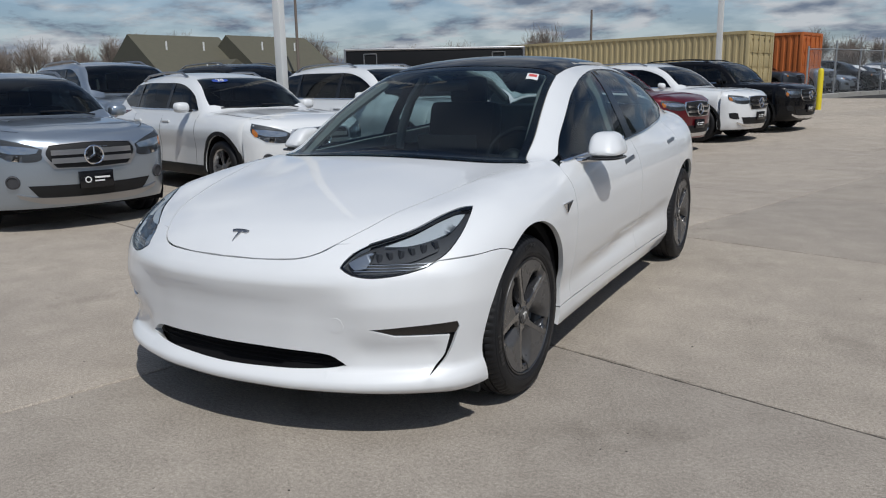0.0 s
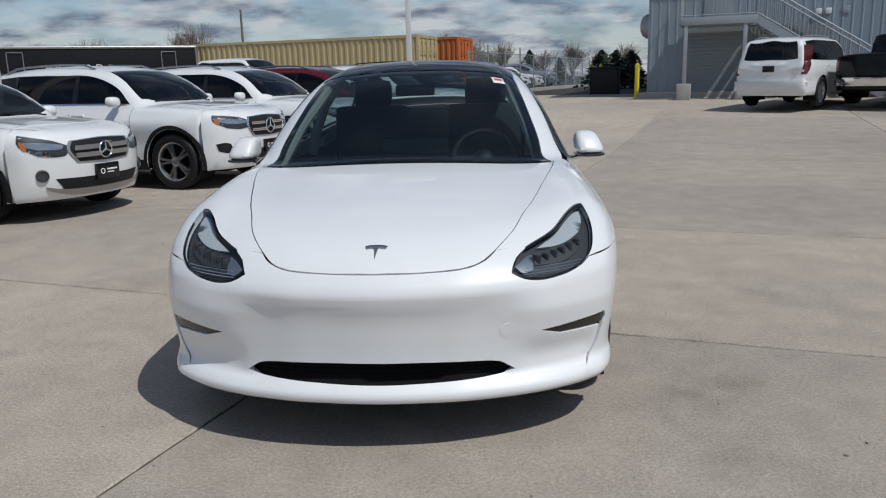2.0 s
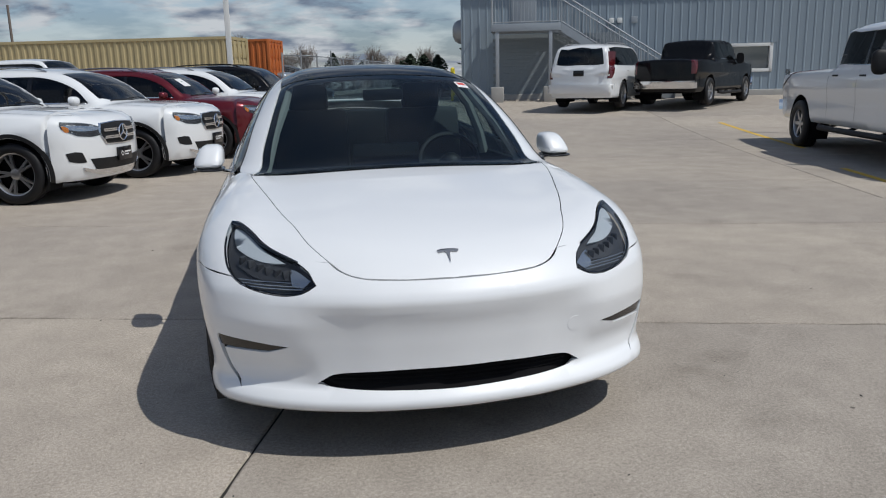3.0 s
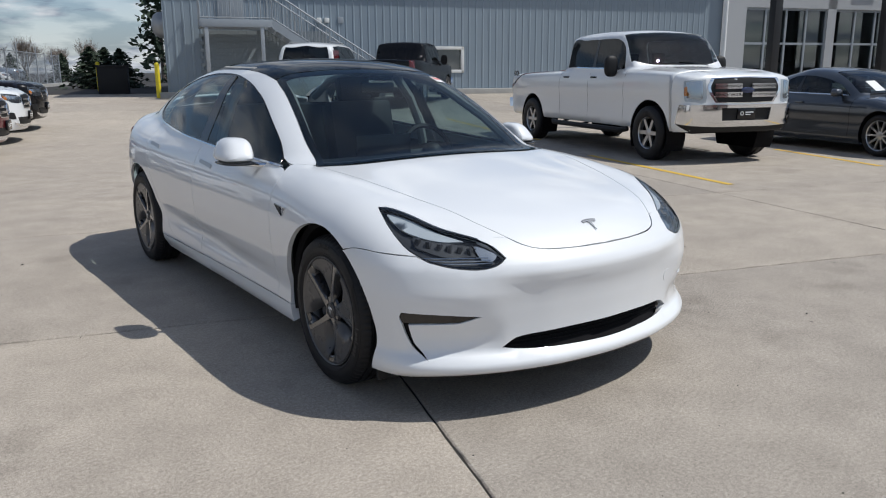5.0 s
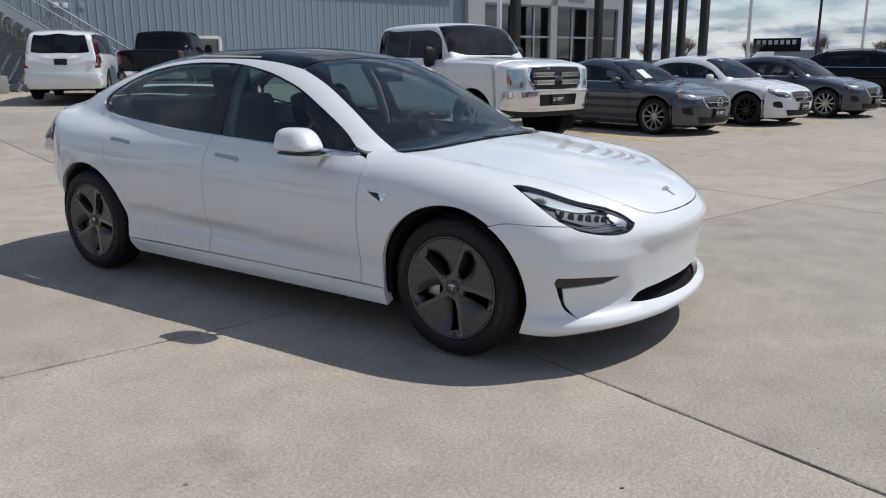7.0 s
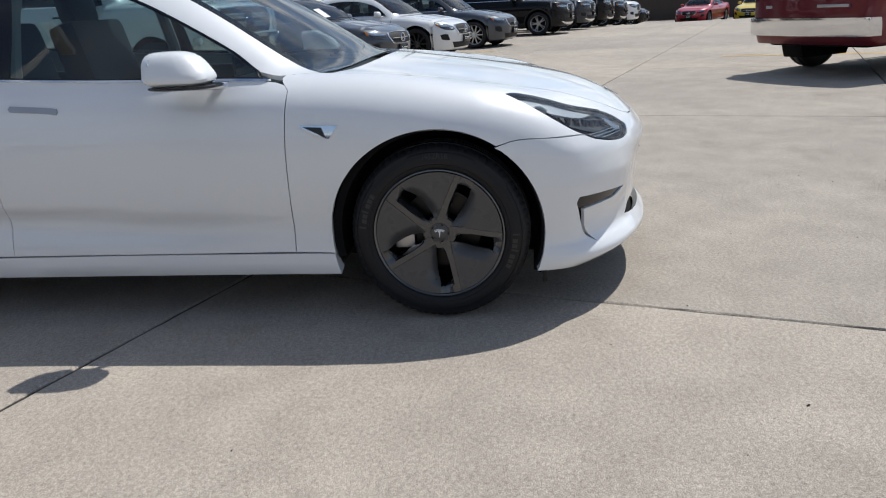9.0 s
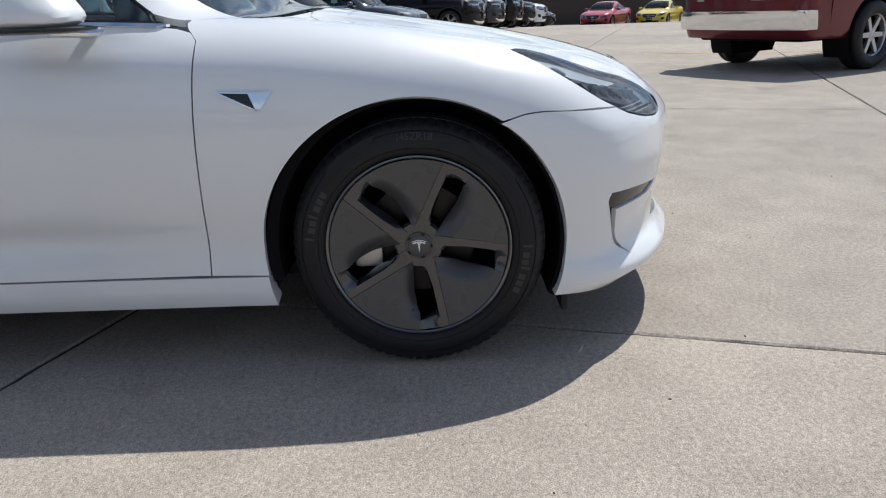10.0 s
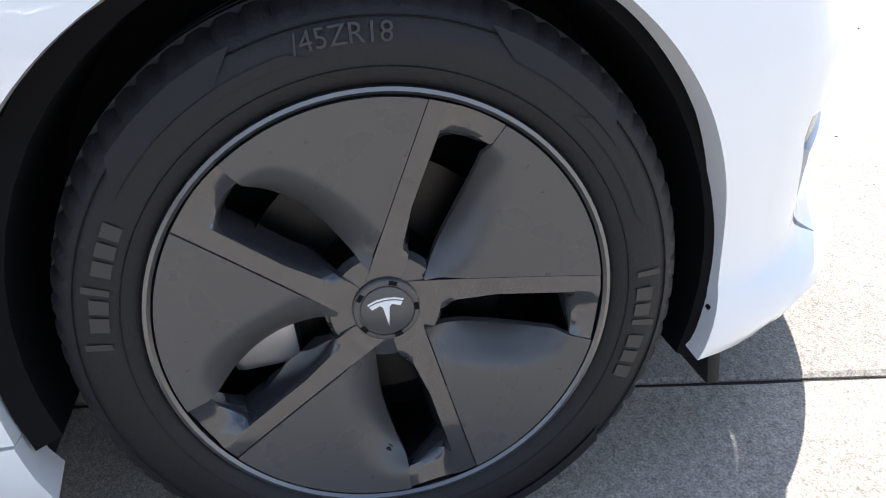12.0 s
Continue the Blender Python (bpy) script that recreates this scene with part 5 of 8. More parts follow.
    part("cap_mark", bm, PLATE_WHITE, cap)
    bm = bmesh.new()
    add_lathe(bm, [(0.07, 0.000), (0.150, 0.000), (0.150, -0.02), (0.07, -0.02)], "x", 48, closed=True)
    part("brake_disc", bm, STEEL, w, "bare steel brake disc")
    bm = bmesh.new()
    add_box(bm, (-0.04, 0.10, -0.07), (0.035, 0.178, 0.07), 0.012)
    part("brake_caliper", bm, SATIN_METAL, w)
    # near-black disc added as the shade seen through the cover's openings
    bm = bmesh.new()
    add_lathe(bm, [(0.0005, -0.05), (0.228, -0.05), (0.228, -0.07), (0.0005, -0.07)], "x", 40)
    part("hub_shield", bm, SHADE_BLACK, w)
    bm = bmesh.new()
    add_cyl(bm, (0.045, 0.030, -0.188), (0.076, 0.026, -0.184), 0.0085, 0.0070, 12)
    add_cyl(bm, (0.076, 0.026, -0.184), (0.079, 0.026, -0.184), 0.0045, 0.0040, 12)
    part("valve", bm, BLACK_PLASTIC, w)
    return w


def build_sedan():
    S = SEDAN
    car = thing("sedan", "pearl white electric sedan with black glass roof and grey aero wheels", "car", pose(0.012, 0, 0))
    both = (1, -1)
    # shared lines
    hood_front = S.top((0.0, -0.776), (0.16, -0.766), (0.31, -0.738), (0.385, -0.695))
    hood_corner = S.top((0.385, -0.695), (0.425, -0.645), (0.49, -0.535))
    hood_side = S.top((0.49, -0.535), (0.533, -0.40), (0.58, -0.25), (0.655, 0.06), (0.716, 0.385))
    cowl = S.top((0.716, 0.385), (0.60, 0.352), (0.40, 0.318), (0.2, 0.302), (0.0, 0.298))
    # bonnet
    half = [hood_front, hood_corner, hood_side, cowl]
    panel("bonnet", car, S, "y", half + mirrored(half), PAINT_PEARL, lift=0.0)
    # headlamp outline, from the inner tip along the lower edge and back over the top
    hl_low = S.nose((0.482, 0.650), (0.53, 0.627), (0.60, 0.617), (0.68, 0.626), (0.745, 0.645))
    hl_out = S.nose((0.745, 0.645), (0.790, 0.682), (0.803, 0.73), (0.797, 0.78), (0.776, 0.820))
    hl_in = S.nose((0.776, 0.820), (0.745, 0.815), (0.703, 0.793), (0.64, 0.750), (0.54, 0.714), (0.505, 0.690), (0.482, 0.650))
    gap = 0.0045

    def shift(p, dx=0, dy=0, dz=0):
        return p + np.array([dx, dy, dz])
    seam_mid = S.side((-0.40, 0.672), (-0.33, 0.676), (-0.27, 0.672), (-0.215, 0.655))
    seam = np.vstack([S.nose((0.775, 0.664)), seam_mid])
    arch_f_front = S.side(*arc(0, 0.334, 0.387, 124, 202, 16))
    arch_f_rear = S.side(*[(y + 0.014 * max(0.0, math.cos(math.atan2(z - 0.334, y))), z) for y, z in arc(0, 0.334, 0.392, 124, -9, 22)])
    # bumper, with its openings
    b_top = S.top((0.0, -0.780), (0.16, -0.770), (0.31, -0.7425), (0.389, -0.698), (0.4295, -0.646))
    b_top2 = np.vstack([b_top[-1:], shift(hl_in[-3:-2], dz=0.004), shift(hl_in[-2:-1], dx=-0.004), shift(hl_in[-1:], dx=-0.0045)])
    lamp_low = shift(hl_low, dz=-gap)
    seam_b = shift(seam, dz=-0.003)
    b_side = S.side(*arc(0, 0.334, 0.387, 125, 203, 16))
    b_low = S.nose((0.80, 0.174), (0.70, 0.186), (0.5, 0.195), (0.25, 0.198), (0.0, 0.198))
    half = [b_top, b_top2, lamp_low, np.vstack([lamp_low[-1:], seam_b[:1]]), seam_b, np.vstack([b_side]), np.vstack([b_side[-1:], b_low[:1]]), b_low]
    grille = [S.nose((-0.495, 0.287), (-0.47, 0.305), (-0.41, 0.328), (-0.2, 0.336), (0, 0.337), (0.2, 0.336), (0.41, 0.328), (0.47, 0.305), (0.495, 0.287)),
              S.nose((0.495, 0.287), (0.40, 0.274), (0.2, 0.266), (0, 0.263), (-0.2, 0.266), (-0.40, 0.274), (-0.495, 0.287))]
    slot = [S.nose((0.585, 0.428), (0.72, 0.440), (0.842, 0.447)), S.nose((0.842, 0.447), (0.846, 0.425), (0.838, 0.400)),
            S.nose((0.838, 0.400), (0.822, 0.350), (0.795, 0.295), (0.768, 0.252)), S.nose((0.768, 0.252), (0.792, 0.312), (0.810, 0.360), (0.820, 0.396)),
            S.nose((0.820, 0.396), (0.74, 0.399), (0.665, 0.401)), S.nose((0.665, 0.401), (0.585, 0.428))]
    slot_m = [np.array([(-a, b, c) for a, b, c in s]) for s in slot]
    panel("front_bumper", car, S, "f", half + mirrored(half), PAINT_PEARL, holes=[grille, slot, slot_m], step=0.026, flange=0.03)
    # dark inserts behind the openings
    panel("lower_grille", car, S, "f", [grille[0] * np.array([1.03, 1, 1]), grille[1] * np.array([1.03, 1, 1])], SHADE_BLACK, lift=-0.045, flange=0, label="black lower intake mesh")
    for k in range(3):
        z = 0.283 + 0.016 * k
        bm = bmesh.new()
        pts = S.nose(*[(x, z) for x in np.linspace(-0.44, 0.44, 23)])
        add_tube(bm, [(p[0], p[1] + 0.030, p[2]) for p in pts], 0.003, 6)
        part("intake_slat", bm, SHADE_BLACK, car)
    for s in both:
        panel("fog_trim", car, S, "f", [S.nose((0.585, 0.426), (0.72, 0.438), (0.842, 0.445)), S.nose((0.842, 0.445), (0.846, 0.425), (0.838, 0.402)),
                                        S.nose((0.838, 0.402), (0.74, 0.403), (0.665, 0.404)), S.nose((0.665, 0.404), (0.585, 0.426))], FOG_LENS, side=s, lift=-0.006, flange=0.01, label="smoked dark reflector in the bumper slot")
        # near-black sheet paints the shade inside the slot's lower opening
        panel("air_curtain", car, S, "f", [S.nose((0.780, 0.402), (0.844, 0.402)), S.nose((0.844, 0.402), (0.828, 0.350), (0.80, 0.295), (0.764, 0.244)), S.nose((0.764, 0.244), (0.762, 0.312), (0.774, 0.360), (0.780, 0.402))], SHADE_BLACK, side=s, lift=-0.014, flange=0)
    panel("tow_cover", car, S, "f", [S.nose(*[(0.469 + 0.029 * math.cos(a), 0.440 + 0.029 * math.sin(a)) for a in np.linspace(0, 2 * math.pi, 25)])], PAINT_PEARL, lift=0.0012, flange=0.006, step=0.01)
    # headlamps: housing below, clear lens on top
    lens = [hl_low, hl_out, hl_in]
    c = np.mean(np.vstack(lens), 0)
    for s in both:
        lamp = under(new("headlamp"), car)
        tagged(lamp, "dark headlamp with pale light guide")
        panel("lens", lamp, S, "f", lens, GLASS_LAMP, side=s, lift=0.001, flange=0.01, step=0.03)
        panel("housing", lamp, S, "f", lens, LAMP_BODY, side=s, lift=-0.028, flange=0.0, step=0.03)
        panel("bezel", lamp, S, "f", lens, GLOSS_BLACK, side=s, lift=-0.001, flange=0.010, step=0.03,
              holes=[[c + (p - c) * np.array([0.975, 0.975, 0.945]) for p in lens]])
        guide = [S.nose((0.768, 0.806), (0.742, 0.804), (0.703, 0.783), (0.645, 0.742), (0.585, 0.716)), S.nose((0.585, 0.716), (0.65, 0.716), (0.71, 0.728), (0.762, 0.752)), S.nose((0.762, 0.752), (0.772, 0.780), (0.768, 0.806))]
        panel("light_guide", lamp, S, "f", guide, LAMP_WHITE, side=s, lift=-0.016, flange=0.008, step=0.02, label="pale white light guide")
        bowl = [S.nose((0.575, 0.702), (0.655, 0.718), (0.712, 0.756)), S.nose((0.712, 0.756), (0.752, 0.730), (0.760, 0.700)), S.nose((0.760, 0.700), (0.68, 0.668), (0.575, 0.668)), S.nose((0.575, 0.668), (0.575, 0.702))]
        panel("reflector", lamp, S, "f", bowl, LAMP_BODY, side=s, lift=-0.020, flange=0.012, step=0.02)
        tip = [S.nose((0.50, 0.668), (0.54, 0.692), (0.568, 0.700)), S.nose((0.568, 0.700), (0.566, 0.650)), S.nose((0.566, 0.650), (0.53, 0.645), (0.50, 0.668))]
        panel("inner_reflector", lamp, S, "f", tip, LAMP_SILVER, side=s, lift=-0.012, flange=0.008, step=0.02, label="bright ribbed inner reflector")
        for z0, x0, x1 in ((0.640, 0.53, 0.765), (0.649, 0.535, 0.775), (0.659, 0.54, 0.780)):
            bm = bmesh.new()
            pts = S.nose(*[(x, z0 + 0.03 * max(0, (x - 0.6)) ** 1.3 + 0.01 * max(0, 0.6 - x)) for x in np.linspace(x0, x1, 12)])
            nn = S.normal(pts)
            pts = pts - nn * 0.012
            add_tube(bm, [(s * p[0], p[1], p[2]) for p in pts], 0.0022, 6)
            part("chrome_line", bm, LAMP_SILVER, lamp)
        for k in range(6):
            x = 0.588 + 0.031 * k
            at = S.nose((x, 0.684 + 0.004 * k + 0.0006 * k * k))
            p = at[0] - S.normal(at)[0] * 0.020
            bm = bmesh.new()
            add_box(bm, (-0.0125, -0.010, -0.017), (0.0125, 0.008, 0.017), 0.005, Matrix.Translation((s * p[0], p[1], p[2])) @ Matrix.Rotation(s * -0.5, 4, "Z") @ Matrix.Rotation(radians(9 if k % 2 else -9), 4, "X"))
            part("projector", bm, LAMP_BODY, lamp)
    # front wings
    wing_hood = shift(np.vstack([hood_side[::-1]]), dx=gap)
    door_line_f = S.side((0.553, 0.272), (0.549, 0.40), (0.542, 0.6), (0.534, 0.76), (0.527, 0.872))
    segs = [shift(hl_in[:-2][::-1], dx=-0.001, dz=0.0045), shift(hl_out[::-1], dx=0.0045), seam, arch_f_rear, S.side((0.400, 0.268), (0.45, 0.270), (0.550, 0.272)),
            shift(door_line_f, dy=-0.002), np.vstack([S.side((0.527, 0.872)), S.side((0.560, 0.912)), S.top((0.74, 0.52), (0.716 + gap, 0.385))]), wing_hood,
            shift(hood_corner[1:][::-1], dx=gap), np.vstack([shift(hood_corner[1:2], dx=gap), shift(hl_in[-3:-2], dx=-0.001, dz=0.0055)])]
    for s in both:
        panel("front_wing", car, S, "y", segs, PAINT_PEARL, side=s, step=0.03, flange=0.022)
    # doors, sills, rear quarters
    belt_f = S.side((0.545, 0.890), (0.62, 0.905), (0.9, 0.917), (1.19, 0.929), (1.66, 0.952))
    b_gap = S.side((1.66, 0.952), (1.685, 0.80), (1.70, 0.55), (1.71, 0.274))
    low_f = S.side((1.71, 0.274), (1.1, 0.272), (0.557, 0.273))
    for s in both:
        panel("front_door", car, S, "y", [shift(door_line_f, dy=0.002), np.vstack([S.side((0.529, 0.872)), S.side((0.545, 0.890))]), belt_f, shift(b_gap, dy=-0.002), low_f], PAINT_PEARL, side=s)
        belt_r = S.side((1.665, 0.952), (2.1, 0.978), (2.45, 1.003), (2.64, 1.02))
        back = S.side((2.64, 1.02), (2.655, 0.90), (2.61, 0.75), (2.50, 0.60), (2.425, 0.45), (2.30, 0.33), (2.16, 0.276))
        panel("rear_door", car, S, "y", [shift(b_gap[::-1], dy=0.002), belt_r, back, S.side((2.16, 0.276), (1.9, 0.274), (1.715, 0.274))], PAINT_PEARL, side=s)
        arch_r = S.side(*arc(2.875, 0.334, 0.392, 190, -4, 26))
        q_back = shift(back[::-1], dy=0.004)
        quarter = [q_back, np.vstack([S.side((2.645, 1.024)), S.side((2.82, 1.048))]), S.side((2.82, 1.048), (2.885, 1.075), (2.915, 1.115)), S.side((2.915, 1.115), (2.89, 1.16), (2.83, 1.21)),
                   np.vstack([S.side((2.83, 1.21)), S.top((0.55, 2.85)), S.top((0.56, 3.05))]), S.top((0.56, 3.05), (0.61, 3.22), (0.64, 3.36), (0.65, 3.46)), np.vstack([S.top((0.65, 3.46)), S.side((3.44, 0.86))]), S.side((3.44, 0.86), (3.38, 0.60), (3.33, 0.45), (3.285, 0.31)),
                   arch_r[::-1], S.side((2.49, 0.27), (2.40, 0.272), (2.17, 0.276))]
        panel("rear_quarter", car, S, "y", quarter, PAINT_PEARL, side=s)
        sill = [S.side((0.402, 0.264), (1.2, 0.267), (2.485, 0.266)), S.side((2.485, 0.266), (2.475, 0.21), (2.45, 0.178)), S.side((2.45, 0.178), (1.4, 0.176), (0.385, 0.182)), S.side((0.385, 0.182), (0.395, 0.22), (0.402, 0.264))]
        panel("sill", car, S, "y", sill, PAINT_PEARL, side=s, flange=0.05)
    # glass house: side glass with its surround, rails, screen, roof, rear screen
    up = [(0.662, 0.945), (0.79, 1.035), (1.085, 1.190), (1.27, 1.258), (1.453, 1.304), (1.72, 1.341), (1.99, 1.348), (2.3, 1.330), (2.55, 1.285), (2.75, 1.212), (2.85, 1.155), (2.875, 1.12)]
    dn = [(2.875, 1.12), (2.855, 1.086), (2.76, 1.054), (2.595, 1.026), (2.1, 0.987), (1.66, 0.962), (1.19, 0.938), (0.64, 0.916)]
    glass_all = [S.side(*up), S.side(*dn), S.side((0.64, 0.916), (0.662, 0.945))]
    cen = np.array([0.7, 1.75, 1.12])
    ring_out = [cen + (p - cen) * np.array([1, 1.012, 1.045]) for p in glass_all]
    ring_in = [cen + (p - cen) * np.array([1, 0.995, 0.985]) for p in glass_all]
    ws_side = S.top((0.712, 0.44), (0.668, 0.60), (0.630, 0.80), (0.590, 1.00), (0.556, 1.20))
    rail_roof = S.top((0.556, 1.20), (0.545, 1.5), (0.535, 1.9), (0.53, 2.3), (0.545, 2.7), (0.55, 2.85))
    rail = [ws_side, rail_roof, np.vstack([S.top((0.55, 2.85)), S.side((2.83, 1.205))]), ring_out[0][::-1][1:], np.vstack([ring_out[0][:1], S.side((0.60, 0.925), (0.57, 0.92))]), np.vstack([S.side((0.57, 0.92)), S.top((0.745, 0.50), (0.712, 0.44))])]
    win_split = 1.70
    for s in both:
        panel("roof_rail", car, S, "y", rail, PAINT_PEARL, side=s, flange=0.02, step=0.03)
        win = under(new("side_window"), car)
        pane = tagged(under(new("pane", shell_mesh("pane", [cut(S, "y", glass_all, step=0.05, lift=0.001, flange=0.004)], GLASS_SIDE, s)), win), "dark tinted side glass")
        panel("window_trim", win, S, "y", ring_out, GLOSS_BLACK, holes=[ring_in], side=s, lift=0.003, flange=0.012, step=0.03, label="black window surround")
        panel("belt_strip", win, S, "y", [S.side((0.60, 0.9085), (1.19, 0.934), (1.66, 0.957), (2.1, 0.982), (2.595, 1.021), (2.76, 1.048)), S.side((2.76, 1.048), (2.595, 1.012), (2.1, 0.974), (1.66, 0.949), (1.19, 0.926), (0.60, 0.901))], CHROME, side=s, lift=0.006, flange=0.008, step=0.03, label="bright metal belt strip")
        panel("centre_post", win, S, "y", [S.side((1.60, 0.955), (1.615, 1.15), (1.66, 1.33)), S.side((1.66, 1.33), (1.76, 1.338)), S.side((1.76, 1.338), (1.735, 1.15), (1.73, 0.962)), S.side((1.73, 0.962), (1.60, 0.955))], GLOSS_BLACK, side=s, lift=0.0035, flange=0.004, step=0.04)
    base = S.top((0.0, 0.345), (0.2, 0.350), (0.40, 0.366), (0.60, 0.400), (0.700, 0.432))
    head = S.top((0.555, 1.21), (0.4, 1.195), (0.2, 1.187), (0.0, 1.185))
    half = [base, np.vstack([base[-1:], ws_side[:1] - [0.006, 0, 0]]), ws_side - [0.006, 0, 0], head]
    screen = panel("windscreen", car, S, "y", half + mirrored(half), GLASS_SCREEN, step=0.05, lift=-0.002, flange=0.006)
    frit = [S.top((0.0, 0.385), (0.2, 0.390), (0.40, 0.406), (0.60, 0.44), (0.66, 0.458)), S.top((0.66, 0.458), (0.625, 0.62), (0.588, 0.82), (0.553, 1.0), (0.525, 1.15)), S.top((0.525, 1.15), (0.4, 1.14), (0.2, 1.132), (0.0, 1.13))]
    panel("screen_border", car, S, "y", half + mirrored(half), GLOSS_BLACK, holes=[frit + mirrored(frit)], lift=-0.004, flange=0.004, step=0.04, label="black printed windscreen border")
    rear_end = S.top((0.55, 2.85), (0.545, 3.0), (0.56, 3.17))
    tail_line = S.top((0.56, 3.17), (0.3, 3.22), (0.0, 3.235))
    start = S.top((0.0, 1.192), (0.2, 1.194), (0.4, 1.202), (0.552, 1.217))
    bar_f, bar_b = S.top((0.526, 2.06), (0.3, 2.045), (0.0, 2.04)), S.top((0.0, 2.115), (0.3, 2.12), (0.525, 2.135))
    front_rail = np.vstack([rail_roof[:3], S.top((0.532, 2.06))]) - [0.006, 0, 0]
    back_rail = np.vstack([S.top((0.531, 2.135)), rail_roof[3:]]) - [0.006, 0, 0]
    half = [start, front_rail, bar_f]
    panel("glass_roof", car, S, "y", half + mirrored(half), GLASS_ROOF, step=0.06, lift=0.0, flange=0.006, label="black tinted glass roof")
    half = [bar_b, back_rail, rear_end - [0.006, 0, 0], tail_line]
    panel("rear_screen", car, S, "y", half + mirrored(half), GLASS_SIDE, step=0.06, lift=0.0, flange=0.006, label="tinted rear screen")
    half = [S.top((0.0, 2.043), (0.3, 2.048), (0.526, 2.063)), S.top((0.526, 2.063), (0.525, 2.132)), S.top((0.525, 2.132), (0.3, 2.117), (0.0, 2.112))]
    panel("roof_bar", car, S, "y", half + mirrored(half), GLOSS_BLACK, step=0.06, lift=-0.003, flange=0.03)
    # boot lid, tail
    side_b = S.top((0.555, 3.06), (0.575, 3.14), (0.605, 3.22), (0.635, 3.36), (0.645, 3.46))
    half = [S.top((0.0, 3.245), (0.3, 3.232), (0.55, 3.19)), side_b[1:], S.top((0.645, 3.46), (0.60, 3.58)), S.top((0.60, 3.58), (0.4, 3.70), (0.0, 3.78))]
    panel("boot_lid", car, S, "y", half + mirrored(half), PAINT_PEARL)
    T = Shell(S.field, 0, 0.45, 2.9, -1)
    t_top = T.nose((0.0, 1.03), (0.4, 1.01), (0.58, 0.98), (0.66, 0.93))
    half = [t_top, np.vstack([t_top[-1:], S.side((3.445, 0.86))]), S.side((3.445, 0.86), (3.385, 0.60), (3.335, 0.45), (3.29, 0.31)), S.side((3.29, 0.31), (3.285, 0.25)), np.vstack([S.side((3.285, 0.25)), T.nose((0.66, 0.235))]), T.nose((0.66, 0.235), (0.4, 0.23), (0.0, 0.23))]
    panel("rear_bumper", car, T, "f", half + mirrored(half), PAINT_PEARL)
    for s in both:
        lampo = [T.nose((0.40, 0.93), (0.60, 0.94)), np.vstack([T.nose((0.60, 0.94)), S.side((3.42, 0.955), (3.33, 0.945))]), S.side((3.33, 0.945), (3.345, 0.90), (3.42, 0.83)), np.vstack([S.side((3.42, 0.83)), T.nose((0.66, 0.82))]), T.nose((0.66, 0.82), (0.55, 0.85), (0.40, 0.885)), T.nose((0.40, 0.885), (0.40, 0.93))]
        panel("tail_lamp", car, T, "f", lampo, RED_LENS, side=s, lift=0.007, flange=0.012, step=0.03, label="red tail lamp")
    # emblem, flank cameras, door handles, mirrors
    p, n = S.top((0.0, -0.695))[0], S.normal(S.top((0.0, -0.695)))[0]
    bm = bmesh.new()
    add_prism(bm, [(0.82 * a, 0.80 * b) for a, b in ((-0.048, 0.026), (-0.030, 0.031), (0, 0.033), (0.030, 0.031), (0.048, 0.026), (0.040, 0.016), (0.016, 0.022), (0.007, 0.014), (0, -0.045), (-0.007, 0.014), (-0.016, 0.022), (-0.040, 0.016))], 0.0, 0.004, "z")
    add_prism(bm, [(0.82 * a, 0.80 * b) for a, b in ((-0.049, 0.032), (-0.030, 0.038), (0, 0.040), (0.030, 0.038), (0.049, 0.032), (0.048, 0.029), (0.030, 0.034), (0, 0.036), (-0.030, 0.034), (-0.048, 0.029))], 0.0, 0.004, "z")
    q = Vector((n[0], n[1], n[2])).to_track_quat("Z", "Y").to_matrix().to_4x4()
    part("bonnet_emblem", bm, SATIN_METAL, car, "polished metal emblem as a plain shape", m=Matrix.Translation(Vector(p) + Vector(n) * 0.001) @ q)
    for s in both:
        tri_pts = [S.side((0.338, 0.748), (0.474, 0.752)), S.side((0.474, 0.752), (0.474, 0.747), (0.380, 0.704)), S.side((0.380, 0.704), (0.372, 0.705), (0.338, 0.748))]
        badge = panel("side_camera", car, S, "y", tri_pts, CHROME, side=s, lift=0.006, flange=0.008, step=0.012, label="bright metal wedge with side camera")
        panel("camera_face", badge, S, "y", [S.side((0.398, 0.7445), (0.466, 0.748)), S.side((0.466, 0.748), (0.382, 0.7085)), S.side((0.382, 0.7085), (0.398, 0.7445))], GLOSS_BLACK, side=s, lift=0.0085, flange=0.004, step=0.012)
        for y0, z0 in ((1.405, 0.834), (2.385, 0.874)):
            hd = [S.side((y0, z0 + 0.012), (y0 + 0.05, z0 + 0.018), (y0 + 0.185, z0 + 0.028)), S.side((y0 + 0.185, z0 + 0.028), (y0 + 0.193, z0 + 0.018), (y0 + 0.185, z0 + 0.008)), S.side((y0 + 0.185, z0 + 0.008), (y0 + 0.05, z0 - 0.003), (y0, z0 - 0.010)), S.side((y0, z0 - 0.010), (y0 - 0.006, z0), (y0, z0 + 0.012))]
            panel("door_handle", car, S, "y", hd, SATIN_METAL, side=s, lift=0.0035, flange=0.006, step=0.02, label="flush metal door handle")
    for s in both:
        mir = under(new("wing_mirror"), car)
        bm = bmesh.new()
        bmesh.ops.create_uvsphere(bm, u_segments=28, v_segments=18, radius=1)
        for v in bm.verts:
            x, y, z = v.co
            k = 3.4
            d = (abs(x) ** k + abs(y) ** k + abs(z) ** k) ** (1 / k)
            x, y, z = x / d, y / d, z / d
            if y > 0.70:
                y = 0.70 + (y - 0.70) * 0.15
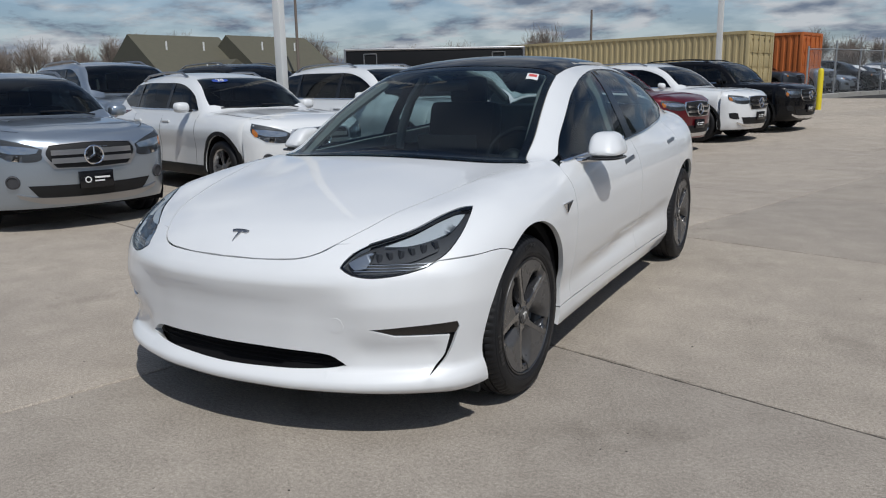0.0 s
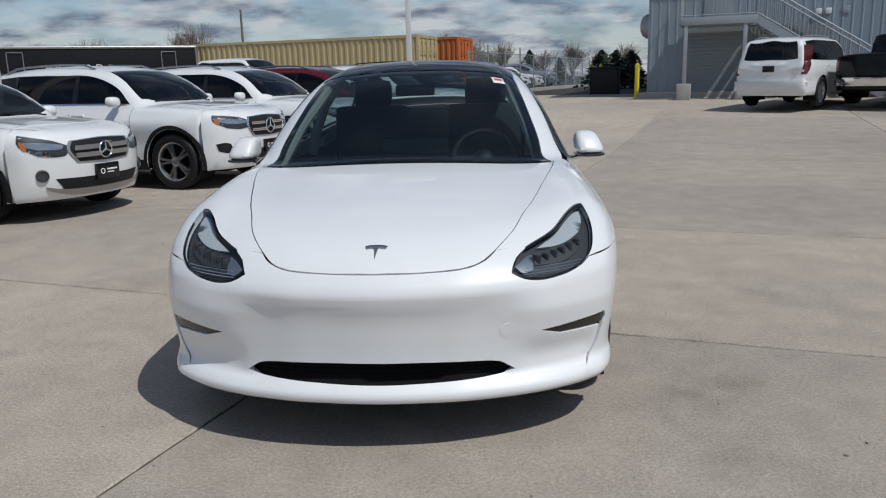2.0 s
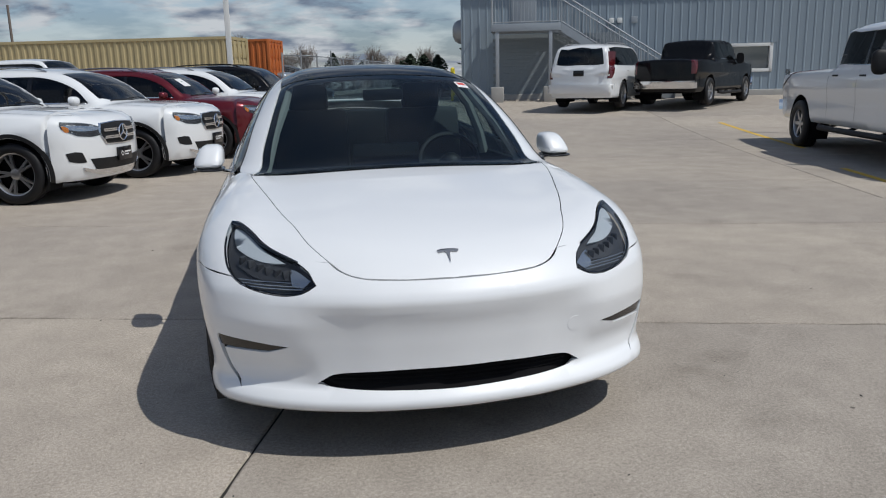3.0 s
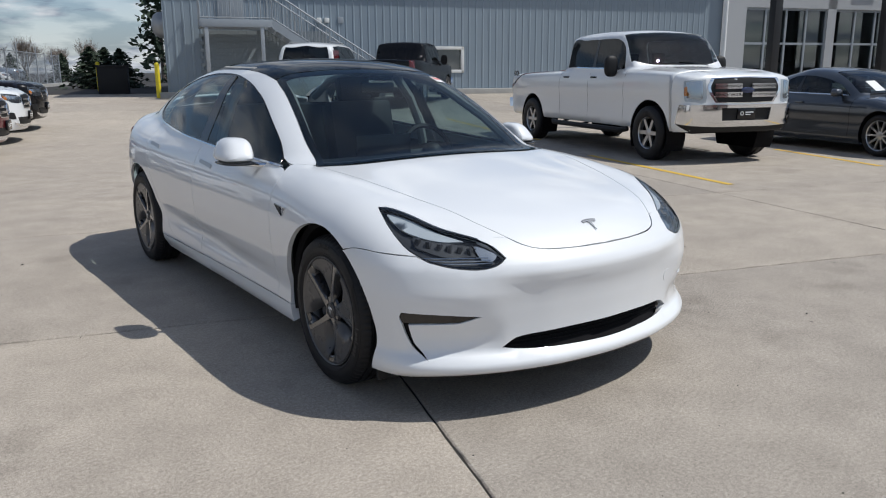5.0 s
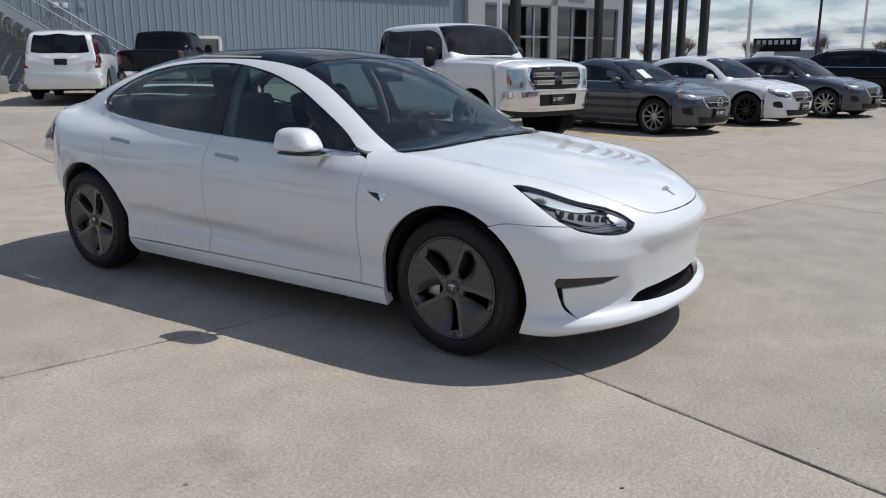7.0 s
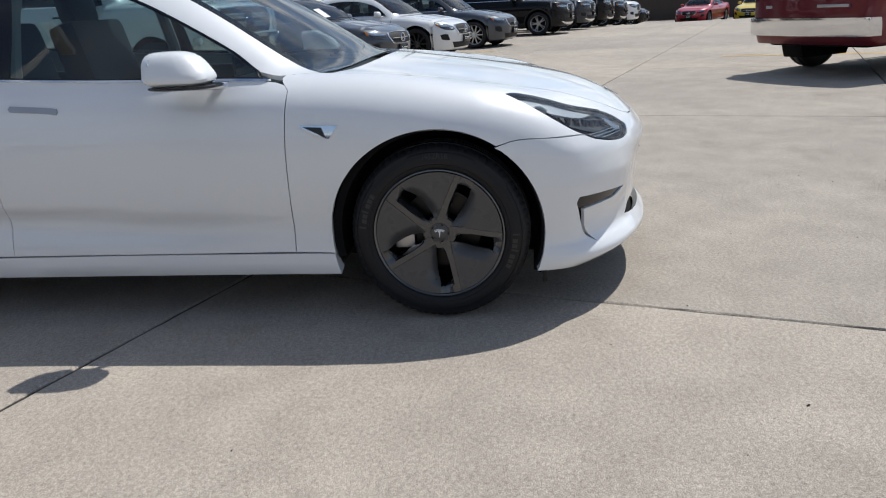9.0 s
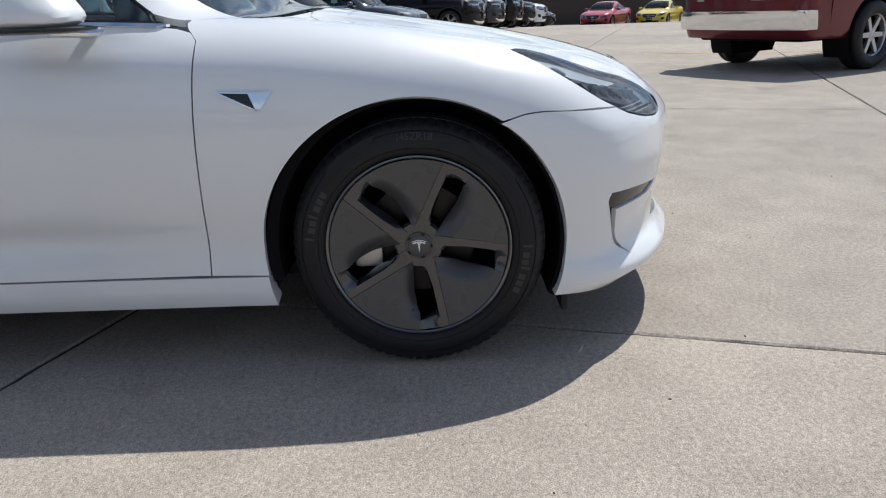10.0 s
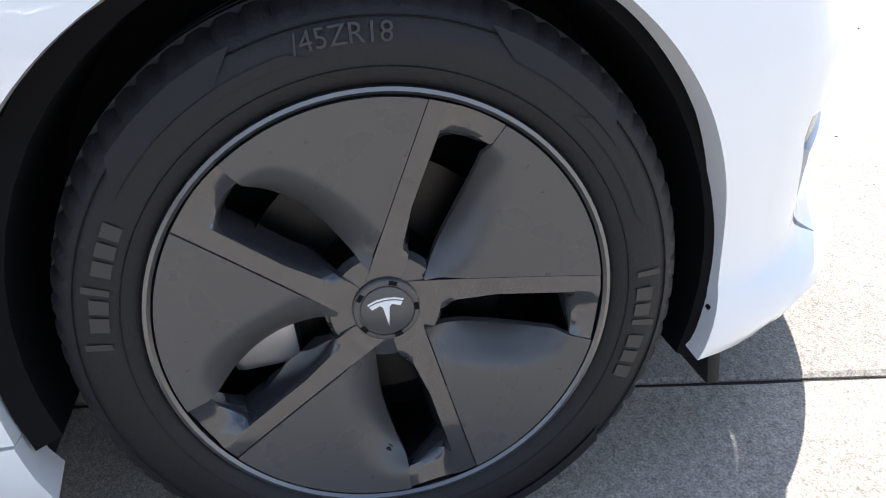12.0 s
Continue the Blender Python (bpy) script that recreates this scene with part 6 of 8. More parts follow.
            v.co = (s * (0.955 + (0.086 - 0.014 * (z + 1)) * x - 0.013 * (z + 1)), 0.858 + (0.138 - 0.026 * (z + 1)) * y + 0.016 * (x + 1) + 0.022 * (z + 1), 0.974 + 0.060 * z)
        part("mirror_shell", bm, PAINT_PEARL, mir, "white mirror housing")
        bm = bmesh.new()
        bmesh.ops.create_uvsphere(bm, u_segments=24, v_segments=12, radius=1)
        for v in bm.verts:
            x, y, z = v.co
            k = 3
            d = (abs(x) ** k + abs(y) ** k + abs(z) ** k) ** (1 / k)
            v.co = (s * (0.950 + 0.082 * x / d), 0.860 + 0.120 * y / d + 0.018 * x, 0.911 + 0.010 * z / d)
        part("mirror_underside", bm, GLOSS_BLACK, mir, "black mirror underside")
        bm = bmesh.new()
        add_tube(bm, [(s * 0.765, 0.70, 0.905), (s * 0.80, 0.735, 0.900), (s * 0.85, 0.79, 0.899), (s * 0.92, 0.85, 0.906)], 0.013, 10)
        part("mirror_arm", bm, CHROME, mir, "bright metal mirror arm")
        bm = bmesh.new()
        add_box(bm, (s * 0.945 - 0.060, 0.958, 0.930), (s * 0.945 + 0.060, 0.966, 1.010), 0.003)
        part("mirror_glass", bm, CHROME, mir)
    # sticker on the screen, under-body, wheel housings
    st = panel("screen_sticker", car, S, "y", [S.top((0.440, 1.050), (0.505, 1.055)), S.top((0.505, 1.055), (0.487, 1.123)), S.top((0.487, 1.123), (0.425, 1.118)), S.top((0.425, 1.118), (0.440, 1.050))], PLATE_WHITE, lift=0.001, flange=0, step=0.02, label="white inspection sticker with red print")
    panel("sticker_print", st, S, "y", [S.top((0.445, 1.080), (0.490, 1.083)), S.top((0.490, 1.083), (0.483, 1.110)), S.top((0.483, 1.110), (0.439, 1.107)), S.top((0.439, 1.107), (0.445, 1.080))], STICKER_RED, lift=0.002, flange=0, step=0.02)
    bm = bmesh.new()
    add_box(bm, (-0.80, 0.42, 0.155), (0.80, 2.46, 0.21), 0.02)
    add_box(bm, (-0.62, -0.60, 0.172), (0.62, 0.42, 0.22), 0.02)
    add_box(bm, (-0.62, 2.44, 0.170), (0.62, 3.60, 0.23), 0.02)
    part("underbody", bm, BLACK_PLASTIC, car)
    # unseen tray added to stop sun falling through the lower intake
    bm = bmesh.new()
    lip = S.nose(*[(x, 0.202) for x in np.linspace(-0.72, 0.72, 25)])
    add_prism(bm, [(p[0] * 0.985, p[1] + 0.016) for p in lip] + [(0.60, -0.40), (-0.60, -0.40)], 0.190, 0.200, "z")
    part("undertray", bm, BLACK_PLASTIC, car)
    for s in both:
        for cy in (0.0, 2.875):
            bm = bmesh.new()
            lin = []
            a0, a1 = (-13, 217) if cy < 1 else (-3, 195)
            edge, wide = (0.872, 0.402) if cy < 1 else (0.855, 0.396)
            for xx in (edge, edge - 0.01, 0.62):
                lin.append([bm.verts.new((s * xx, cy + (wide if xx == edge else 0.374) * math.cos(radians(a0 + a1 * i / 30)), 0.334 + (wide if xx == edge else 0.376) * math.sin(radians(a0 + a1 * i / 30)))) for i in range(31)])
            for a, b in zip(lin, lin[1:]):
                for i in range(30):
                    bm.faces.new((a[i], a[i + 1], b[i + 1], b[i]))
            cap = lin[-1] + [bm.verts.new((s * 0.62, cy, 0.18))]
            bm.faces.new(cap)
            part("wheel_housing", bm, SHADE_BLACK, car)
        bm = bmesh.new()
        add_box(bm, (s * 0.82 - 0.06, -0.392, 0.135), (s * 0.82 + 0.045, -0.374, 0.25), 0.006)
        part("mud_flap", bm, BLACK_PLASTIC, car)
        aero_wheel(car, s, 0.0)
        aero_wheel(car, s, 2.875)
    # cabin
    bm = bmesh.new()
    add_box(bm, (-0.74, 0.50, 0.22), (0.74, 3.15, 0.30), 0.02)
    add_box(bm, (-0.80, 0.55, 0.25), (-0.76, 3.0, 0.88), 0.01)
    add_box(bm, (0.76, 0.55, 0.25), (0.80, 3.0, 0.88), 0.01)
    add_box(bm, (-0.70, 2.98, 0.25), (0.70, 3.05, 1.06), 0.02)
    add_box(bm, (-0.55, 3.0, 1.03), (0.55, 3.20, 1.07), 0.01)
    part("cabin_tub", bm, SEAT_DARK, car)
    bm = bmesh.new()
    add_box(bm, (-0.74, 0.46, 0.45), (0.74, 0.98, 0.885), 0.05)
    part("dashboard", bm, SEAT_DARK, car, "black soft dashboard")
    bm = bmesh.new()
    add_box(bm, (-0.72, 0.965, 0.80), (0.72, 0.99, 0.835), 0.006)
    part("dashboard_strip", bm, WOOD_TRIM, car, "pale wood dashboard strip")
    bm = bmesh.new()
    add_box(bm, (-0.185, 0.965, 0.78), (0.185, 0.98, 1.00), 0.006)
    add_box(bm, (-0.03, 0.94, 0.74), (0.03, 0.97, 0.84), 0.004)
    part("touch_screen", bm, GLOSS_BLACK, car, "black centre touch screen")
    bm = bmesh.new()
    bmesh.ops.create_uvsphere(bm, u_segments=16, v_segments=10, radius=0.07, matrix=Matrix.Translation((0.38, 1.02, 0.86)))
    wheel_m = Matrix.Translation((0.38, 1.06, 0.87)) @ Matrix.Rotation(radians(65), 4, "X")
    ring = []
    for i in range(36):
        a = 2 * math.pi * i / 36
        ring.append([bm.verts.new(wheel_m @ Vector(((0.172 + 0.016 * math.cos(b)) * math.cos(a), (0.172 + 0.016 * math.cos(b)) * math.sin(a), 0.016 * math.sin(b)))) for b in (0, 1.05, 2.1, 3.14, 4.19, 5.24)])
    for i in range(36):
        for j in range(6):
            bm.faces.new((ring[i][j], ring[(i + 1) % 36][j], ring[(i + 1) % 36][(j + 1) % 6], ring[i][(j + 1) % 6]))
    add_box(bm, (-0.16, -0.02, -0.01), (0.16, 0.02, 0.01), 0.004, wheel_m)
    part("steering_wheel", bm, SEAT_DARK, car)
    for sx in both:
        seat = under(new("front_seat"), car)
        for nm, lo, hi, m in (("cushion", (-0.25, -0.26, -0.08), (0.25, 0.26, 0.08), pose(sx * 0.38, 1.55, 0.50, 8)), ("backrest", (-0.25, -0.08, -0.02), (0.25, 0.08, 0.62), pose(sx * 0.38, 1.82, 0.55, -14)), ("headrest", (-0.13, -0.05, 0), (0.13, 0.05, 0.20), pose(sx * 0.38, 1.985, 1.13, -10))):
            bm = bmesh.new()
            add_box(bm, lo, hi, 0.05)
            part(nm, bm, SEAT_DARK, seat, m=m)
    bench = under(new("rear_seat"), car)
    for nm, lo, hi in (("cushion", (-0.66, 2.25, 0.42), (0.66, 2.78, 0.60)), ("backrest", (-0.66, 2.74, 0.55), (0.66, 2.92, 1.12))):
        bm = bmesh.new()
        add_box(bm, lo, hi, 0.05)
        part(nm, bm, SEAT_DARK, bench)
    for sx in both:
        bm = bmesh.new()
        add_tube(bm, [(sx * 0.66, 0.52, 0.90), (sx * 0.60, 0.80, 1.09), (sx * 0.545, 1.02, 1.21), (sx * 0.52, 1.20, 1.29), (sx * 0.50, 1.6, 1.36), (sx * 0.50, 2.1, 1.37), (sx * 0.51, 2.6, 1.29), (sx * 0.52, 2.9, 1.16)], 0.028, 8)
        part("pillar_trim", bm, TRIM_LIGHT, car, "pale cloth pillar trim")
        bm = bmesh.new()
        add_tube(bm, [(sx * 0.745, 1.66, 0.86), (sx * 0.715, 1.66, 1.0), (sx * 0.645, 1.67, 1.18), (sx * 0.54, 1.69, 1.33)], 0.032, 8)
        part("post_trim", bm, TRIM_LIGHT, car)
    bm = bmesh.new()
    add_box(bm, (-0.11, 1.02, 1.235), (0.11, 1.04, 1.295), 0.012)
    part("inner_mirror", bm, GLOSS_BLACK, car)
    return car


build_sedan()


# ---- parked cars: one builder for all bodies ----
def car_field(k):
    """The body's function from a few measures: y of nose, tail and glass, heights, half-width."""
    W, H, nose, tail, clear = k["w"], k["h"], k["nose"], k["tail"], k["clear"]
    hood, cowl, belt, deck = k["hood"], k["cowl"], k["belt"], k["deck"]
    yb, yt, re, rb = k["screen"]
    wb = k["wb"]
    top = curve((nose - 0.3, hood - 0.16), (nose + 0.12, hood), (yb * 0.5 + nose * 0.5, (hood + cowl) / 2 + 0.025), (yb, cowl), (yb + 0.6, belt + 0.02), (rb - 0.3, belt + 0.03), (rb + 0.05, deck), (tail + 0.3, deck - 0.06))
    if k.get("wagon"):
        roof = curve((nose - 1.5, -3), (yb - 0.25, cowl - 0.16), (yb, cowl), (yb * 0.45 + yt * 0.55, cowl + (H - cowl) * 0.60), (yt, H - 0.075), (yt + 0.5, H - 0.012), (yt + 0.9, H), (re - 0.6, H - 0.015), (re, H - 0.07), (re + 0.15, H - 0.13), (rb, deck + 0.02), (rb + 1.2, -3))
    else:
        roof = curve((nose - 1.5, -3), (yb - 0.25, cowl - 0.15), (yb, cowl), (yb * 0.45 + yt * 0.55, cowl + (H - cowl) * 0.60), (yt, H - 0.055), (yt + 0.4, H - 0.008), (yt + 0.6, H), (re, H - 0.06), ((re + rb) / 2, (H + deck) / 2 - 0.01), (rb, deck), (rb + 1.2, -3))
    q = k.get("square", 0.0)
    plan = curve((-0.3 * W, 0.02 * (1 - 0.6 * q)), (0, 0), (0.3 * W, 0.02 * (1 - 0.6 * q)), (0.6 * W, 0.10 * (1 - 0.6 * q)), (0.8 * W, 0.21 * (1 - 0.6 * q)), (0.93 * W, 0.38 * (1 - 0.5 * q)), (1.06 * W, 0.75 * (1 - 0.4 * q)))
    prof = curve((0.1, 0.16), (clear + 0.03, 0.07), (clear + 0.2, 0.012), (clear + 0.35, 0.0), ((clear + hood) / 2 + 0.1, 0.0), (hood - 0.12, 0.02), (hood + 0.05, 0.09), (hood + 0.4, 0.4))
    inset = curve((0.1, 0.10), (clear, 0.05), (clear + 0.12, 0.022), ((clear + belt) / 2 - 0.05, 0.022), ((clear + belt) / 2 + 0.12, 0.0), (belt - 0.175, 0.005), (belt - 0.145, 0.019), (belt, 0.055), (belt + 0.12, 0.14), (belt + 0.6, 0.6))
    tumble = k.get("tumble", 0.36)
    tail_prof = curve((0.1, 0.22), (clear + 0.08, 0.05), (clear + 0.3, 0.0), (deck - 0.25, 0.015), (deck, 0.03), (H, 0.20))

    def field(x, y, z):
        side = x - (W - inset(z) - 0.05 * np.clip((0.1 - y) / 0.9, 0, 1) ** 2 - 0.07 * np.clip((y - wb) / 1.0, 0, 1) ** 2)
        ridge = 0.016 * np.exp(-((x - 0.60 * W) / 0.09) ** 2) * np.clip((yb - y) / 0.3, 0, 1)
        ftop = (z - (top(y) - 0.06 * x * x + ridge)) * 0.95
        front = (nose + plan(x) + prof(z) - y) * 0.88
        back = y - (tail - plan(x) * 0.75 - tail_prof(z))
        e = 1 - 0.55 * q
        body = smax(smax(smax(side, front, 0.10 * e), ftop, 0.12 * e), back, 0.12 * e)
        body = smax(body, clear - z, 0.03)
        wide = (x - (W * 0.90 - tumble * np.maximum(z - belt, -0.08) - 0.05 * np.clip((yb + 0.5 - y) / 0.5, 0, 1) - 0.10 * np.clip((y - re + 0.5) / 1.2, 0, 1))) * 0.92
        house = smax(wide, (z - (roof(y) - 0.09 * x * x)) * (0.90 if k.get("wagon") else 0.86), 0.15 * (1 - 0.6 * q))
        house = smax(house, belt - 0.22 - z, 0.05)
        if k.get("cab_end"):
            house = smax(house, y - k["cab_end"] + 0.10 * (z - belt), 0.08)
        return smin(body, house, 0.03)
    return field


def rows_at(S, y0, z0):
    """The outline of the section at y0, from the sill over the top to the other sill."""
    a0 = S.chart("y", S.side((y0, z0)))[0, 1]
    n = 40
    return S.place("y", [(y0, a0 + (0.8 * math.pi - 2 * a0) * i / n) for i in range(n + 1)])


WHEELS = {}


def simple_wheel(style, R, width, rim_r):
    key = (style, R, width, rim_r)
    if key in WHEELS:
        return WHEELS[key]
    bm = bmesh.new()
    h = width / 2
    add_lathe(bm, [(rim_r * 0.97, h * 0.80), (rim_r + 0.012, h * 0.98), ((rim_r + R) / 2, h * 1.04), (R - 0.018, h * 0.93), (R - 0.004, h * 0.72), (R, h * 0.45), (R - 0.007, h * 0.42), (R - 0.007, h * 0.34), (R, h * 0.31), (R, -h * 0.31), (R - 0.007, -h * 0.34), (R - 0.007, -h * 0.42), (R, -h * 0.45), (R - 0.01, -h * 0.8), ((rim_r + R) / 2, -h), (rim_r, -h * 0.9)], "x", 48)
    me_t = bpy.data.meshes.new("tyre")
    bmesh.ops.recalc_face_normals(bm, faces=bm.faces)
    bm.to_mesh(me_t)
    bm.free()
    me_t.materials.append(RUBBER)
    me_t.shade_smooth()
    bm = bmesh.new()
    add_lathe(bm, [(rim_r * 0.90, h * 0.35), (rim_r * 0.95, h * 0.80), (rim_r * 1.0, h * 0.88), (rim_r * 1.01, h * 0.78), (rim_r * 0.99, h * 0.5)], "x", 48)
    spokes = {"five": 5, "ten": 10, "six": 6}[style]
    for s in range(spokes):
        a = 2 * math.pi * s / spokes
        for off in ((-0.16, 0.16) if style == "five" else (0.0,)):
            wd = {"five": 0.013, "ten": 0.012, "six": 0.026}[style]
            vs = []
            for r, xx, ww in ((rim_r * 0.16, h * 0.66, wd * 1.2), (rim_r * 0.94, h * 0.74, wd)):
                for dx in (0.0, -0.035):
                    for sd in (-1, 1):
                        t = a + off * (r / rim_r)
                        c, sn = math.cos(t), math.sin(t)
                        vs.append(bm.verts.new((xx + dx, r * c - sd * ww * sn, r * sn + sd * ww * c)))
            for q in ((0, 1, 5, 4), (2, 6, 7, 3), (0, 4, 6, 2), (1, 3, 7, 5)):
                bm.faces.new([vs[i] for i in q])
    add_lathe(bm, [(0.0005, h * 0.74), (rim_r * 0.12, h * 0.74), (rim_r * 0.26, h * 0.66), (rim_r * 0.28, h * 0.4)], "x", 24)
    me_r = bpy.data.meshes.new("rim")
    bmesh.ops.recalc_face_normals(bm, faces=bm.faces)
    bm.to_mesh(me_r)
    bm.free()
    me_r.materials.append(ALLOY)
    me_r.shade_smooth()
    me_r.set_sharp_from_angle(angle=radians(35))
    bm = bmesh.new()
    add_lathe(bm, [(0.0005, -h * 0.1), (rim_r * 0.92, -h * 0.1), (rim_r * 0.92, -h * 0.4), (0.0005, -h * 0.4)], "x", 24)
    me_b = bpy.data.meshes.new("brake_drum")
    bmesh.ops.recalc_face_normals(bm, faces=bm.faces)
    bm.to_mesh(me_b)
    bm.free()
    me_b.materials.append(SHADE_BLACK)
    WHEELS[key] = (me_t, me_r, me_b)
    return WHEELS[key]


def star_bars(bm, r, t, m):
    """A plain ring with three arms."""
    rings = []
    for i in range(28):
        a = 2 * math.pi * i / 28
        rings.append([bm.verts.new(m @ Vector(((r + t * math.cos(b)) * math.cos(a), t * math.sin(b), (r + t * math.cos(b)) * math.sin(a)))) for b in (0, 1.57, 3.14, 4.71)])
    for i in range(28):
        for j in range(4):
            bm.faces.new((rings[i][j], rings[(i + 1) % 28][j], rings[(i + 1) % 28][(j + 1) % 4], rings[i][(j + 1) % 4]))
    for k in range(3):
        a = math.pi / 2 + 2 * math.pi * k / 3
        p, q = m @ Vector((0, 0, 0)), m @ Vector((r * math.cos(a), 0, r * math.sin(a)))
        add_cyl(bm, p, q, t * 1.5, t * 0.6, 6)


def build_car(k, name="car"):
    """A parked car with its parts, at the origin of its own front axle, nose to -y."""
    field = car_field(k)
    nose, tail, clear, hood, H, belt, W, wb = k["nose"], k["tail"], k["clear"], k["hood"], k["h"], k["belt"], k["w"], k["wb"]
    zc = (clear + belt) / 2
    yf, yr = nose + 0.42, tail - 0.42
    S = Shell(field, nose, zc, yf + 0.45)
    T = Shell(field, tail, zc, yr - 0.45, -1)
    yb, yt, re, rb = k["screen"]
    pt = PAINT_WHITE
    car = thing(name, "x", "car")
    st = 0.075
    z0 = clear + 0.015
    R = k["R"]
    ar = R + k.get("arch", 0.055)
    za = R

    def hole(cy):
        lo = z0 - 0.06
        a = math.degrees(math.asin(max(-0.95, (lo - za) / ar)))
        pts = arc(cy, za, ar, 180 - a, a, 20)
        pts = [(y, max(z, z0 - 0.004)) for y, z in pts]
        return pts
    # outline of the middle piece in the (y, angle) plane, running round both arches at its lower edge
    def flank_line():
        run = [(yf, z0)]
        for cy in (0.0, wb):
            run += [p for p in hole(cy)]
        run.append((yr, z0))
        return [p for i, p in enumerate(run) if i == 0 or p[0] > run[i - 1][0] - 1e-6 or True]
    low = S.side(*flank_line())
    lowc = S.chart("y", low)
    sill_out = [lowc[i:i + 2] for i in range(len(lowc) - 1)]
    end = rows_at(S, yr, z0)
    endc = S.chart("y", end)
    other = np.stack([lowc[::-1, 0], 0.8 * math.pi - lowc[::-1, 1]], 1)
    other_segs = [other[i:i + 2] for i in range(len(other) - 1)]
    front = S.chart("y", rows_at(S, yf, z0))[::-1]
    holes = []
    # windows on the flanks
    zt = H - 0.165 if not k.get("wagon") else H - 0.15
    g0, g1 = yb + 0.28, k.get("glass_end", re + 0.12)
    up = [(g0, belt + 0.035), (yb * 0.45 + yt * 0.55 + 0.10, belt + (zt - belt) * 0.60), (yt + 0.22, zt - 0.01), (yt + 0.8, zt + 0.012), (g1 - 0.5, zt - (0.0 if k.get("wagon") else 0.03)), (g1 - 0.12, zt - (0.06 if k.get("wagon") else 0.15))]
    up.append((g1, belt + k.get("kick", 0.12)))
    if k.get("cab_end"):
        up = [(g0, belt + 0.035), ((yb + yt) / 2 + 0.12, belt + (zt - belt) * 0.70), (yt + 0.12, zt - 0.01), (yt + 0.6, zt + 0.005), (g1 - 0.5, zt + 0.005), (g1 - 0.03, zt - 0.02), (g1, belt + k["kick"])]
    dn = [(g1, belt + k.get("kick", 0.12)), (g1 - 0.35, belt + 0.055), (g1 - 0.9, belt + 0.04), (g0, belt + 0.02)]
    gl = [S.side(*up), S.side(*dn), S.side((g0, belt + 0.02), (g0, belt + 0.035))]
    glc = [S.chart("y", g) for g in gl]
    holes.append(glc)
    holes.append([np.stack([g[:, 0], 0.8 * math.pi - g[:, 1]], 1) for g in glc])
    xs0, xs1 = [W * f for f in k.get("ws", (0.76, 0.60))]
    ws = [S.top((0, yb + 0.02), (xs0 * 0.6, yb + 0.05), (xs0, yb + 0.16)), S.top((xs0, yb + 0.16), ((xs0 + xs1) / 2, (yb + yt) / 2 + 0.10), (xs1, yt + 0.02)), S.top((xs1, yt + 0.02), (xs1 * 0.5, yt - 0.02), (0, yt - 0.03))]
    ws = ws + mirrored(ws)
    holes.append([S.chart("y", g) for g in ws])
    pieces = [cut(S, "y", sill_out + [endc] + other_segs + [front], holes, step=st, flange=0.02)]
    nf = rows_at(S, yf, z0)
    cn = S.chart("s", nf)
    bottom_n = S.nose(*[(x, z0) for x in np.linspace(-W * 0.86, W * 0.86, 15)])
    pieces.append(cut(S, "s", [cn, S.chart("s", np.vstack([nf[-1:], bottom_n, nf[:1]]))], step=st * 0.8, flange=0.02))
    tf = rows_at(T, yr, z0)
    bottom_t = T.nose(*[(x, z0) for x in np.linspace(-W * 0.86, W * 0.86, 15)])
    rw = []
    if k.get("wagon"):
        zz0, zz1 = k.get("rear_glass", (k["deck"] + 0.05, H - 0.27))
        rw = [T.nose((-W * 0.70, zz0), (0, zz0 - 0.02), (W * 0.70, zz0)), T.nose((W * 0.70, zz0), (W * 0.60, zz1)), T.nose((W * 0.60, zz1), (0, zz1 + 0.03), (-W * 0.60, zz1)), T.nose((-W * 0.60, zz1), (-W * 0.70, zz0))]
    pieces.append(cut(T, "s", [T.chart("s", tf), T.chart("s", np.vstack([tf[-1:], bottom_t, tf[:1]]))], [rw] if rw else [], step=st * 0.8, flange=0.02))
    body = under(new("body", shell_mesh("body", pieces, pt)), car)
    # glass
    for s in (1, -1):
        w = panel("side_window", car, S, "y", gl, GLASS_DARK if k.get("privacy", True) else GLASS_BG, side=s, lift=-0.004, flange=0, step=st * 1.5)
        for yy in k["posts"]:
            panel("window_post", w, S, "y", [S.side((yy - 0.05, belt + 0.04), (yy - 0.03, zt)), S.side((yy - 0.03, zt), (yy + 0.03, zt)), S.side((yy + 0.03, zt), (yy + 0.05, belt + 0.04)), S.side((yy + 0.05, belt + 0.04), (yy - 0.05, belt + 0.04))], GLOSS_BLACK, side=s, lift=-0.001, flange=0.004, step=0.08)
        panel("belt_strip", car, S, "y", [S.side((g0, belt + 0.028), (g1 - 0.9, belt + 0.048), (g1 - 0.35, belt + 0.063)), S.side((g1 - 0.35, belt + 0.045), (g1 - 0.9, belt + 0.030), (g0, belt + 0.010))], CHROME, side=s, lift=0.006, flange=0.008, step=0.06)
    panel("windscreen", car, S, "y", ws, GLASS_BG, lift=-0.004, flange=0, step=st * 1.3)
    for s in (1, -1):
        line = [(xs0 * 1.06, yb + 0.06), (W * 0.80, yb * 0.5 + nose * 0.5), (W * 0.70, nose + 0.36), (W * 0.60, nose + 0.24)]
        panel("hood_gap", car, S, "y", [S.top(*line), S.top(*[(x - 0.007, y) for x, y in line[::-1]])], SHADE_BLACK, side=s, lift=0.0012, flange=0, step=0.06)
    for sx in (-0.30, 0.28):
        bm = bmesh.new()
        p0, p1 = S.top((sx - 0.28, yb + 0.06), (sx + 0.26, yb + 0.03))
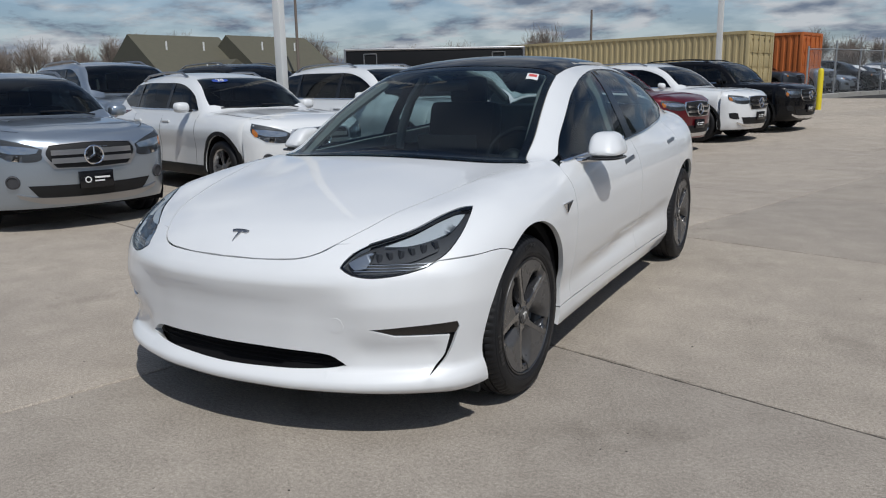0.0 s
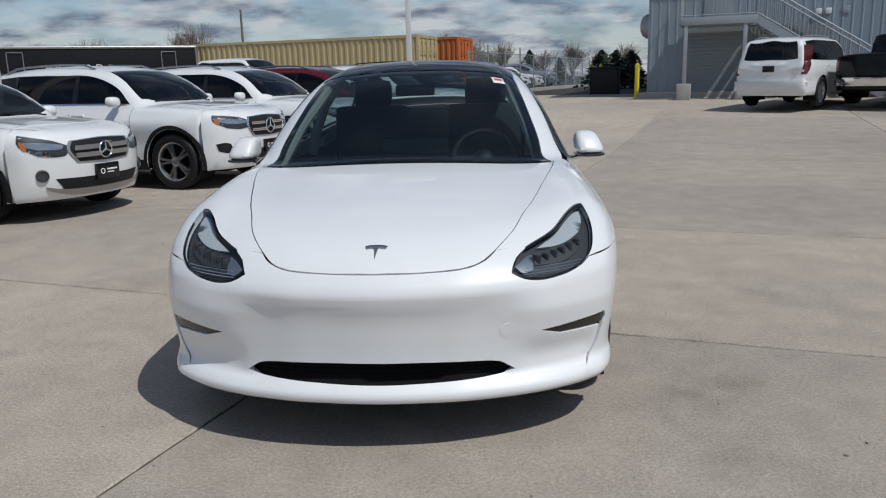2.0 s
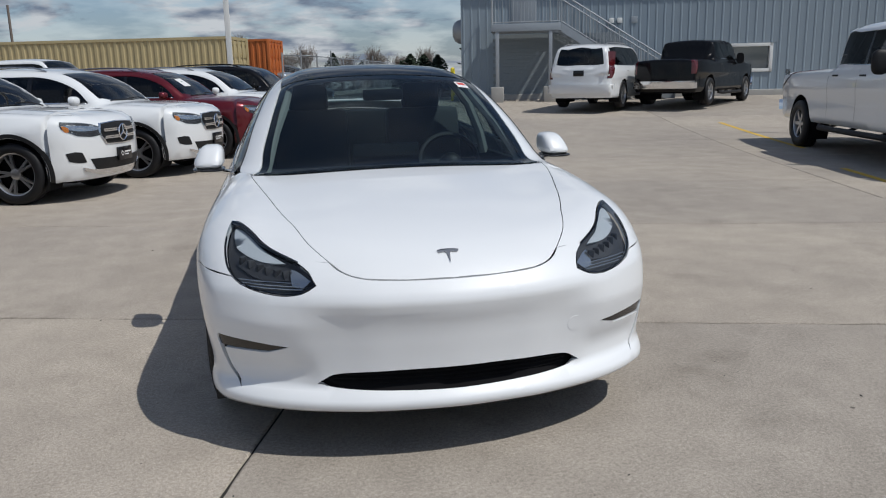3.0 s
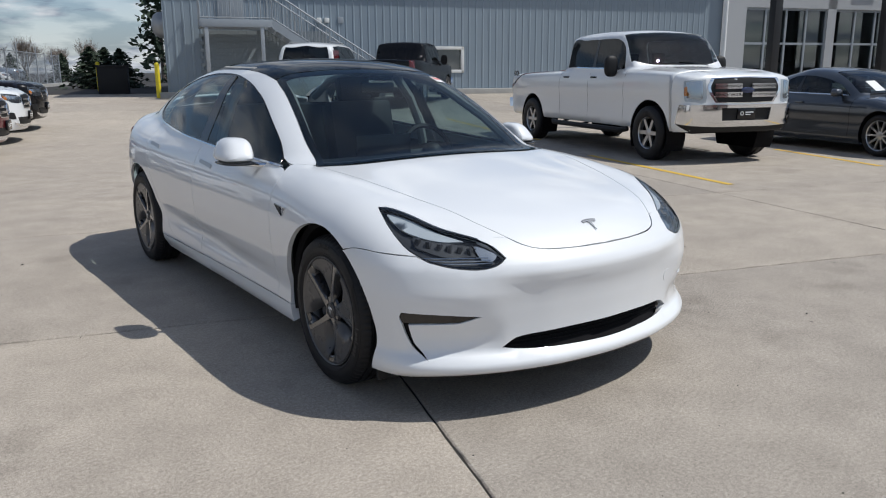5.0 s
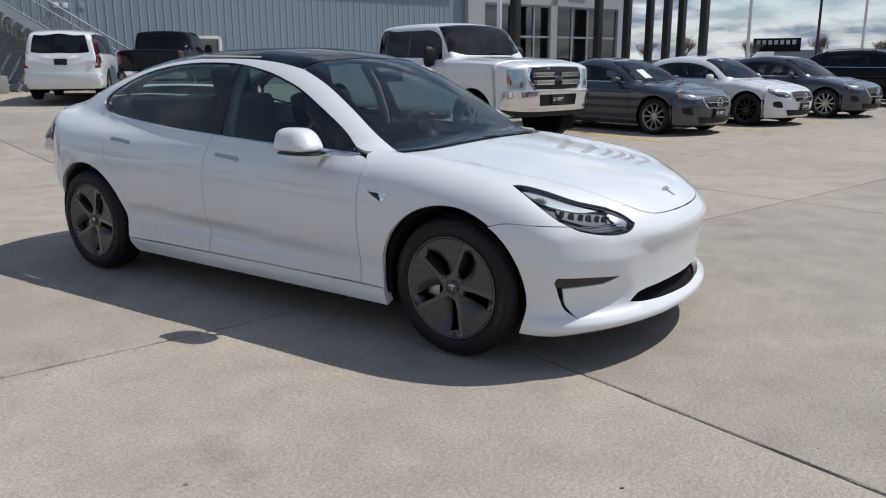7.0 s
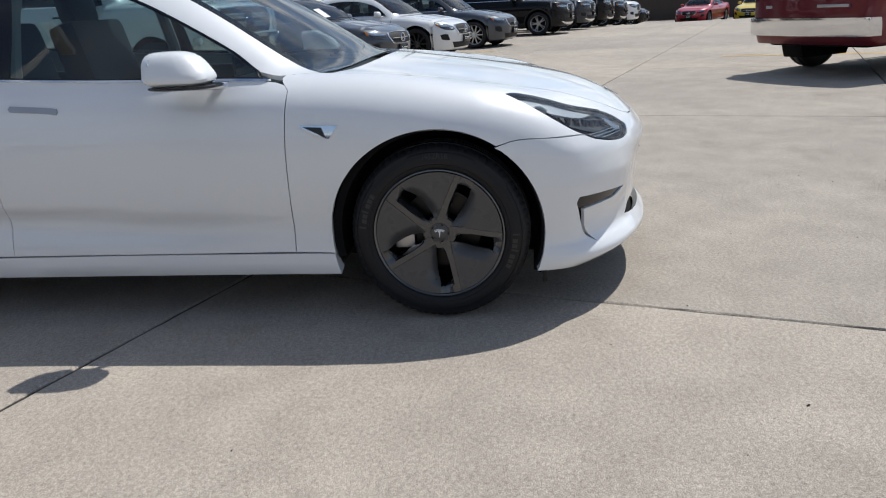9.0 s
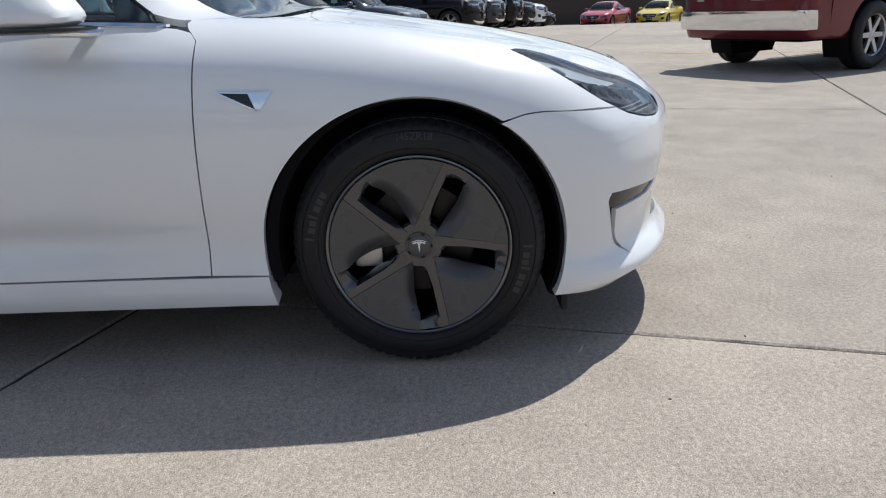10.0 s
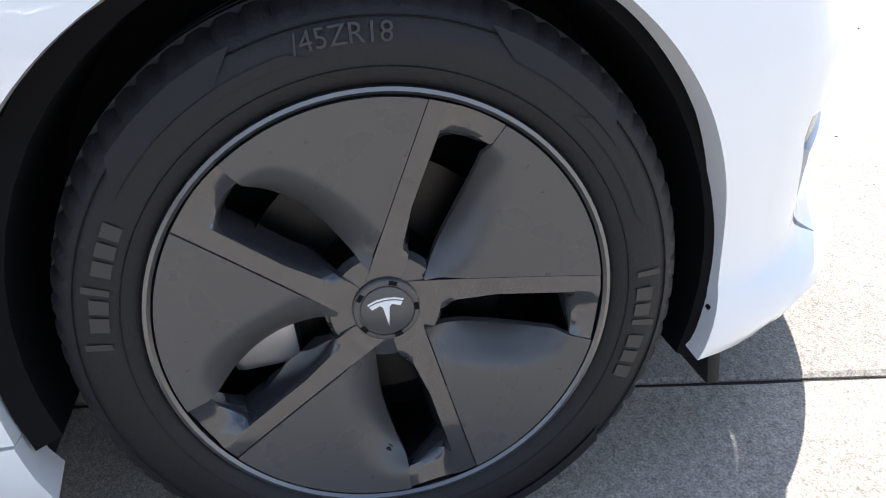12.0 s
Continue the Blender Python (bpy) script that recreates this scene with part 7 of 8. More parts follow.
        add_tube(bm, [(p0[0], p0[1], p0[2] + 0.012), ((p0[0] + p1[0]) / 2, (p0[1] + p1[1]) / 2, max(p0[2], p1[2]) + 0.014), (p1[0], p1[1], p1[2] + 0.012)], 0.008, 5)
        part("wiper", bm, BLACK_PLASTIC, car)
    if rw:
        panel("rear_window", car, T, "s", rw, GLASS_DARK, lift=-0.004, flange=0, step=st)
    elif not k.get("cab_end"):
        hh = [S.top((0, re + 0.06), (W * 0.5, re + 0.08)), S.top((W * 0.5, re + 0.08), (W * 0.58, rb - 0.05)), S.top((W * 0.58, rb - 0.05), (0, rb - 0.02))]
        panel("rear_window", car, S, "y", hh + mirrored(hh), GLASS_DARK, lift=0.004, flange=0.006, step=st)
    # shut lines, handles, mirrors
    for s in (1, -1):
        for yy, lean in k["doors"]:
            panel("door_gap", car, S, "y", [S.side((yy, belt), (yy + lean * 0.3, zc), (yy + lean, clear + 0.10)), S.side((yy + lean + 0.007, clear + 0.10), (yy + lean * 0.3 + 0.007, zc), (yy + 0.007, belt))], SHADE_BLACK, side=s, lift=0.0012, flange=0, step=0.06)
        for yy in k["handles"]:
            bm = bmesh.new()
            p = S.side((yy, belt - 0.115))[0]
            add_box(bm, (-0.018, -0.10, -0.014), (0.022, 0.10, 0.014), 0.009, Matrix.Translation((s * p[0], p[1], p[2])))
            part("door_handle", bm, BLACK_PLASTIC if k.get("black_handles") else pt, car)
        p = S.side((yb + 0.42, belt + 0.02))[0]
        bm = bmesh.new()
        bmesh.ops.create_uvsphere(bm, u_segments=16, v_segments=10, radius=1)
        mh = k.get("mirror", (0.098, 0.085, 0.066))
        for v in bm.verts:
            x, y, z = v.co
            d = (abs(x) ** 3 + abs(y) ** 3 + abs(z) ** 3) ** (1 / 3)
            y = y / d
            v.co = (s * (p[0] + 0.045 + mh[0] * (1 + x / d)), p[1] + mh[1] * (y if y < 0.2 else 0.2), p[2] + 0.045 + mh[2] * z / d)
        part("wing_mirror", bm, BLACK_PLASTIC if k.get("black_mirrors") else pt, car)
        bm = bmesh.new()
        add_tube(bm, [(s * (p[0] - 0.03), p[1], p[2] + 0.0), (s * (p[0] + 0.10), p[1], p[2] + 0.01)], 0.018, 6)
        part("mirror_arm", bm, BLACK_PLASTIC, car)
    # cladding round arches and along the sill
    if k.get("clad"):
        for s in (1, -1):
            for cy in (0.0, wb):
                o, i_ = arc(cy, za, ar + 0.05, 195, -15, 20), arc(cy, za, ar + 0.002, -15, 195, 20)
                o, i_ = [(y, max(z, z0)) for y, z in o], [(y, max(z, z0)) for y, z in i_]
                panel("arch_trim", car, S, "y", [S.side(*o), S.side(o[-1], i_[0]), S.side(*i_), S.side(i_[-1], o[0])], BLACK_PLASTIC, side=s, lift=0.006, flange=0.02, step=0.06)
            panel("sill_trim", car, S, "y", [S.side((ar + 0.03, z0 + 0.13), (wb - ar - 0.03, z0 + 0.13)), S.side((wb - ar - 0.03, z0 + 0.13), (wb - ar - 0.03, z0)), S.side((wb - ar - 0.03, z0), (ar + 0.03, z0)), S.side((ar + 0.03, z0), (ar + 0.03, z0 + 0.13))], BLACK_PLASTIC, side=s, lift=0.008, flange=0.02, step=0.08)
    # front: grille, lamps, intakes, plate
    gw, gz0, gz1 = k["grille"]
    gm = k.get("grille_metal", CHROME)
    go = [S.nose((-gw * 0.90, gz1), (0, gz1 + 0.015), (gw * 0.90, gz1)), S.nose((gw * 0.90, gz1), (gw, (gz0 + gz1) / 2 + 0.02), (gw * 0.80, gz0)), S.nose((gw * 0.80, gz0), (0, gz0 - 0.01), (-gw * 0.80, gz0)), S.nose((-gw * 0.80, gz0), (-gw, (gz0 + gz1) / 2 + 0.02), (-gw * 0.90, gz1))]
    cg = np.array([0, 0, (gz0 + gz1) / 2])

    def scaled(f):
        return [S.nose(*[(p[0] * f, cg[2] + (p[2] - cg[2]) * f) for p in seg]) for seg in go]
    gr = panel("grille", car, S, "f", go, BLACK_PLASTIC, lift=0.004, flange=0.02, step=0.06)
    panel("grille_rim", gr, S, "f", scaled(1.03), gm, holes=[scaled(0.955)], lift=0.010, flange=0.02, step=0.06)
    nb = k.get("bars", 2)
    for b in range(nb):
        z = gz0 + (gz1 - gz0) * (b + 0.9) / (nb + 0.8)
        for s in (1, -1):
            bm = bmesh.new()
            pts = S.nose(*[(s * gw * f, z) for f in np.linspace(0.14 if nb < 4 else 0.0, 0.86, 8)])
            hb = k.get("bar", 0.018)
            for off in ((0.010, -0.010) if nb == 2 else (0.0,)):
                for j in range(7):
                    p, q = pts[j], pts[j + 1]
                    add_box(bm, (-0.5, -0.008, -hb * 0.32), (0.5, 0.010, hb * 0.32), 0, Matrix.Translation(((p[0] + q[0]) / 2, (p[1] + q[1]) / 2 - 0.016, z + off)) @ Matrix.Rotation(math.atan2(q[1] - p[1], q[0] - p[0]), 4, "Z") @ Matrix.Diagonal((np.linalg.norm(q - p) * 1.02, 1, 1, 1)))
            part("grille_bar", bm, gm, gr, smooth=False)
    p = S.nose((0, (gz0 + gz1) / 2))[0]
    bm = bmesh.new()
    if k.get("oval"):
        add_lathe(bm, [(0.0005, -0.012), (0.085, -0.010), (0.10, 0.0), (0.10, 0.02)], "y", 32)
        for v in bm.verts:
            v.co = (v.co.x * 1.15, p[1] - 0.03 + v.co.y, p[2] + v.co.z * 0.46)
        part("emblem", bm, EMBLEM_BLUE, gr, "dark blue oval emblem as a plain shape")
    else:
        star_bars(bm, (gz1 - gz0) * 0.40, 0.009, Matrix.Translation((0, p[1] - 0.028, p[2])))
        part("emblem", bm, CHROME, gr, "round chrome emblem as a plain shape")
    allp = [p for seg in k["lamp"] for p in seg]
    xo, zo, gs = max(p[0] for p in allp), sum(p[1] for p in allp) / len(allp), k.get("lamp_scale", (1.22, 1.25))
    lamp = [S.nose(*[(xo + (x - xo) * gs[0], zo + (z - zo) * gs[1]) for x, z in q]) for q in k["lamp"]]
    for s in (1, -1):
        hl = under(new("headlamp"), car)
        cm = np.mean(np.vstack(lamp), 0)
        panel("housing", hl, S, "f", lamp, k.get("lamp_mat", LAMP_BODY), side=s, lift=0.001, flange=0.01, step=0.05)
        li = k.get("lamp_inner", (0.84, 0.40))
        inner = [cm + (q - cm) * np.array([li[0], 0.8, li[1]]) + np.array([0, 0, 0.012]) for q in lamp]
        panel("reflector", hl, S, "f", inner, LAMP_SILVER, side=s, lift=0.004, flange=0.005, step=0.05)
        if k.get("marker", True):
            cm2 = cm + (lamp[1][1] - cm) * 0.80
            panel("side_marker", hl, S, "f", [cm2 + (q - cm) * np.array([0.15, 0.15, 0.42]) for q in lamp], AMBER_LENS, side=s, lift=0.005, flange=0.004, step=0.04, label="amber side marker")
        panel("lens", hl, S, "f", lamp, GLASS_LAMP, side=s, lift=0.010, flange=0.012, step=0.05)
        if k.get("fog") == "round":
            pf = S.nose((W * 0.74, clear + 0.27))[0]
            bm = bmesh.new()
            add_lathe(bm, [(0.0005, -0.010), (0.045, -0.010), (0.048, -0.02), (0.060, -0.016), (0.064, 0.02)], "y", 24)
            part("fog_lamp", bm, LAMP_BODY, car, m=Matrix.Translation((s * pf[0], pf[1], pf[2])) @ Matrix.Rotation(s * 0.5, 4, "Z"))
        elif k.get("fog") == "vent":
            pv = [S.nose((W * 0.66, clear + 0.225), (W * 0.76, clear + 0.225), (W * 0.84, clear + 0.25)), S.nose((W * 0.84, clear + 0.25), (W * 0.86, clear + 0.34)), S.nose((W * 0.86, clear + 0.34), (W * 0.78, clear + 0.355), (W * 0.71, clear + 0.34)), S.nose((W * 0.71, clear + 0.34), (W * 0.66, clear + 0.225))]
            panel("side_vent", car, S, "f", pv, BLACK_PLASTIC, side=s, lift=0.004, flange=0.01, step=0.05)
    iz0, iz1, iw = k["intake"]
    pn = [S.nose((-iw, iz1), (0, iz1 - 0.01), (iw, iz1)), S.nose((iw, iz1), (iw * 0.84, iz0)), S.nose((iw * 0.84, iz0), (0, iz0), (-iw * 0.84, iz0)), S.nose((-iw * 0.84, iz0), (-iw, iz1))]
    panel("lower_intake", car, S, "f", pn, BLACK_PLASTIC, lift=0.005, flange=0.01, step=0.06)
    if k.get("skid"):
        sk = [S.nose((-iw * 1.15, iz0 + 0.05), (-iw * 0.80, iz0 + 0.01), (0, iz0 + 0.0), (iw * 0.80, iz0 + 0.01), (iw * 1.15, iz0 + 0.05)), S.nose((iw * 1.15, iz0 + 0.05), (iw * 1.1, iz0 + 0.01)), S.nose((iw * 1.1, iz0 + 0.01), (iw * 0.7, iz0 - 0.055), (0, iz0 - 0.065), (-iw * 0.7, iz0 - 0.055), (-iw * 1.1, iz0 + 0.01)), S.nose((-iw * 1.1, iz0 + 0.01), (-iw * 1.15, iz0 + 0.05))]
        panel("skid_plate", car, S, "f", sk, k["skid"], lift=0.012, flange=0.02, step=0.06)
    if k.get("bumper_bar"):
        bz0, bz1 = k["bumper_bar"]
        sk = [S.nose((-W * 0.93, bz1), (0, bz1), (W * 0.93, bz1)), S.nose((W * 0.93, bz1), (W * 0.94, bz0)), S.nose((W * 0.94, bz0), (W * 0.5, bz0 - 0.03), (0, bz0 - 0.03), (-W * 0.5, bz0 - 0.03), (-W * 0.94, bz0)), S.nose((-W * 0.94, bz0), (-W * 0.93, bz1))]
        ih = [S.nose((-W * 0.42, bz1 - 0.05), (W * 0.42, bz1 - 0.05)), S.nose((W * 0.42, bz1 - 0.05), (W * 0.40, bz0 + 0.05)), S.nose((W * 0.40, bz0 + 0.05), (-W * 0.40, bz0 + 0.05)), S.nose((-W * 0.40, bz0 + 0.05), (-W * 0.42, bz1 - 0.05))]
        panel("bumper_slot", car, S, "f", ih, BLACK_PLASTIC, lift=0.02, flange=0, step=0.06)
        panel("chrome_bumper", car, S, "f", sk, CHROME, holes=[ih], lift=0.05, flange=0.06, step=0.05, label="bright chrome front bumper")
    if k.get("plate"):
        p = S.nose((0, k["plate"]))[0]
        bm = bmesh.new()
        add_box(bm, (-0.155, -0.035, -0.08), (0.155, 0.0, 0.08), 0.006, Matrix.Translation((0, p[1], p[2])))
        pl = part("plate", bm, GLOSS_BLACK, car, "black dealer plate with plain bars")
        bm = bmesh.new()
        add_box(bm, (-0.02, -0.039, 0.008), (0.12, -0.034, 0.024), 0, Matrix.Translation((0, p[1], p[2])))
        add_box(bm, (-0.02, -0.039, -0.022), (0.07, -0.034, -0.010), 0, Matrix.Translation((0, p[1], p[2])))
        add_lathe(bm, [(0.020, -0.038), (0.030, -0.038), (0.030, -0.034)], "y", 16)
        for v in bm.verts:
            if abs(v.co.y + 0.036) < 0.003 and abs(v.co.x) < 0.031 and abs(v.co.z) < 0.031 and v.co.z > -0.031 and abs(v.co.y - p[1]) > 0.3:
                v.co = (v.co.x - 0.08, v.co.y + p[1], v.co.z + p[2])
        part("plate_bars", bm, PLATE_WHITE, pl)
    # tail: lamps, bumper, plate
    tz = k.get("tail_lamp", (k["deck"] - 0.16, k["deck"] - 0.02))
    for s in (1, -1):
        tl = [T.nose((W * 0.60, tz[0]), (W * 0.60, tz[1])), T.nose((W * 0.60, tz[1]), (W * 0.86, tz[1] + 0.01)), T.nose((W * 0.86, tz[1] + 0.01), (W * 0.88, tz[0])), T.nose((W * 0.88, tz[0]), (W * 0.60, tz[0]))]
        if k.get("tall_lamps"):
            tl = [T.nose((W * 0.80, tz[0]), (W * 0.76, tz[1])), T.nose((W * 0.76, tz[1]), (W * 0.86, tz[1])), T.nose((W * 0.86, tz[1]), (W * 0.91, tz[0])), T.nose((W * 0.91, tz[0]), (W * 0.80, tz[0]))]
        panel("tail_lamp", car, T, "f", tl, RED_LENS, side=s, lift=0.006, flange=0.01, step=0.05)
    if k.get("rear_bar"):
        rz0, rz1 = k["rear_bar"]
        tb = [T.nose((-W * 0.9, rz1), (0, rz1), (W * 0.9, rz1)), T.nose((W * 0.9, rz1), (W * 0.9, rz0)), T.nose((W * 0.9, rz0), (0, rz0), (-W * 0.9, rz0)), T.nose((-W * 0.9, rz0), (-W * 0.9, rz1))]
        panel("rear_bumper", car, T, "f", tb, k.get("rear_mat", BLACK_PLASTIC), lift=0.06, flange=0.08, step=0.07)
    if k.get("rear_plate"):
        p = T.nose((0, k["rear_plate"]))[0]
        bm = bmesh.new()
        add_box(bm, (-0.155, 0, -0.08), (0.155, 0.02, 0.08), 0.005, Matrix.Translation((0, p[1], p[2])))
        part("rear_plate", bm, GLOSS_BLACK, car)
    if k.get("rails"):
        for s in (1, -1):
            bm = bmesh.new()
            pts = S.top(*[(W * 0.60, y) for y in np.linspace(yt + 0.25, re - 0.1, 9)])
            add_tube(bm, [(s * p[0], p[1], p[2] + (0.045 if 0 < i < 8 else 0.0)) for i, p in enumerate(pts)], 0.016, 6)
            part("roof_rail", bm, SATIN_METAL if k["rails"] == 1 else BLACK_PLASTIC, car)
    # under-body, housings, cabin
    bm = bmesh.new()
    add_box(bm, (-W * 0.72, nose + 0.25, clear - 0.02), (W * 0.72, tail - 0.25, clear + 0.12), 0.03)
    part("underbody", bm, SHADE_BLACK, car)
    for s in (1, -1):
        for cy in (0.0, wb):
            bm = bmesh.new()
            lin = [[bm.verts.new((s * xx, cy + (ar - 0.004) * math.cos(radians(-30 + 240 * i / 20)), za + (ar - 0.004) * math.sin(radians(-30 + 240 * i / 20)))) for i in range(21)] for xx in (W - 0.03, W - 0.36)]
            for i in range(20):
                bm.faces.new((lin[0][i], lin[0][i + 1], lin[1][i + 1], lin[1][i]))
            bm.faces.new(lin[1])
            part("wheel_housing", bm, SHADE_BLACK, car)
    bm = bmesh.new()
    ce = k.get("cab_end", rb - 0.25)
    add_box(bm, (-W * 0.80, yb + 0.05, clear + 0.12), (W * 0.80, yb + 0.55, belt - 0.02), 0.06)
    add_box(bm, (-W * 0.80, yb + 0.5, clear + 0.12), (W * 0.80, ce - 0.1, clear + 0.35), 0.03)
    for s in (1, -1):
        for yy in ((yb + 1.15, yb + 2.0) if ce - yb > 2.1 else (yb + 1.15,)):
            add_box(bm, (s * 0.38 - 0.24, yy, clear + 0.3), (s * 0.38 + 0.24, yy + 0.16, belt + 0.12), 0.05)
            add_box(bm, (s * 0.38 - 0.12, yy + 0.04, belt + 0.12), (s * 0.38 + 0.12, yy + 0.12, belt + 0.30), 0.03)
    part("cabin", bm, SEAT_DARK, car)
    if k.get("steps"):
        for s in (1, -1):
            bm = bmesh.new()
            add_tube(bm, [(s * (W - 0.06), ar + 0.12, clear - 0.02), (s * (W + 0.02), ar + 0.25, clear - 0.05), (s * (W + 0.02), wb - ar - 0.55, clear - 0.05), (s * (W - 0.06), wb - ar - 0.40, clear - 0.02)], 0.045, 8)
            for yy in (ar + 0.5, (wb) / 2, wb - ar - 0.8):
                add_cyl(bm, (s * W, yy, clear - 0.05), (s * W * 0.7, yy, clear + 0.06), 0.025, None, 6)
            part("running_board", bm, BLACK_PLASTIC, car, "black tubular running board")
    if k.get("side_text"):
        for s in (1, -1):
            p = S.side((tail - 0.42, belt - 0.10))[0]
            me = text_mesh(k["side_text"], 0.15, BLACK_SHEET, "side_text")
            ob = under(new("side_text", me), car)
            ob.matrix_basis = Matrix.Translation((s * (p[0] + 0.012), p[1] - s * 0.16, p[2])) @ Matrix.Rotation(s * math.pi / 2, 4, "Z") @ Matrix.Rotation(math.pi / 2, 4, "X")
    t_me, r_me, b_me = simple_wheel(k.get("wheel", "five"), R, k.get("tyre", 0.235), k["rim"])
    for s in (1, -1):
        for cy in (0.0, wb):
            w = under(new("wheel"), car)
            w.location, w.scale = (s * (W - 0.135), cy, R), (s, 1, 1)
            for nm, me in (("tyre", t_me), ("rim", r_me), ("brake_drum", b_me)):
                under(new(nm, me), w)
    return car


def placed(src, x, y, heading, color, label, group="", wheel=None, category="car", name=None):
    """A copy of a car with its front axle's middle over (x, y), nose towards heading (degrees from +x), in another paint."""
    c = copy_thing(src, pose(x, y, rise(x, y), 0, 0, heading + 90))
    if name:
        c.name = name
    tagged(c, label, category, group)
    for o in c.children_recursive:
        if o.type == "MESH":
            for sl in o.material_slots:
                if sl.material == PAINT_WHITE and color != PAINT_WHITE:
                    sl.link = "OBJECT"
                    sl.material = color
                if wheel and sl.material == ALLOY:
                    sl.link = "OBJECT"
                    sl.material = wheel
    return c


SUV_C = dict(w=0.945, h=1.63, nose=-0.87, tail=3.82, clear=0.24, hood=0.99, cowl=1.10, belt=1.07, deck=1.10, wb=2.87, screen=(0.42, 1.18, 3.15, 3.72), wagon=True, R=0.362, rim=0.250, clad=True, rails=1,
             posts=(1.62, 2.72), doors=((0.62, 0.03), (1.66, 0.05), (2.62, -0.35)), handles=(1.50, 2.42), grille=(0.42, 0.66, 0.90), lamp=[[(0.46, 0.86), (0.60, 0.90), (0.80, 0.925)], [(0.80, 0.925), (0.815, 0.86), (0.72, 0.79)], [(0.72, 0.79), (0.58, 0.775), (0.46, 0.80), (0.46, 0.86)]],
             fog="vent", intake=(0.36, 0.50, 0.58), skid=CHROME, plate=0.52, bar=0.024, glass_end=3.42, rear_plate=0.75)
SUV_A = dict(SUV_C, w=0.90, h=1.51, nose=-0.88, tail=3.55, clear=0.21, hood=0.90, cowl=1.02, belt=0.995, deck=1.02, wb=2.70, screen=(0.40, 1.10, 2.80, 3.46), R=0.340, rim=0.235, grille=(0.42, 0.59, 0.80),
             lamp=[[(0.48, 0.76), (0.60, 0.81), (0.76, 0.855)], [(0.76, 0.855), (0.785, 0.77), (0.70, 0.69)], [(0.70, 0.69), (0.58, 0.675), (0.50, 0.69), (0.48, 0.76)]], fog="round", intake=(0.32, 0.44, 0.56), skid=SATIN_METAL, plate=0.47, bar=0.042, grille_metal=ALLOY, posts=(1.52, 2.50), doors=((0.60, 0.03), (1.56, 0.05), (2.44, -0.35)), handles=(1.42, 2.28), glass_end=3.12, kick=0.16, tumble=0.42)
SUV_B = dict(SUV_C, w=0.92, h=1.66, nose=-0.86, tail=3.78, hood=1.02, cowl=1.11, belt=1.08, wb=2.83, square=0.5, screen=(0.46, 1.08, 3.25, 3.72), rails=2, tumble=0.26, glass_end=3.45, grille=(0.43, 0.70, 0.93), lamp=[[(0.48, 0.90), (0.62, 0.93), (0.80, 0.935)], [(0.80, 0.935), (0.805, 0.84), (0.74, 0.78)], [(0.74, 0.78), (0.58, 0.78), (0.48, 0.81), (0.48, 0.90)]])
SUV_L = dict(SUV_C, w=1.0, h=1.82, nose=-0.92, tail=4.20, clear=0.27, hood=1.10, cowl=1.22, belt=1.19, deck=1.22, wb=3.13, square=0.4, screen=(0.46, 1.20, 3.60, 4.10), R=0.385, rim=0.265, tumble=0.28, glass_end=3.85, posts=(1.70, 2.80, 3.5), doors=((0.66, 0.03), (1.74, 0.05), (2.80, -0.3)), handles=(1.58, 2.6), grille=(0.46, 0.74, 1.02), lamp=[[(0.50, 0.96), (0.64, 1.0), (0.84, 1.02)], [(0.84, 1.02), (0.85, 0.93), (0.76, 0.86)], [(0.76, 0.86), (0.62, 0.85), (0.50, 0.88), (0.50, 0.96)]])
SUV_XL = dict(SUV_L, w=1.02, h=1.89, nose=-0.98, tail=4.20, clear=0.30, hood=1.16, cowl=1.24, belt=1.20, deck=1.18, wb=2.95, square=0.75, tumble=0.22, rails=1, clad=False, rear_glass=(1.27, 1.72), tall_lamps=True, tail_lamp=(0.86, 1.62), rear_plate=1.02, rear_bar=(0.46, 0.70), rear_mat=PAINT_WHITE, screen=(0.50, 1.18, 3.80, 4.12), R=0.395, rim=0.285, wheel="ten", handles=(1.62, 2.6), glass_end=3.95, skid=None)
SALOON = dict(w=0.905, h=1.44, nose=-0.80, tail=3.89, clear=0.16, hood=0.72, cowl=0.94, belt=0.915, deck=1.03, wb=2.84, screen=(0.45, 1.22, 2.45, 3.20), R=0.333, rim=0.240, posts=(1.62,), doors=((0.58, 0.03), (1.64, 0.04), (2.55, -0.40)), handles=(1.46, 2.36), grille=(0.40, 0.50, 0.685),
              lamp=[[(0.50, 0.655), (0.60, 0.695), (0.76, 0.745)], [(0.76, 0.745), (0.79, 0.69), (0.72, 0.62)], [(0.72, 0.62), (0.60, 0.60), (0.50, 0.61), (0.50, 0.655)]], fog="vent", intake=(0.22, 0.34, 0.52), skid=None, plate=0.40, bar=0.018, glass_end=2.80, kick=0.17, tumble=0.50, privacy=False, rear_plate=0.70, wheel="ten", bars=1)
COUPE = dict(SALOON, h=1.40, screen=(0.45, 1.25, 2.20, 3.25), posts=(1.90,), doors=((0.58, 0.03), (2.0, 0.03)), handles=(1.72,), glass_end=2.70, kick=0.14)
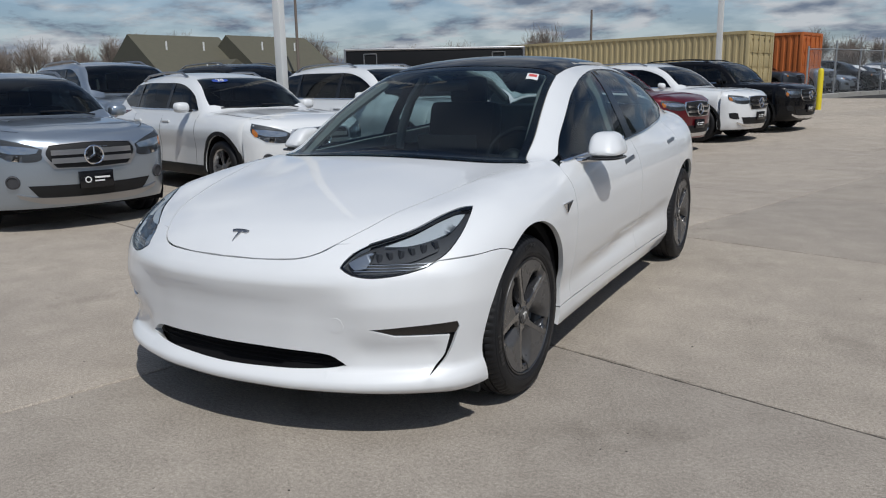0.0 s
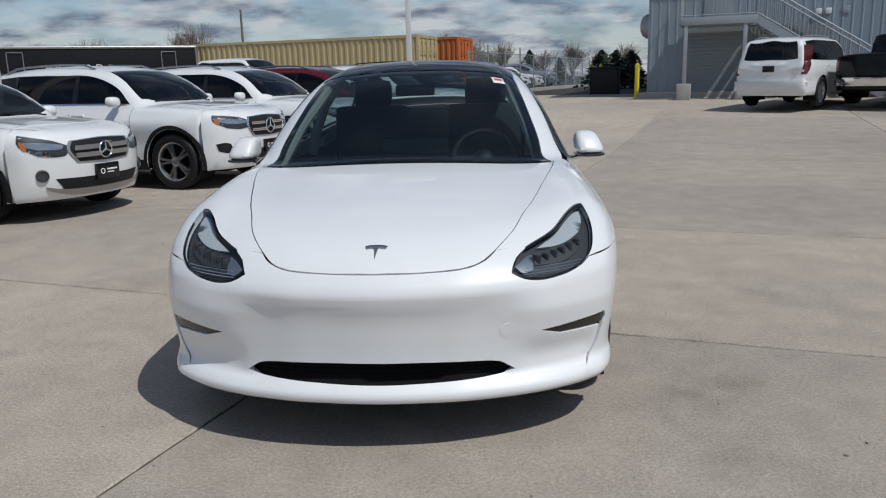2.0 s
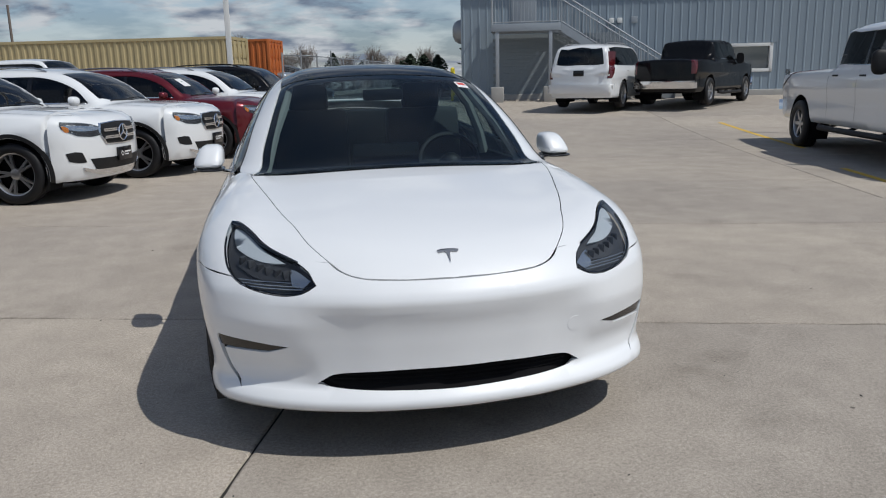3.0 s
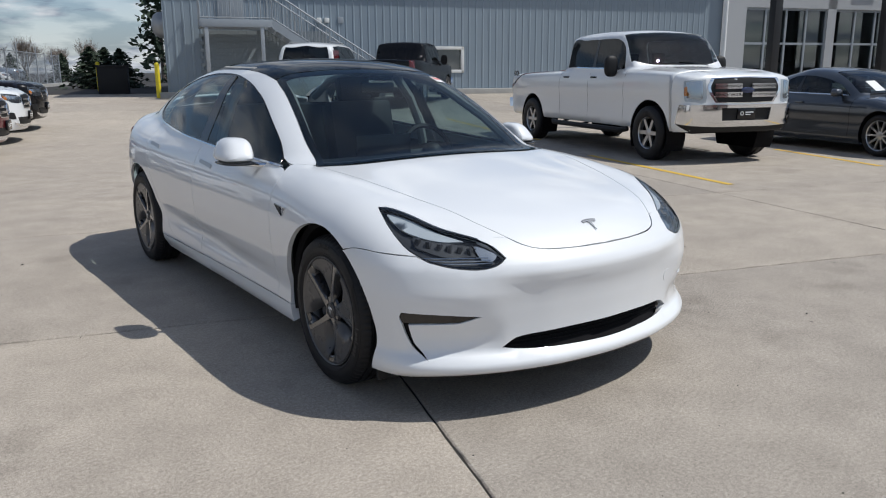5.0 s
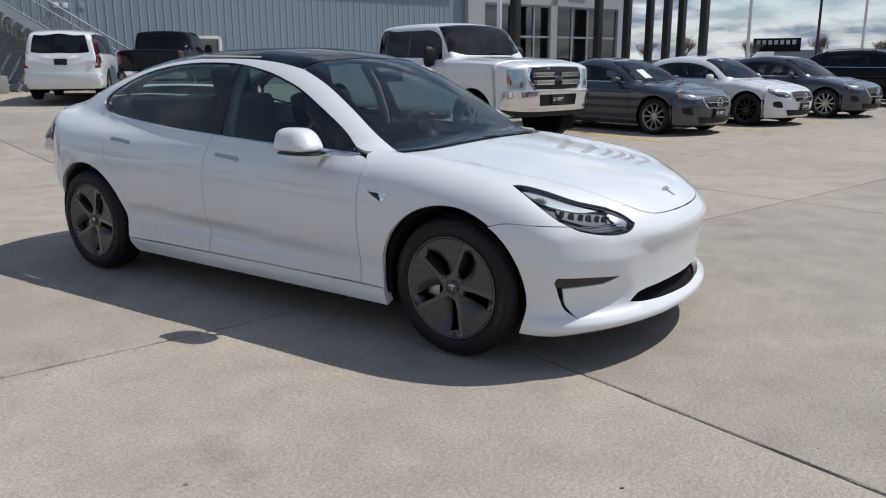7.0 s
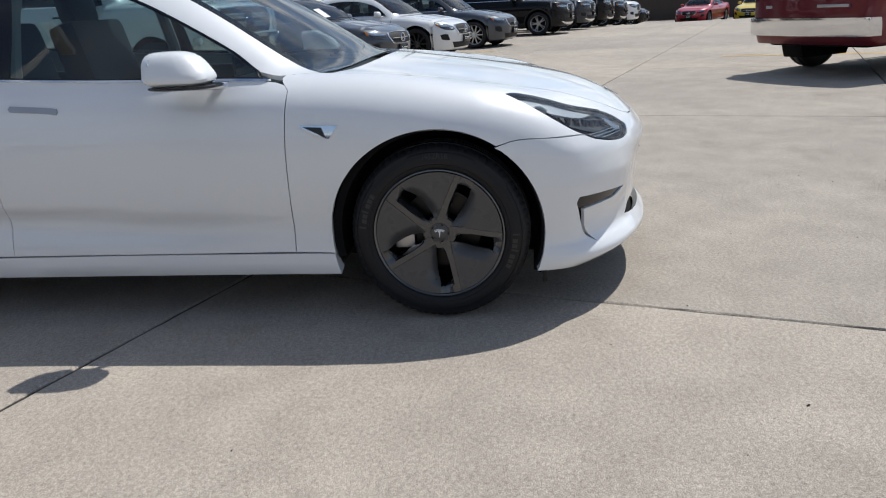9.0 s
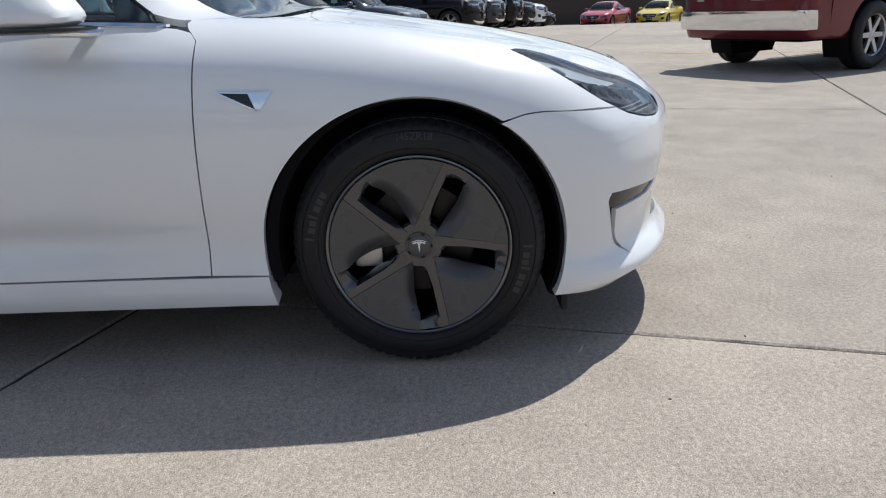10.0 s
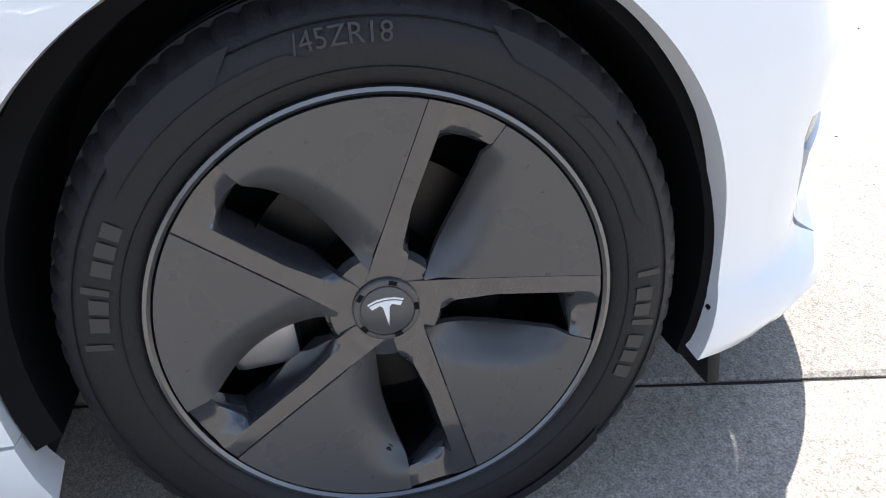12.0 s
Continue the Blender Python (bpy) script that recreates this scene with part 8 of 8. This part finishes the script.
PICKUP = dict(w=1.015, h=2.04, nose=-0.98, tail=5.48, clear=0.46, hood=1.31, cowl=1.42, belt=1.36, deck=1.38, wb=4.16, square=0.92, ws=(0.84, 0.74), lamp_inner=(0.72, 0.80), lamp_mat=LAMP_WHITE, screen=(0.62, 1.14, 3.10, 3.60), cab_end=2.98, R=0.415, rim=0.245, tyre=0.275, arch=0.09, posts=(1.88,), doors=((0.72, 0.02), (1.88, 0.02), (2.96, 0.0)), handles=(1.72, 2.72), black_handles=True, black_mirrors=True, mirror=(0.12, 0.06, 0.17),
              grille=(0.62, 0.90, 1.24), lamp=[[(0.66, 1.22), (0.80, 1.22), (0.93, 1.20)], [(0.93, 1.20), (0.935, 1.06), (0.92, 0.92)], [(0.92, 0.92), (0.80, 0.905), (0.66, 0.905), (0.66, 1.22)]], oval=True, lamp_scale=(1, 1), bars=2, bar=0.085, intake=(0.47, 0.60, 0.96), bumper_bar=(0.60, 0.87), plate=0.74, glass_end=2.86, kick=0.05, tumble=0.22, steps=True, tall_lamps=True, tail_lamp=(1.0, 1.38), rear_bar=(0.62, 0.80), rear_mat=CHROME, rear_plate=0.88, wheel="six", privacy=True, side_text="4X4")
PICKUP_L = dict(PICKUP, side_text="", ws=(0.80, 0.68), h=1.95, wb=3.68, tail=4.92, clear=0.38, hood=1.20, cowl=1.34, belt=1.30, deck=1.38, R=0.40, grille=(0.55, 0.85, 1.12), lamp=[[(0.62, 1.12), (0.80, 1.13), (0.93, 1.12)], [(0.93, 1.12), (0.935, 1.0), (0.92, 0.88)], [(0.92, 0.88), (0.80, 0.87), (0.62, 0.87), (0.62, 1.12)]], bumper_bar=(0.52, 0.76), intake=(0.40, 0.50, 0.7), plate=0.64, rear_bar=(0.52, 0.72), tail_lamp=(0.92, 1.30), rear_plate=0.62)


# ---- the rows of parked cars ----
HU = math.degrees(math.atan2(GU.y, GU.x))
HV = math.degrees(math.atan2(GV.y, GV.x))
MODELS = {n: build_car(k) for n, k in (("a", SUV_A), ("c", SUV_C), ("b", SUV_B), ("l", SUV_L), ("xl", SUV_XL), ("s", SALOON), ("k", COUPE), ("p", PICKUP), ("q", PICKUP_L))}


def by_right_wheel(model, k, x, y, heading, *a, **kw):
    """Placed by the spot under its right front wheel."""
    h = radians(heading)
    return placed(MODELS[model], x - (k["w"] - 0.135) * math.sin(h), y + (k["w"] - 0.135) * math.cos(h), heading, *a, **kw)


row = "front row of parked cars"
by_right_wheel("a", SUV_A, -5.35, 1.46, HU, PAINT_SILVER, "silver compact crossover with twin-bar grille and black plate", row)
white_small = by_right_wheel("a", SUV_A, -4.68, 4.10, HU, PAINT_WHITE, "white compact crossover with blue windscreen sticker", row)
by_right_wheel("c", SUV_C, -3.60, 6.49, HU, PAINT_WHITE, "white crossover with silver alloy wheels and chrome skid plate", row)
by_right_wheel("c", SUV_C, -2.64, 8.75, HU, PAINT_WHITE, "white crossover with black plate and chrome skid plate", row)
red_cross = by_right_wheel("c", SUV_C, -1.75, 11.2, HU, PAINT_RED, "dark red crossover with price sheet in the window", row)
by_right_wheel("c", SUV_C, -1.05, 13.8, HU, PAINT_WHITE, "white crossover near the row's end", row)
by_right_wheel("b", SUV_B, -0.30, 16.4, HU, PAINT_BLACK, "black boxy crossover at the row's end", row)
back = "second row of parked cars"
for i, (m, k, col, lab) in enumerate((("l", SUV_L, PAINT_SILVER, "large silver sport utility behind the front row"), ("l", SUV_L, PAINT_BLACK, "large black sport utility behind the front row"), ("c", SUV_C, PAINT_NAVY, "dark blue crossover behind the front row"),
                                      ("c", SUV_C, PAINT_BLACK, "black crossover with roof rails behind the front row"), ("s", SALOON, PAINT_NAVY, "dark blue saloon behind the front row"), ("q", PICKUP_L, PAINT_WHITE, "white pickup behind the front row"))):
    x, y = -9.18 + 0.60 * i, 5.84 + 3.0 * i
    by_right_wheel(m, k, x, y, HU, col, lab, back)
stall = "cars parked before the showroom"
by_right_wheel("p", PICKUP, 7.35, 5.0, HV + 180, PAINT_WHITE, "white heavy-duty crew-cab pickup with chrome bumper", stall, category="pickup truck", name="pickup_truck")
grey_coupe = by_right_wheel("k", COUPE, 10.48, 3.02, HV + 180, PAINT_GREY, "grey coupe with ten-spoke wheels and paper on the dash", stall)
white_saloon = by_right_wheel("s", SALOON, 13.45, 2.10, HV + 180, PAINT_WHITE, "white saloon with dark wheels and blue windscreen sticker", stall, wheel=DARK_ALLOY)
by_right_wheel("s", SALOON, 16.7, 1.10, HV + 180, PAINT_GREY, "grey saloon with silver alloy wheels", stall)
for i, (m, k, col, lab) in enumerate((("c", SUV_C, PAINT_BLACK, "black crossover with star-spoke wheels"), ("c", SUV_C, PAINT_NAVY, "dark blue crossover in the long row"), ("l", SUV_L, PAINT_BLACK, "large black sport utility in the long row"), ("c", SUV_C, PAINT_BLACK, "black crossover in the long row"), ("c", SUV_C, PAINT_WHITE, "white crossover in the long row"), ("s", SALOON, PAINT_BLACK, "black saloon in the long row"))):
    by_right_wheel(m, k, 22.1 + 3.0 * i, -0.54 - 0.91 * i, HV + 180, col, lab, stall)
placed(MODELS["k"], 41.5, -9.0, 150, PAINT_BRIGHT_RED, "bright red coupe at the yard's far edge")
placed(MODELS["k"], 42.0, -12.2, 150, PAINT_YELLOW, "yellow coupe at the yard's far edge")
placed(MODELS["xl"], 10.6, 21.5, 50, PAINT_WHITE, "white full-size sport utility seen from behind", category="sport utility", name="sport_utility")
placed(MODELS["q"], 14.0, 21.2, 42, PAINT_BLACK, "black crew-cab pickup seen from behind", category="pickup truck", name="pickup_truck")
red_pickup = placed(MODELS["q"], 9.42, -7.88, -58.5, PAINT_RED, "dark red pickup with chrome rear bumper", category="pickup truck", name="pickup_truck")


def screen_patch(car, k, x, f, w, h, mat, name, label, above=0.004, oval=False, up=0.0):
    """A flat sticker or sheet that follows the windscreen, at a fraction f of its slope."""
    S = Shell(car_field(k), k["nose"], (k["clear"] + k["belt"]) / 2, k["nose"] + 0.87)
    yb, yt = k["screen"][0], k["screen"][1]
    y0 = yb + (yt - yb) * f
    pts = [(x + w * math.cos(a), y0 + h * math.sin(a)) for a in np.linspace(0, 2 * math.pi, 25)] if oval else [(x - w, y0 - h), (x + w, y0 - h), (x + w, y0 + h), (x - w, y0 + h)]
    p = S.top(*pts)
    n = S.normal(p)
    bm = bmesh.new()
    bm.faces.new([bm.verts.new(q) for q in p + n * above])
    return part(name, bm, mat, car, label, smooth=False), p, n


def year_sticker(car, k, x):
    ob, p, n = screen_patch(car, k, x, 0.80, 0.115, 0.055, STICKER_BLUE, "windscreen_sticker", "blue oval sticker with white numerals", oval=True)
    c, up = Vector(p.mean(0)), Vector(n.mean(0)).normalized()
    right = Vector((1, 0, 0))
    me = text_mesh("20", 0.11, LETTER_WHITE, "sticker_text")
    lift = up.cross(right)
    lift = lift if lift.z > 0 else -lift
    m = Matrix((right, lift, up)).transposed().to_4x4()
    under(new("sticker_text", me), ob).matrix_basis = Matrix.Translation(c + up * 0.008 - right * 0.06 - lift * 0.04) @ m


year_sticker(white_small, SUV_A, -0.30)
year_sticker(white_saloon, SALOON, -0.25)
screen_patch(red_cross, SUV_C, -0.25, 0.45, 0.13, 0.10, PLATE_WHITE, "price_sheet", "white price sheet behind the windscreen")
screen_patch(grey_coupe, COUPE, -0.30, 0.30, 0.10, 0.12, PLATE_WHITE, "price_sheet", "white price sheet behind the windscreen")
ST = Shell(car_field(PICKUP_L), PICKUP_L["tail"], (PICKUP_L["clear"] + PICKUP_L["belt"]) / 2, PICKUP_L["tail"] - 0.87, -1)
for x0, x1 in ((-0.62, -0.18), (0.52, 0.62)):
    p = ST.nose(((x0 + x1) / 2, 0.86))[0]
    bm = bmesh.new()
    add_box(bm, (x0, p[1] - 0.03, 0.84), (x1, p[1] + 0.012, 0.875), 0.004)
    part("tailgate_mark", bm, SATIN_METAL, red_pickup, "bright mark as a plain bar")
beyond = "cars behind the chain-link fence"
for i, (m, col, lab) in enumerate((("c", PAINT_GREY, "dark grey crossover behind the fence"), ("l", PAINT_SILVER, "silver sport utility behind the fence"), ("s", PAINT_SILVER, "silver saloon behind the fence"), ("c", PAINT_BLACK, "black crossover behind the fence"), ("s", PAINT_WHITE, "white saloon behind the fence"), ("s", PAINT_WHITE, "white saloon behind the fence"), ("c", PAINT_SILVER, "silver crossover behind the fence"))):
    placed(MODELS[m], -1.6 + 1.0 * i, 34.0 + 3.05 * i, -18, col, lab, beyond)
for m in MODELS.values():
    for o in list(m.children_recursive) + [m]:
        bpy.data.objects.remove(o)


# ---- the yard's slabs, piece by piece ----
def slab(iu, iv):
    """One poured slab: chipped edges, a chamfered rim, laid to the yard's rise."""
    bm = bmesh.new()
    g, h = 0.0045, 0.0072
    u0, u1 = U0 + iu * DU + g, U0 + (iu + 1) * DU - g
    v0, v1 = V0 + iv * (DV if iv > 0 else 3.26) + h, V0 + (iv + 1) * (DV if iv > -1 else 3.26) - h
    near = math.hypot(*yard((u0 + u1) / 2, (v0 + v1) / 2)) < 9
    nu, nv = (60, 36) if near else (4, 3)
    rim = []
    for k in range(nu):
        rim.append((u0 + (u1 - u0) * k / nu, v0))
    for k in range(nv):
        rim.append((u1, v0 + (v1 - v0) * k / nv))
    for k in range(nu):
        rim.append((u1 - (u1 - u0) * k / nu, v1))
    for k in range(nv):
        rim.append((u0, v1 - (v1 - v0) * k / nv))
    cu, cv = (u0 + u1) / 2, (v0 + v1) / 2
    rows = []
    for inset, dz in ((0.0, -0.03), (0.0, -0.005), (0.006, 0.0)):
        row = []
        for u, v in rim:
            jit = rng.uniform(-0.0012, 0.0040) if near else 0
            uu = u + (inset + jit) * (1 if u < cu else -1)
            vv = v + (inset + jit) * (1 if v < cv else -1)
            x, y = yard(uu, vv)
            row.append(bm.verts.new((x, y, rise(x, y) + dz)))
        rows.append(row)
    n = len(rim)
    for a, b in zip(rows, rows[1:]):
        for k in range(n):
            bm.faces.new((a[k], a[(k + 1) % n], b[(k + 1) % n], b[k]))
    bm.faces.new(rows[-1])
    return part("slab", bm, CONCRETE_PALE if iu < 0 else CONCRETE, pavement, smooth=False)


for iu in range(-9, 12):
    for iv in range(-12, 10):
        slab(iu, iv)

# loose grit and small dark chips lying on the slabs
bm = bmesh.new()
for i in range(420):
    x, y = rng.uniform(-7, 7), rng.uniform(-6, 5)
    if abs(x) < 1.0 and -0.9 < y < 4.0:
        continue
    s = rng.uniform(0.0015, 0.0045) * (1.7 if i % 23 == 0 else 1)
    m = pose(x, y, rise(x, y) + s * 0.3, rng.uniform(0, 40), rng.uniform(0, 40), rng.uniform(0, 360)) @ Matrix.Diagonal((s * rng.uniform(1, 2.2), s, s * 0.7, 1))
    bmesh.ops.create_icosphere(bm, subdivisions=1, radius=1, matrix=m)
grit = part("grit", bm, JOINT_DIRT, smooth=False)
tagged(grit, "small dark chips and grit scattered over the concrete", "grit", kind="stuff")
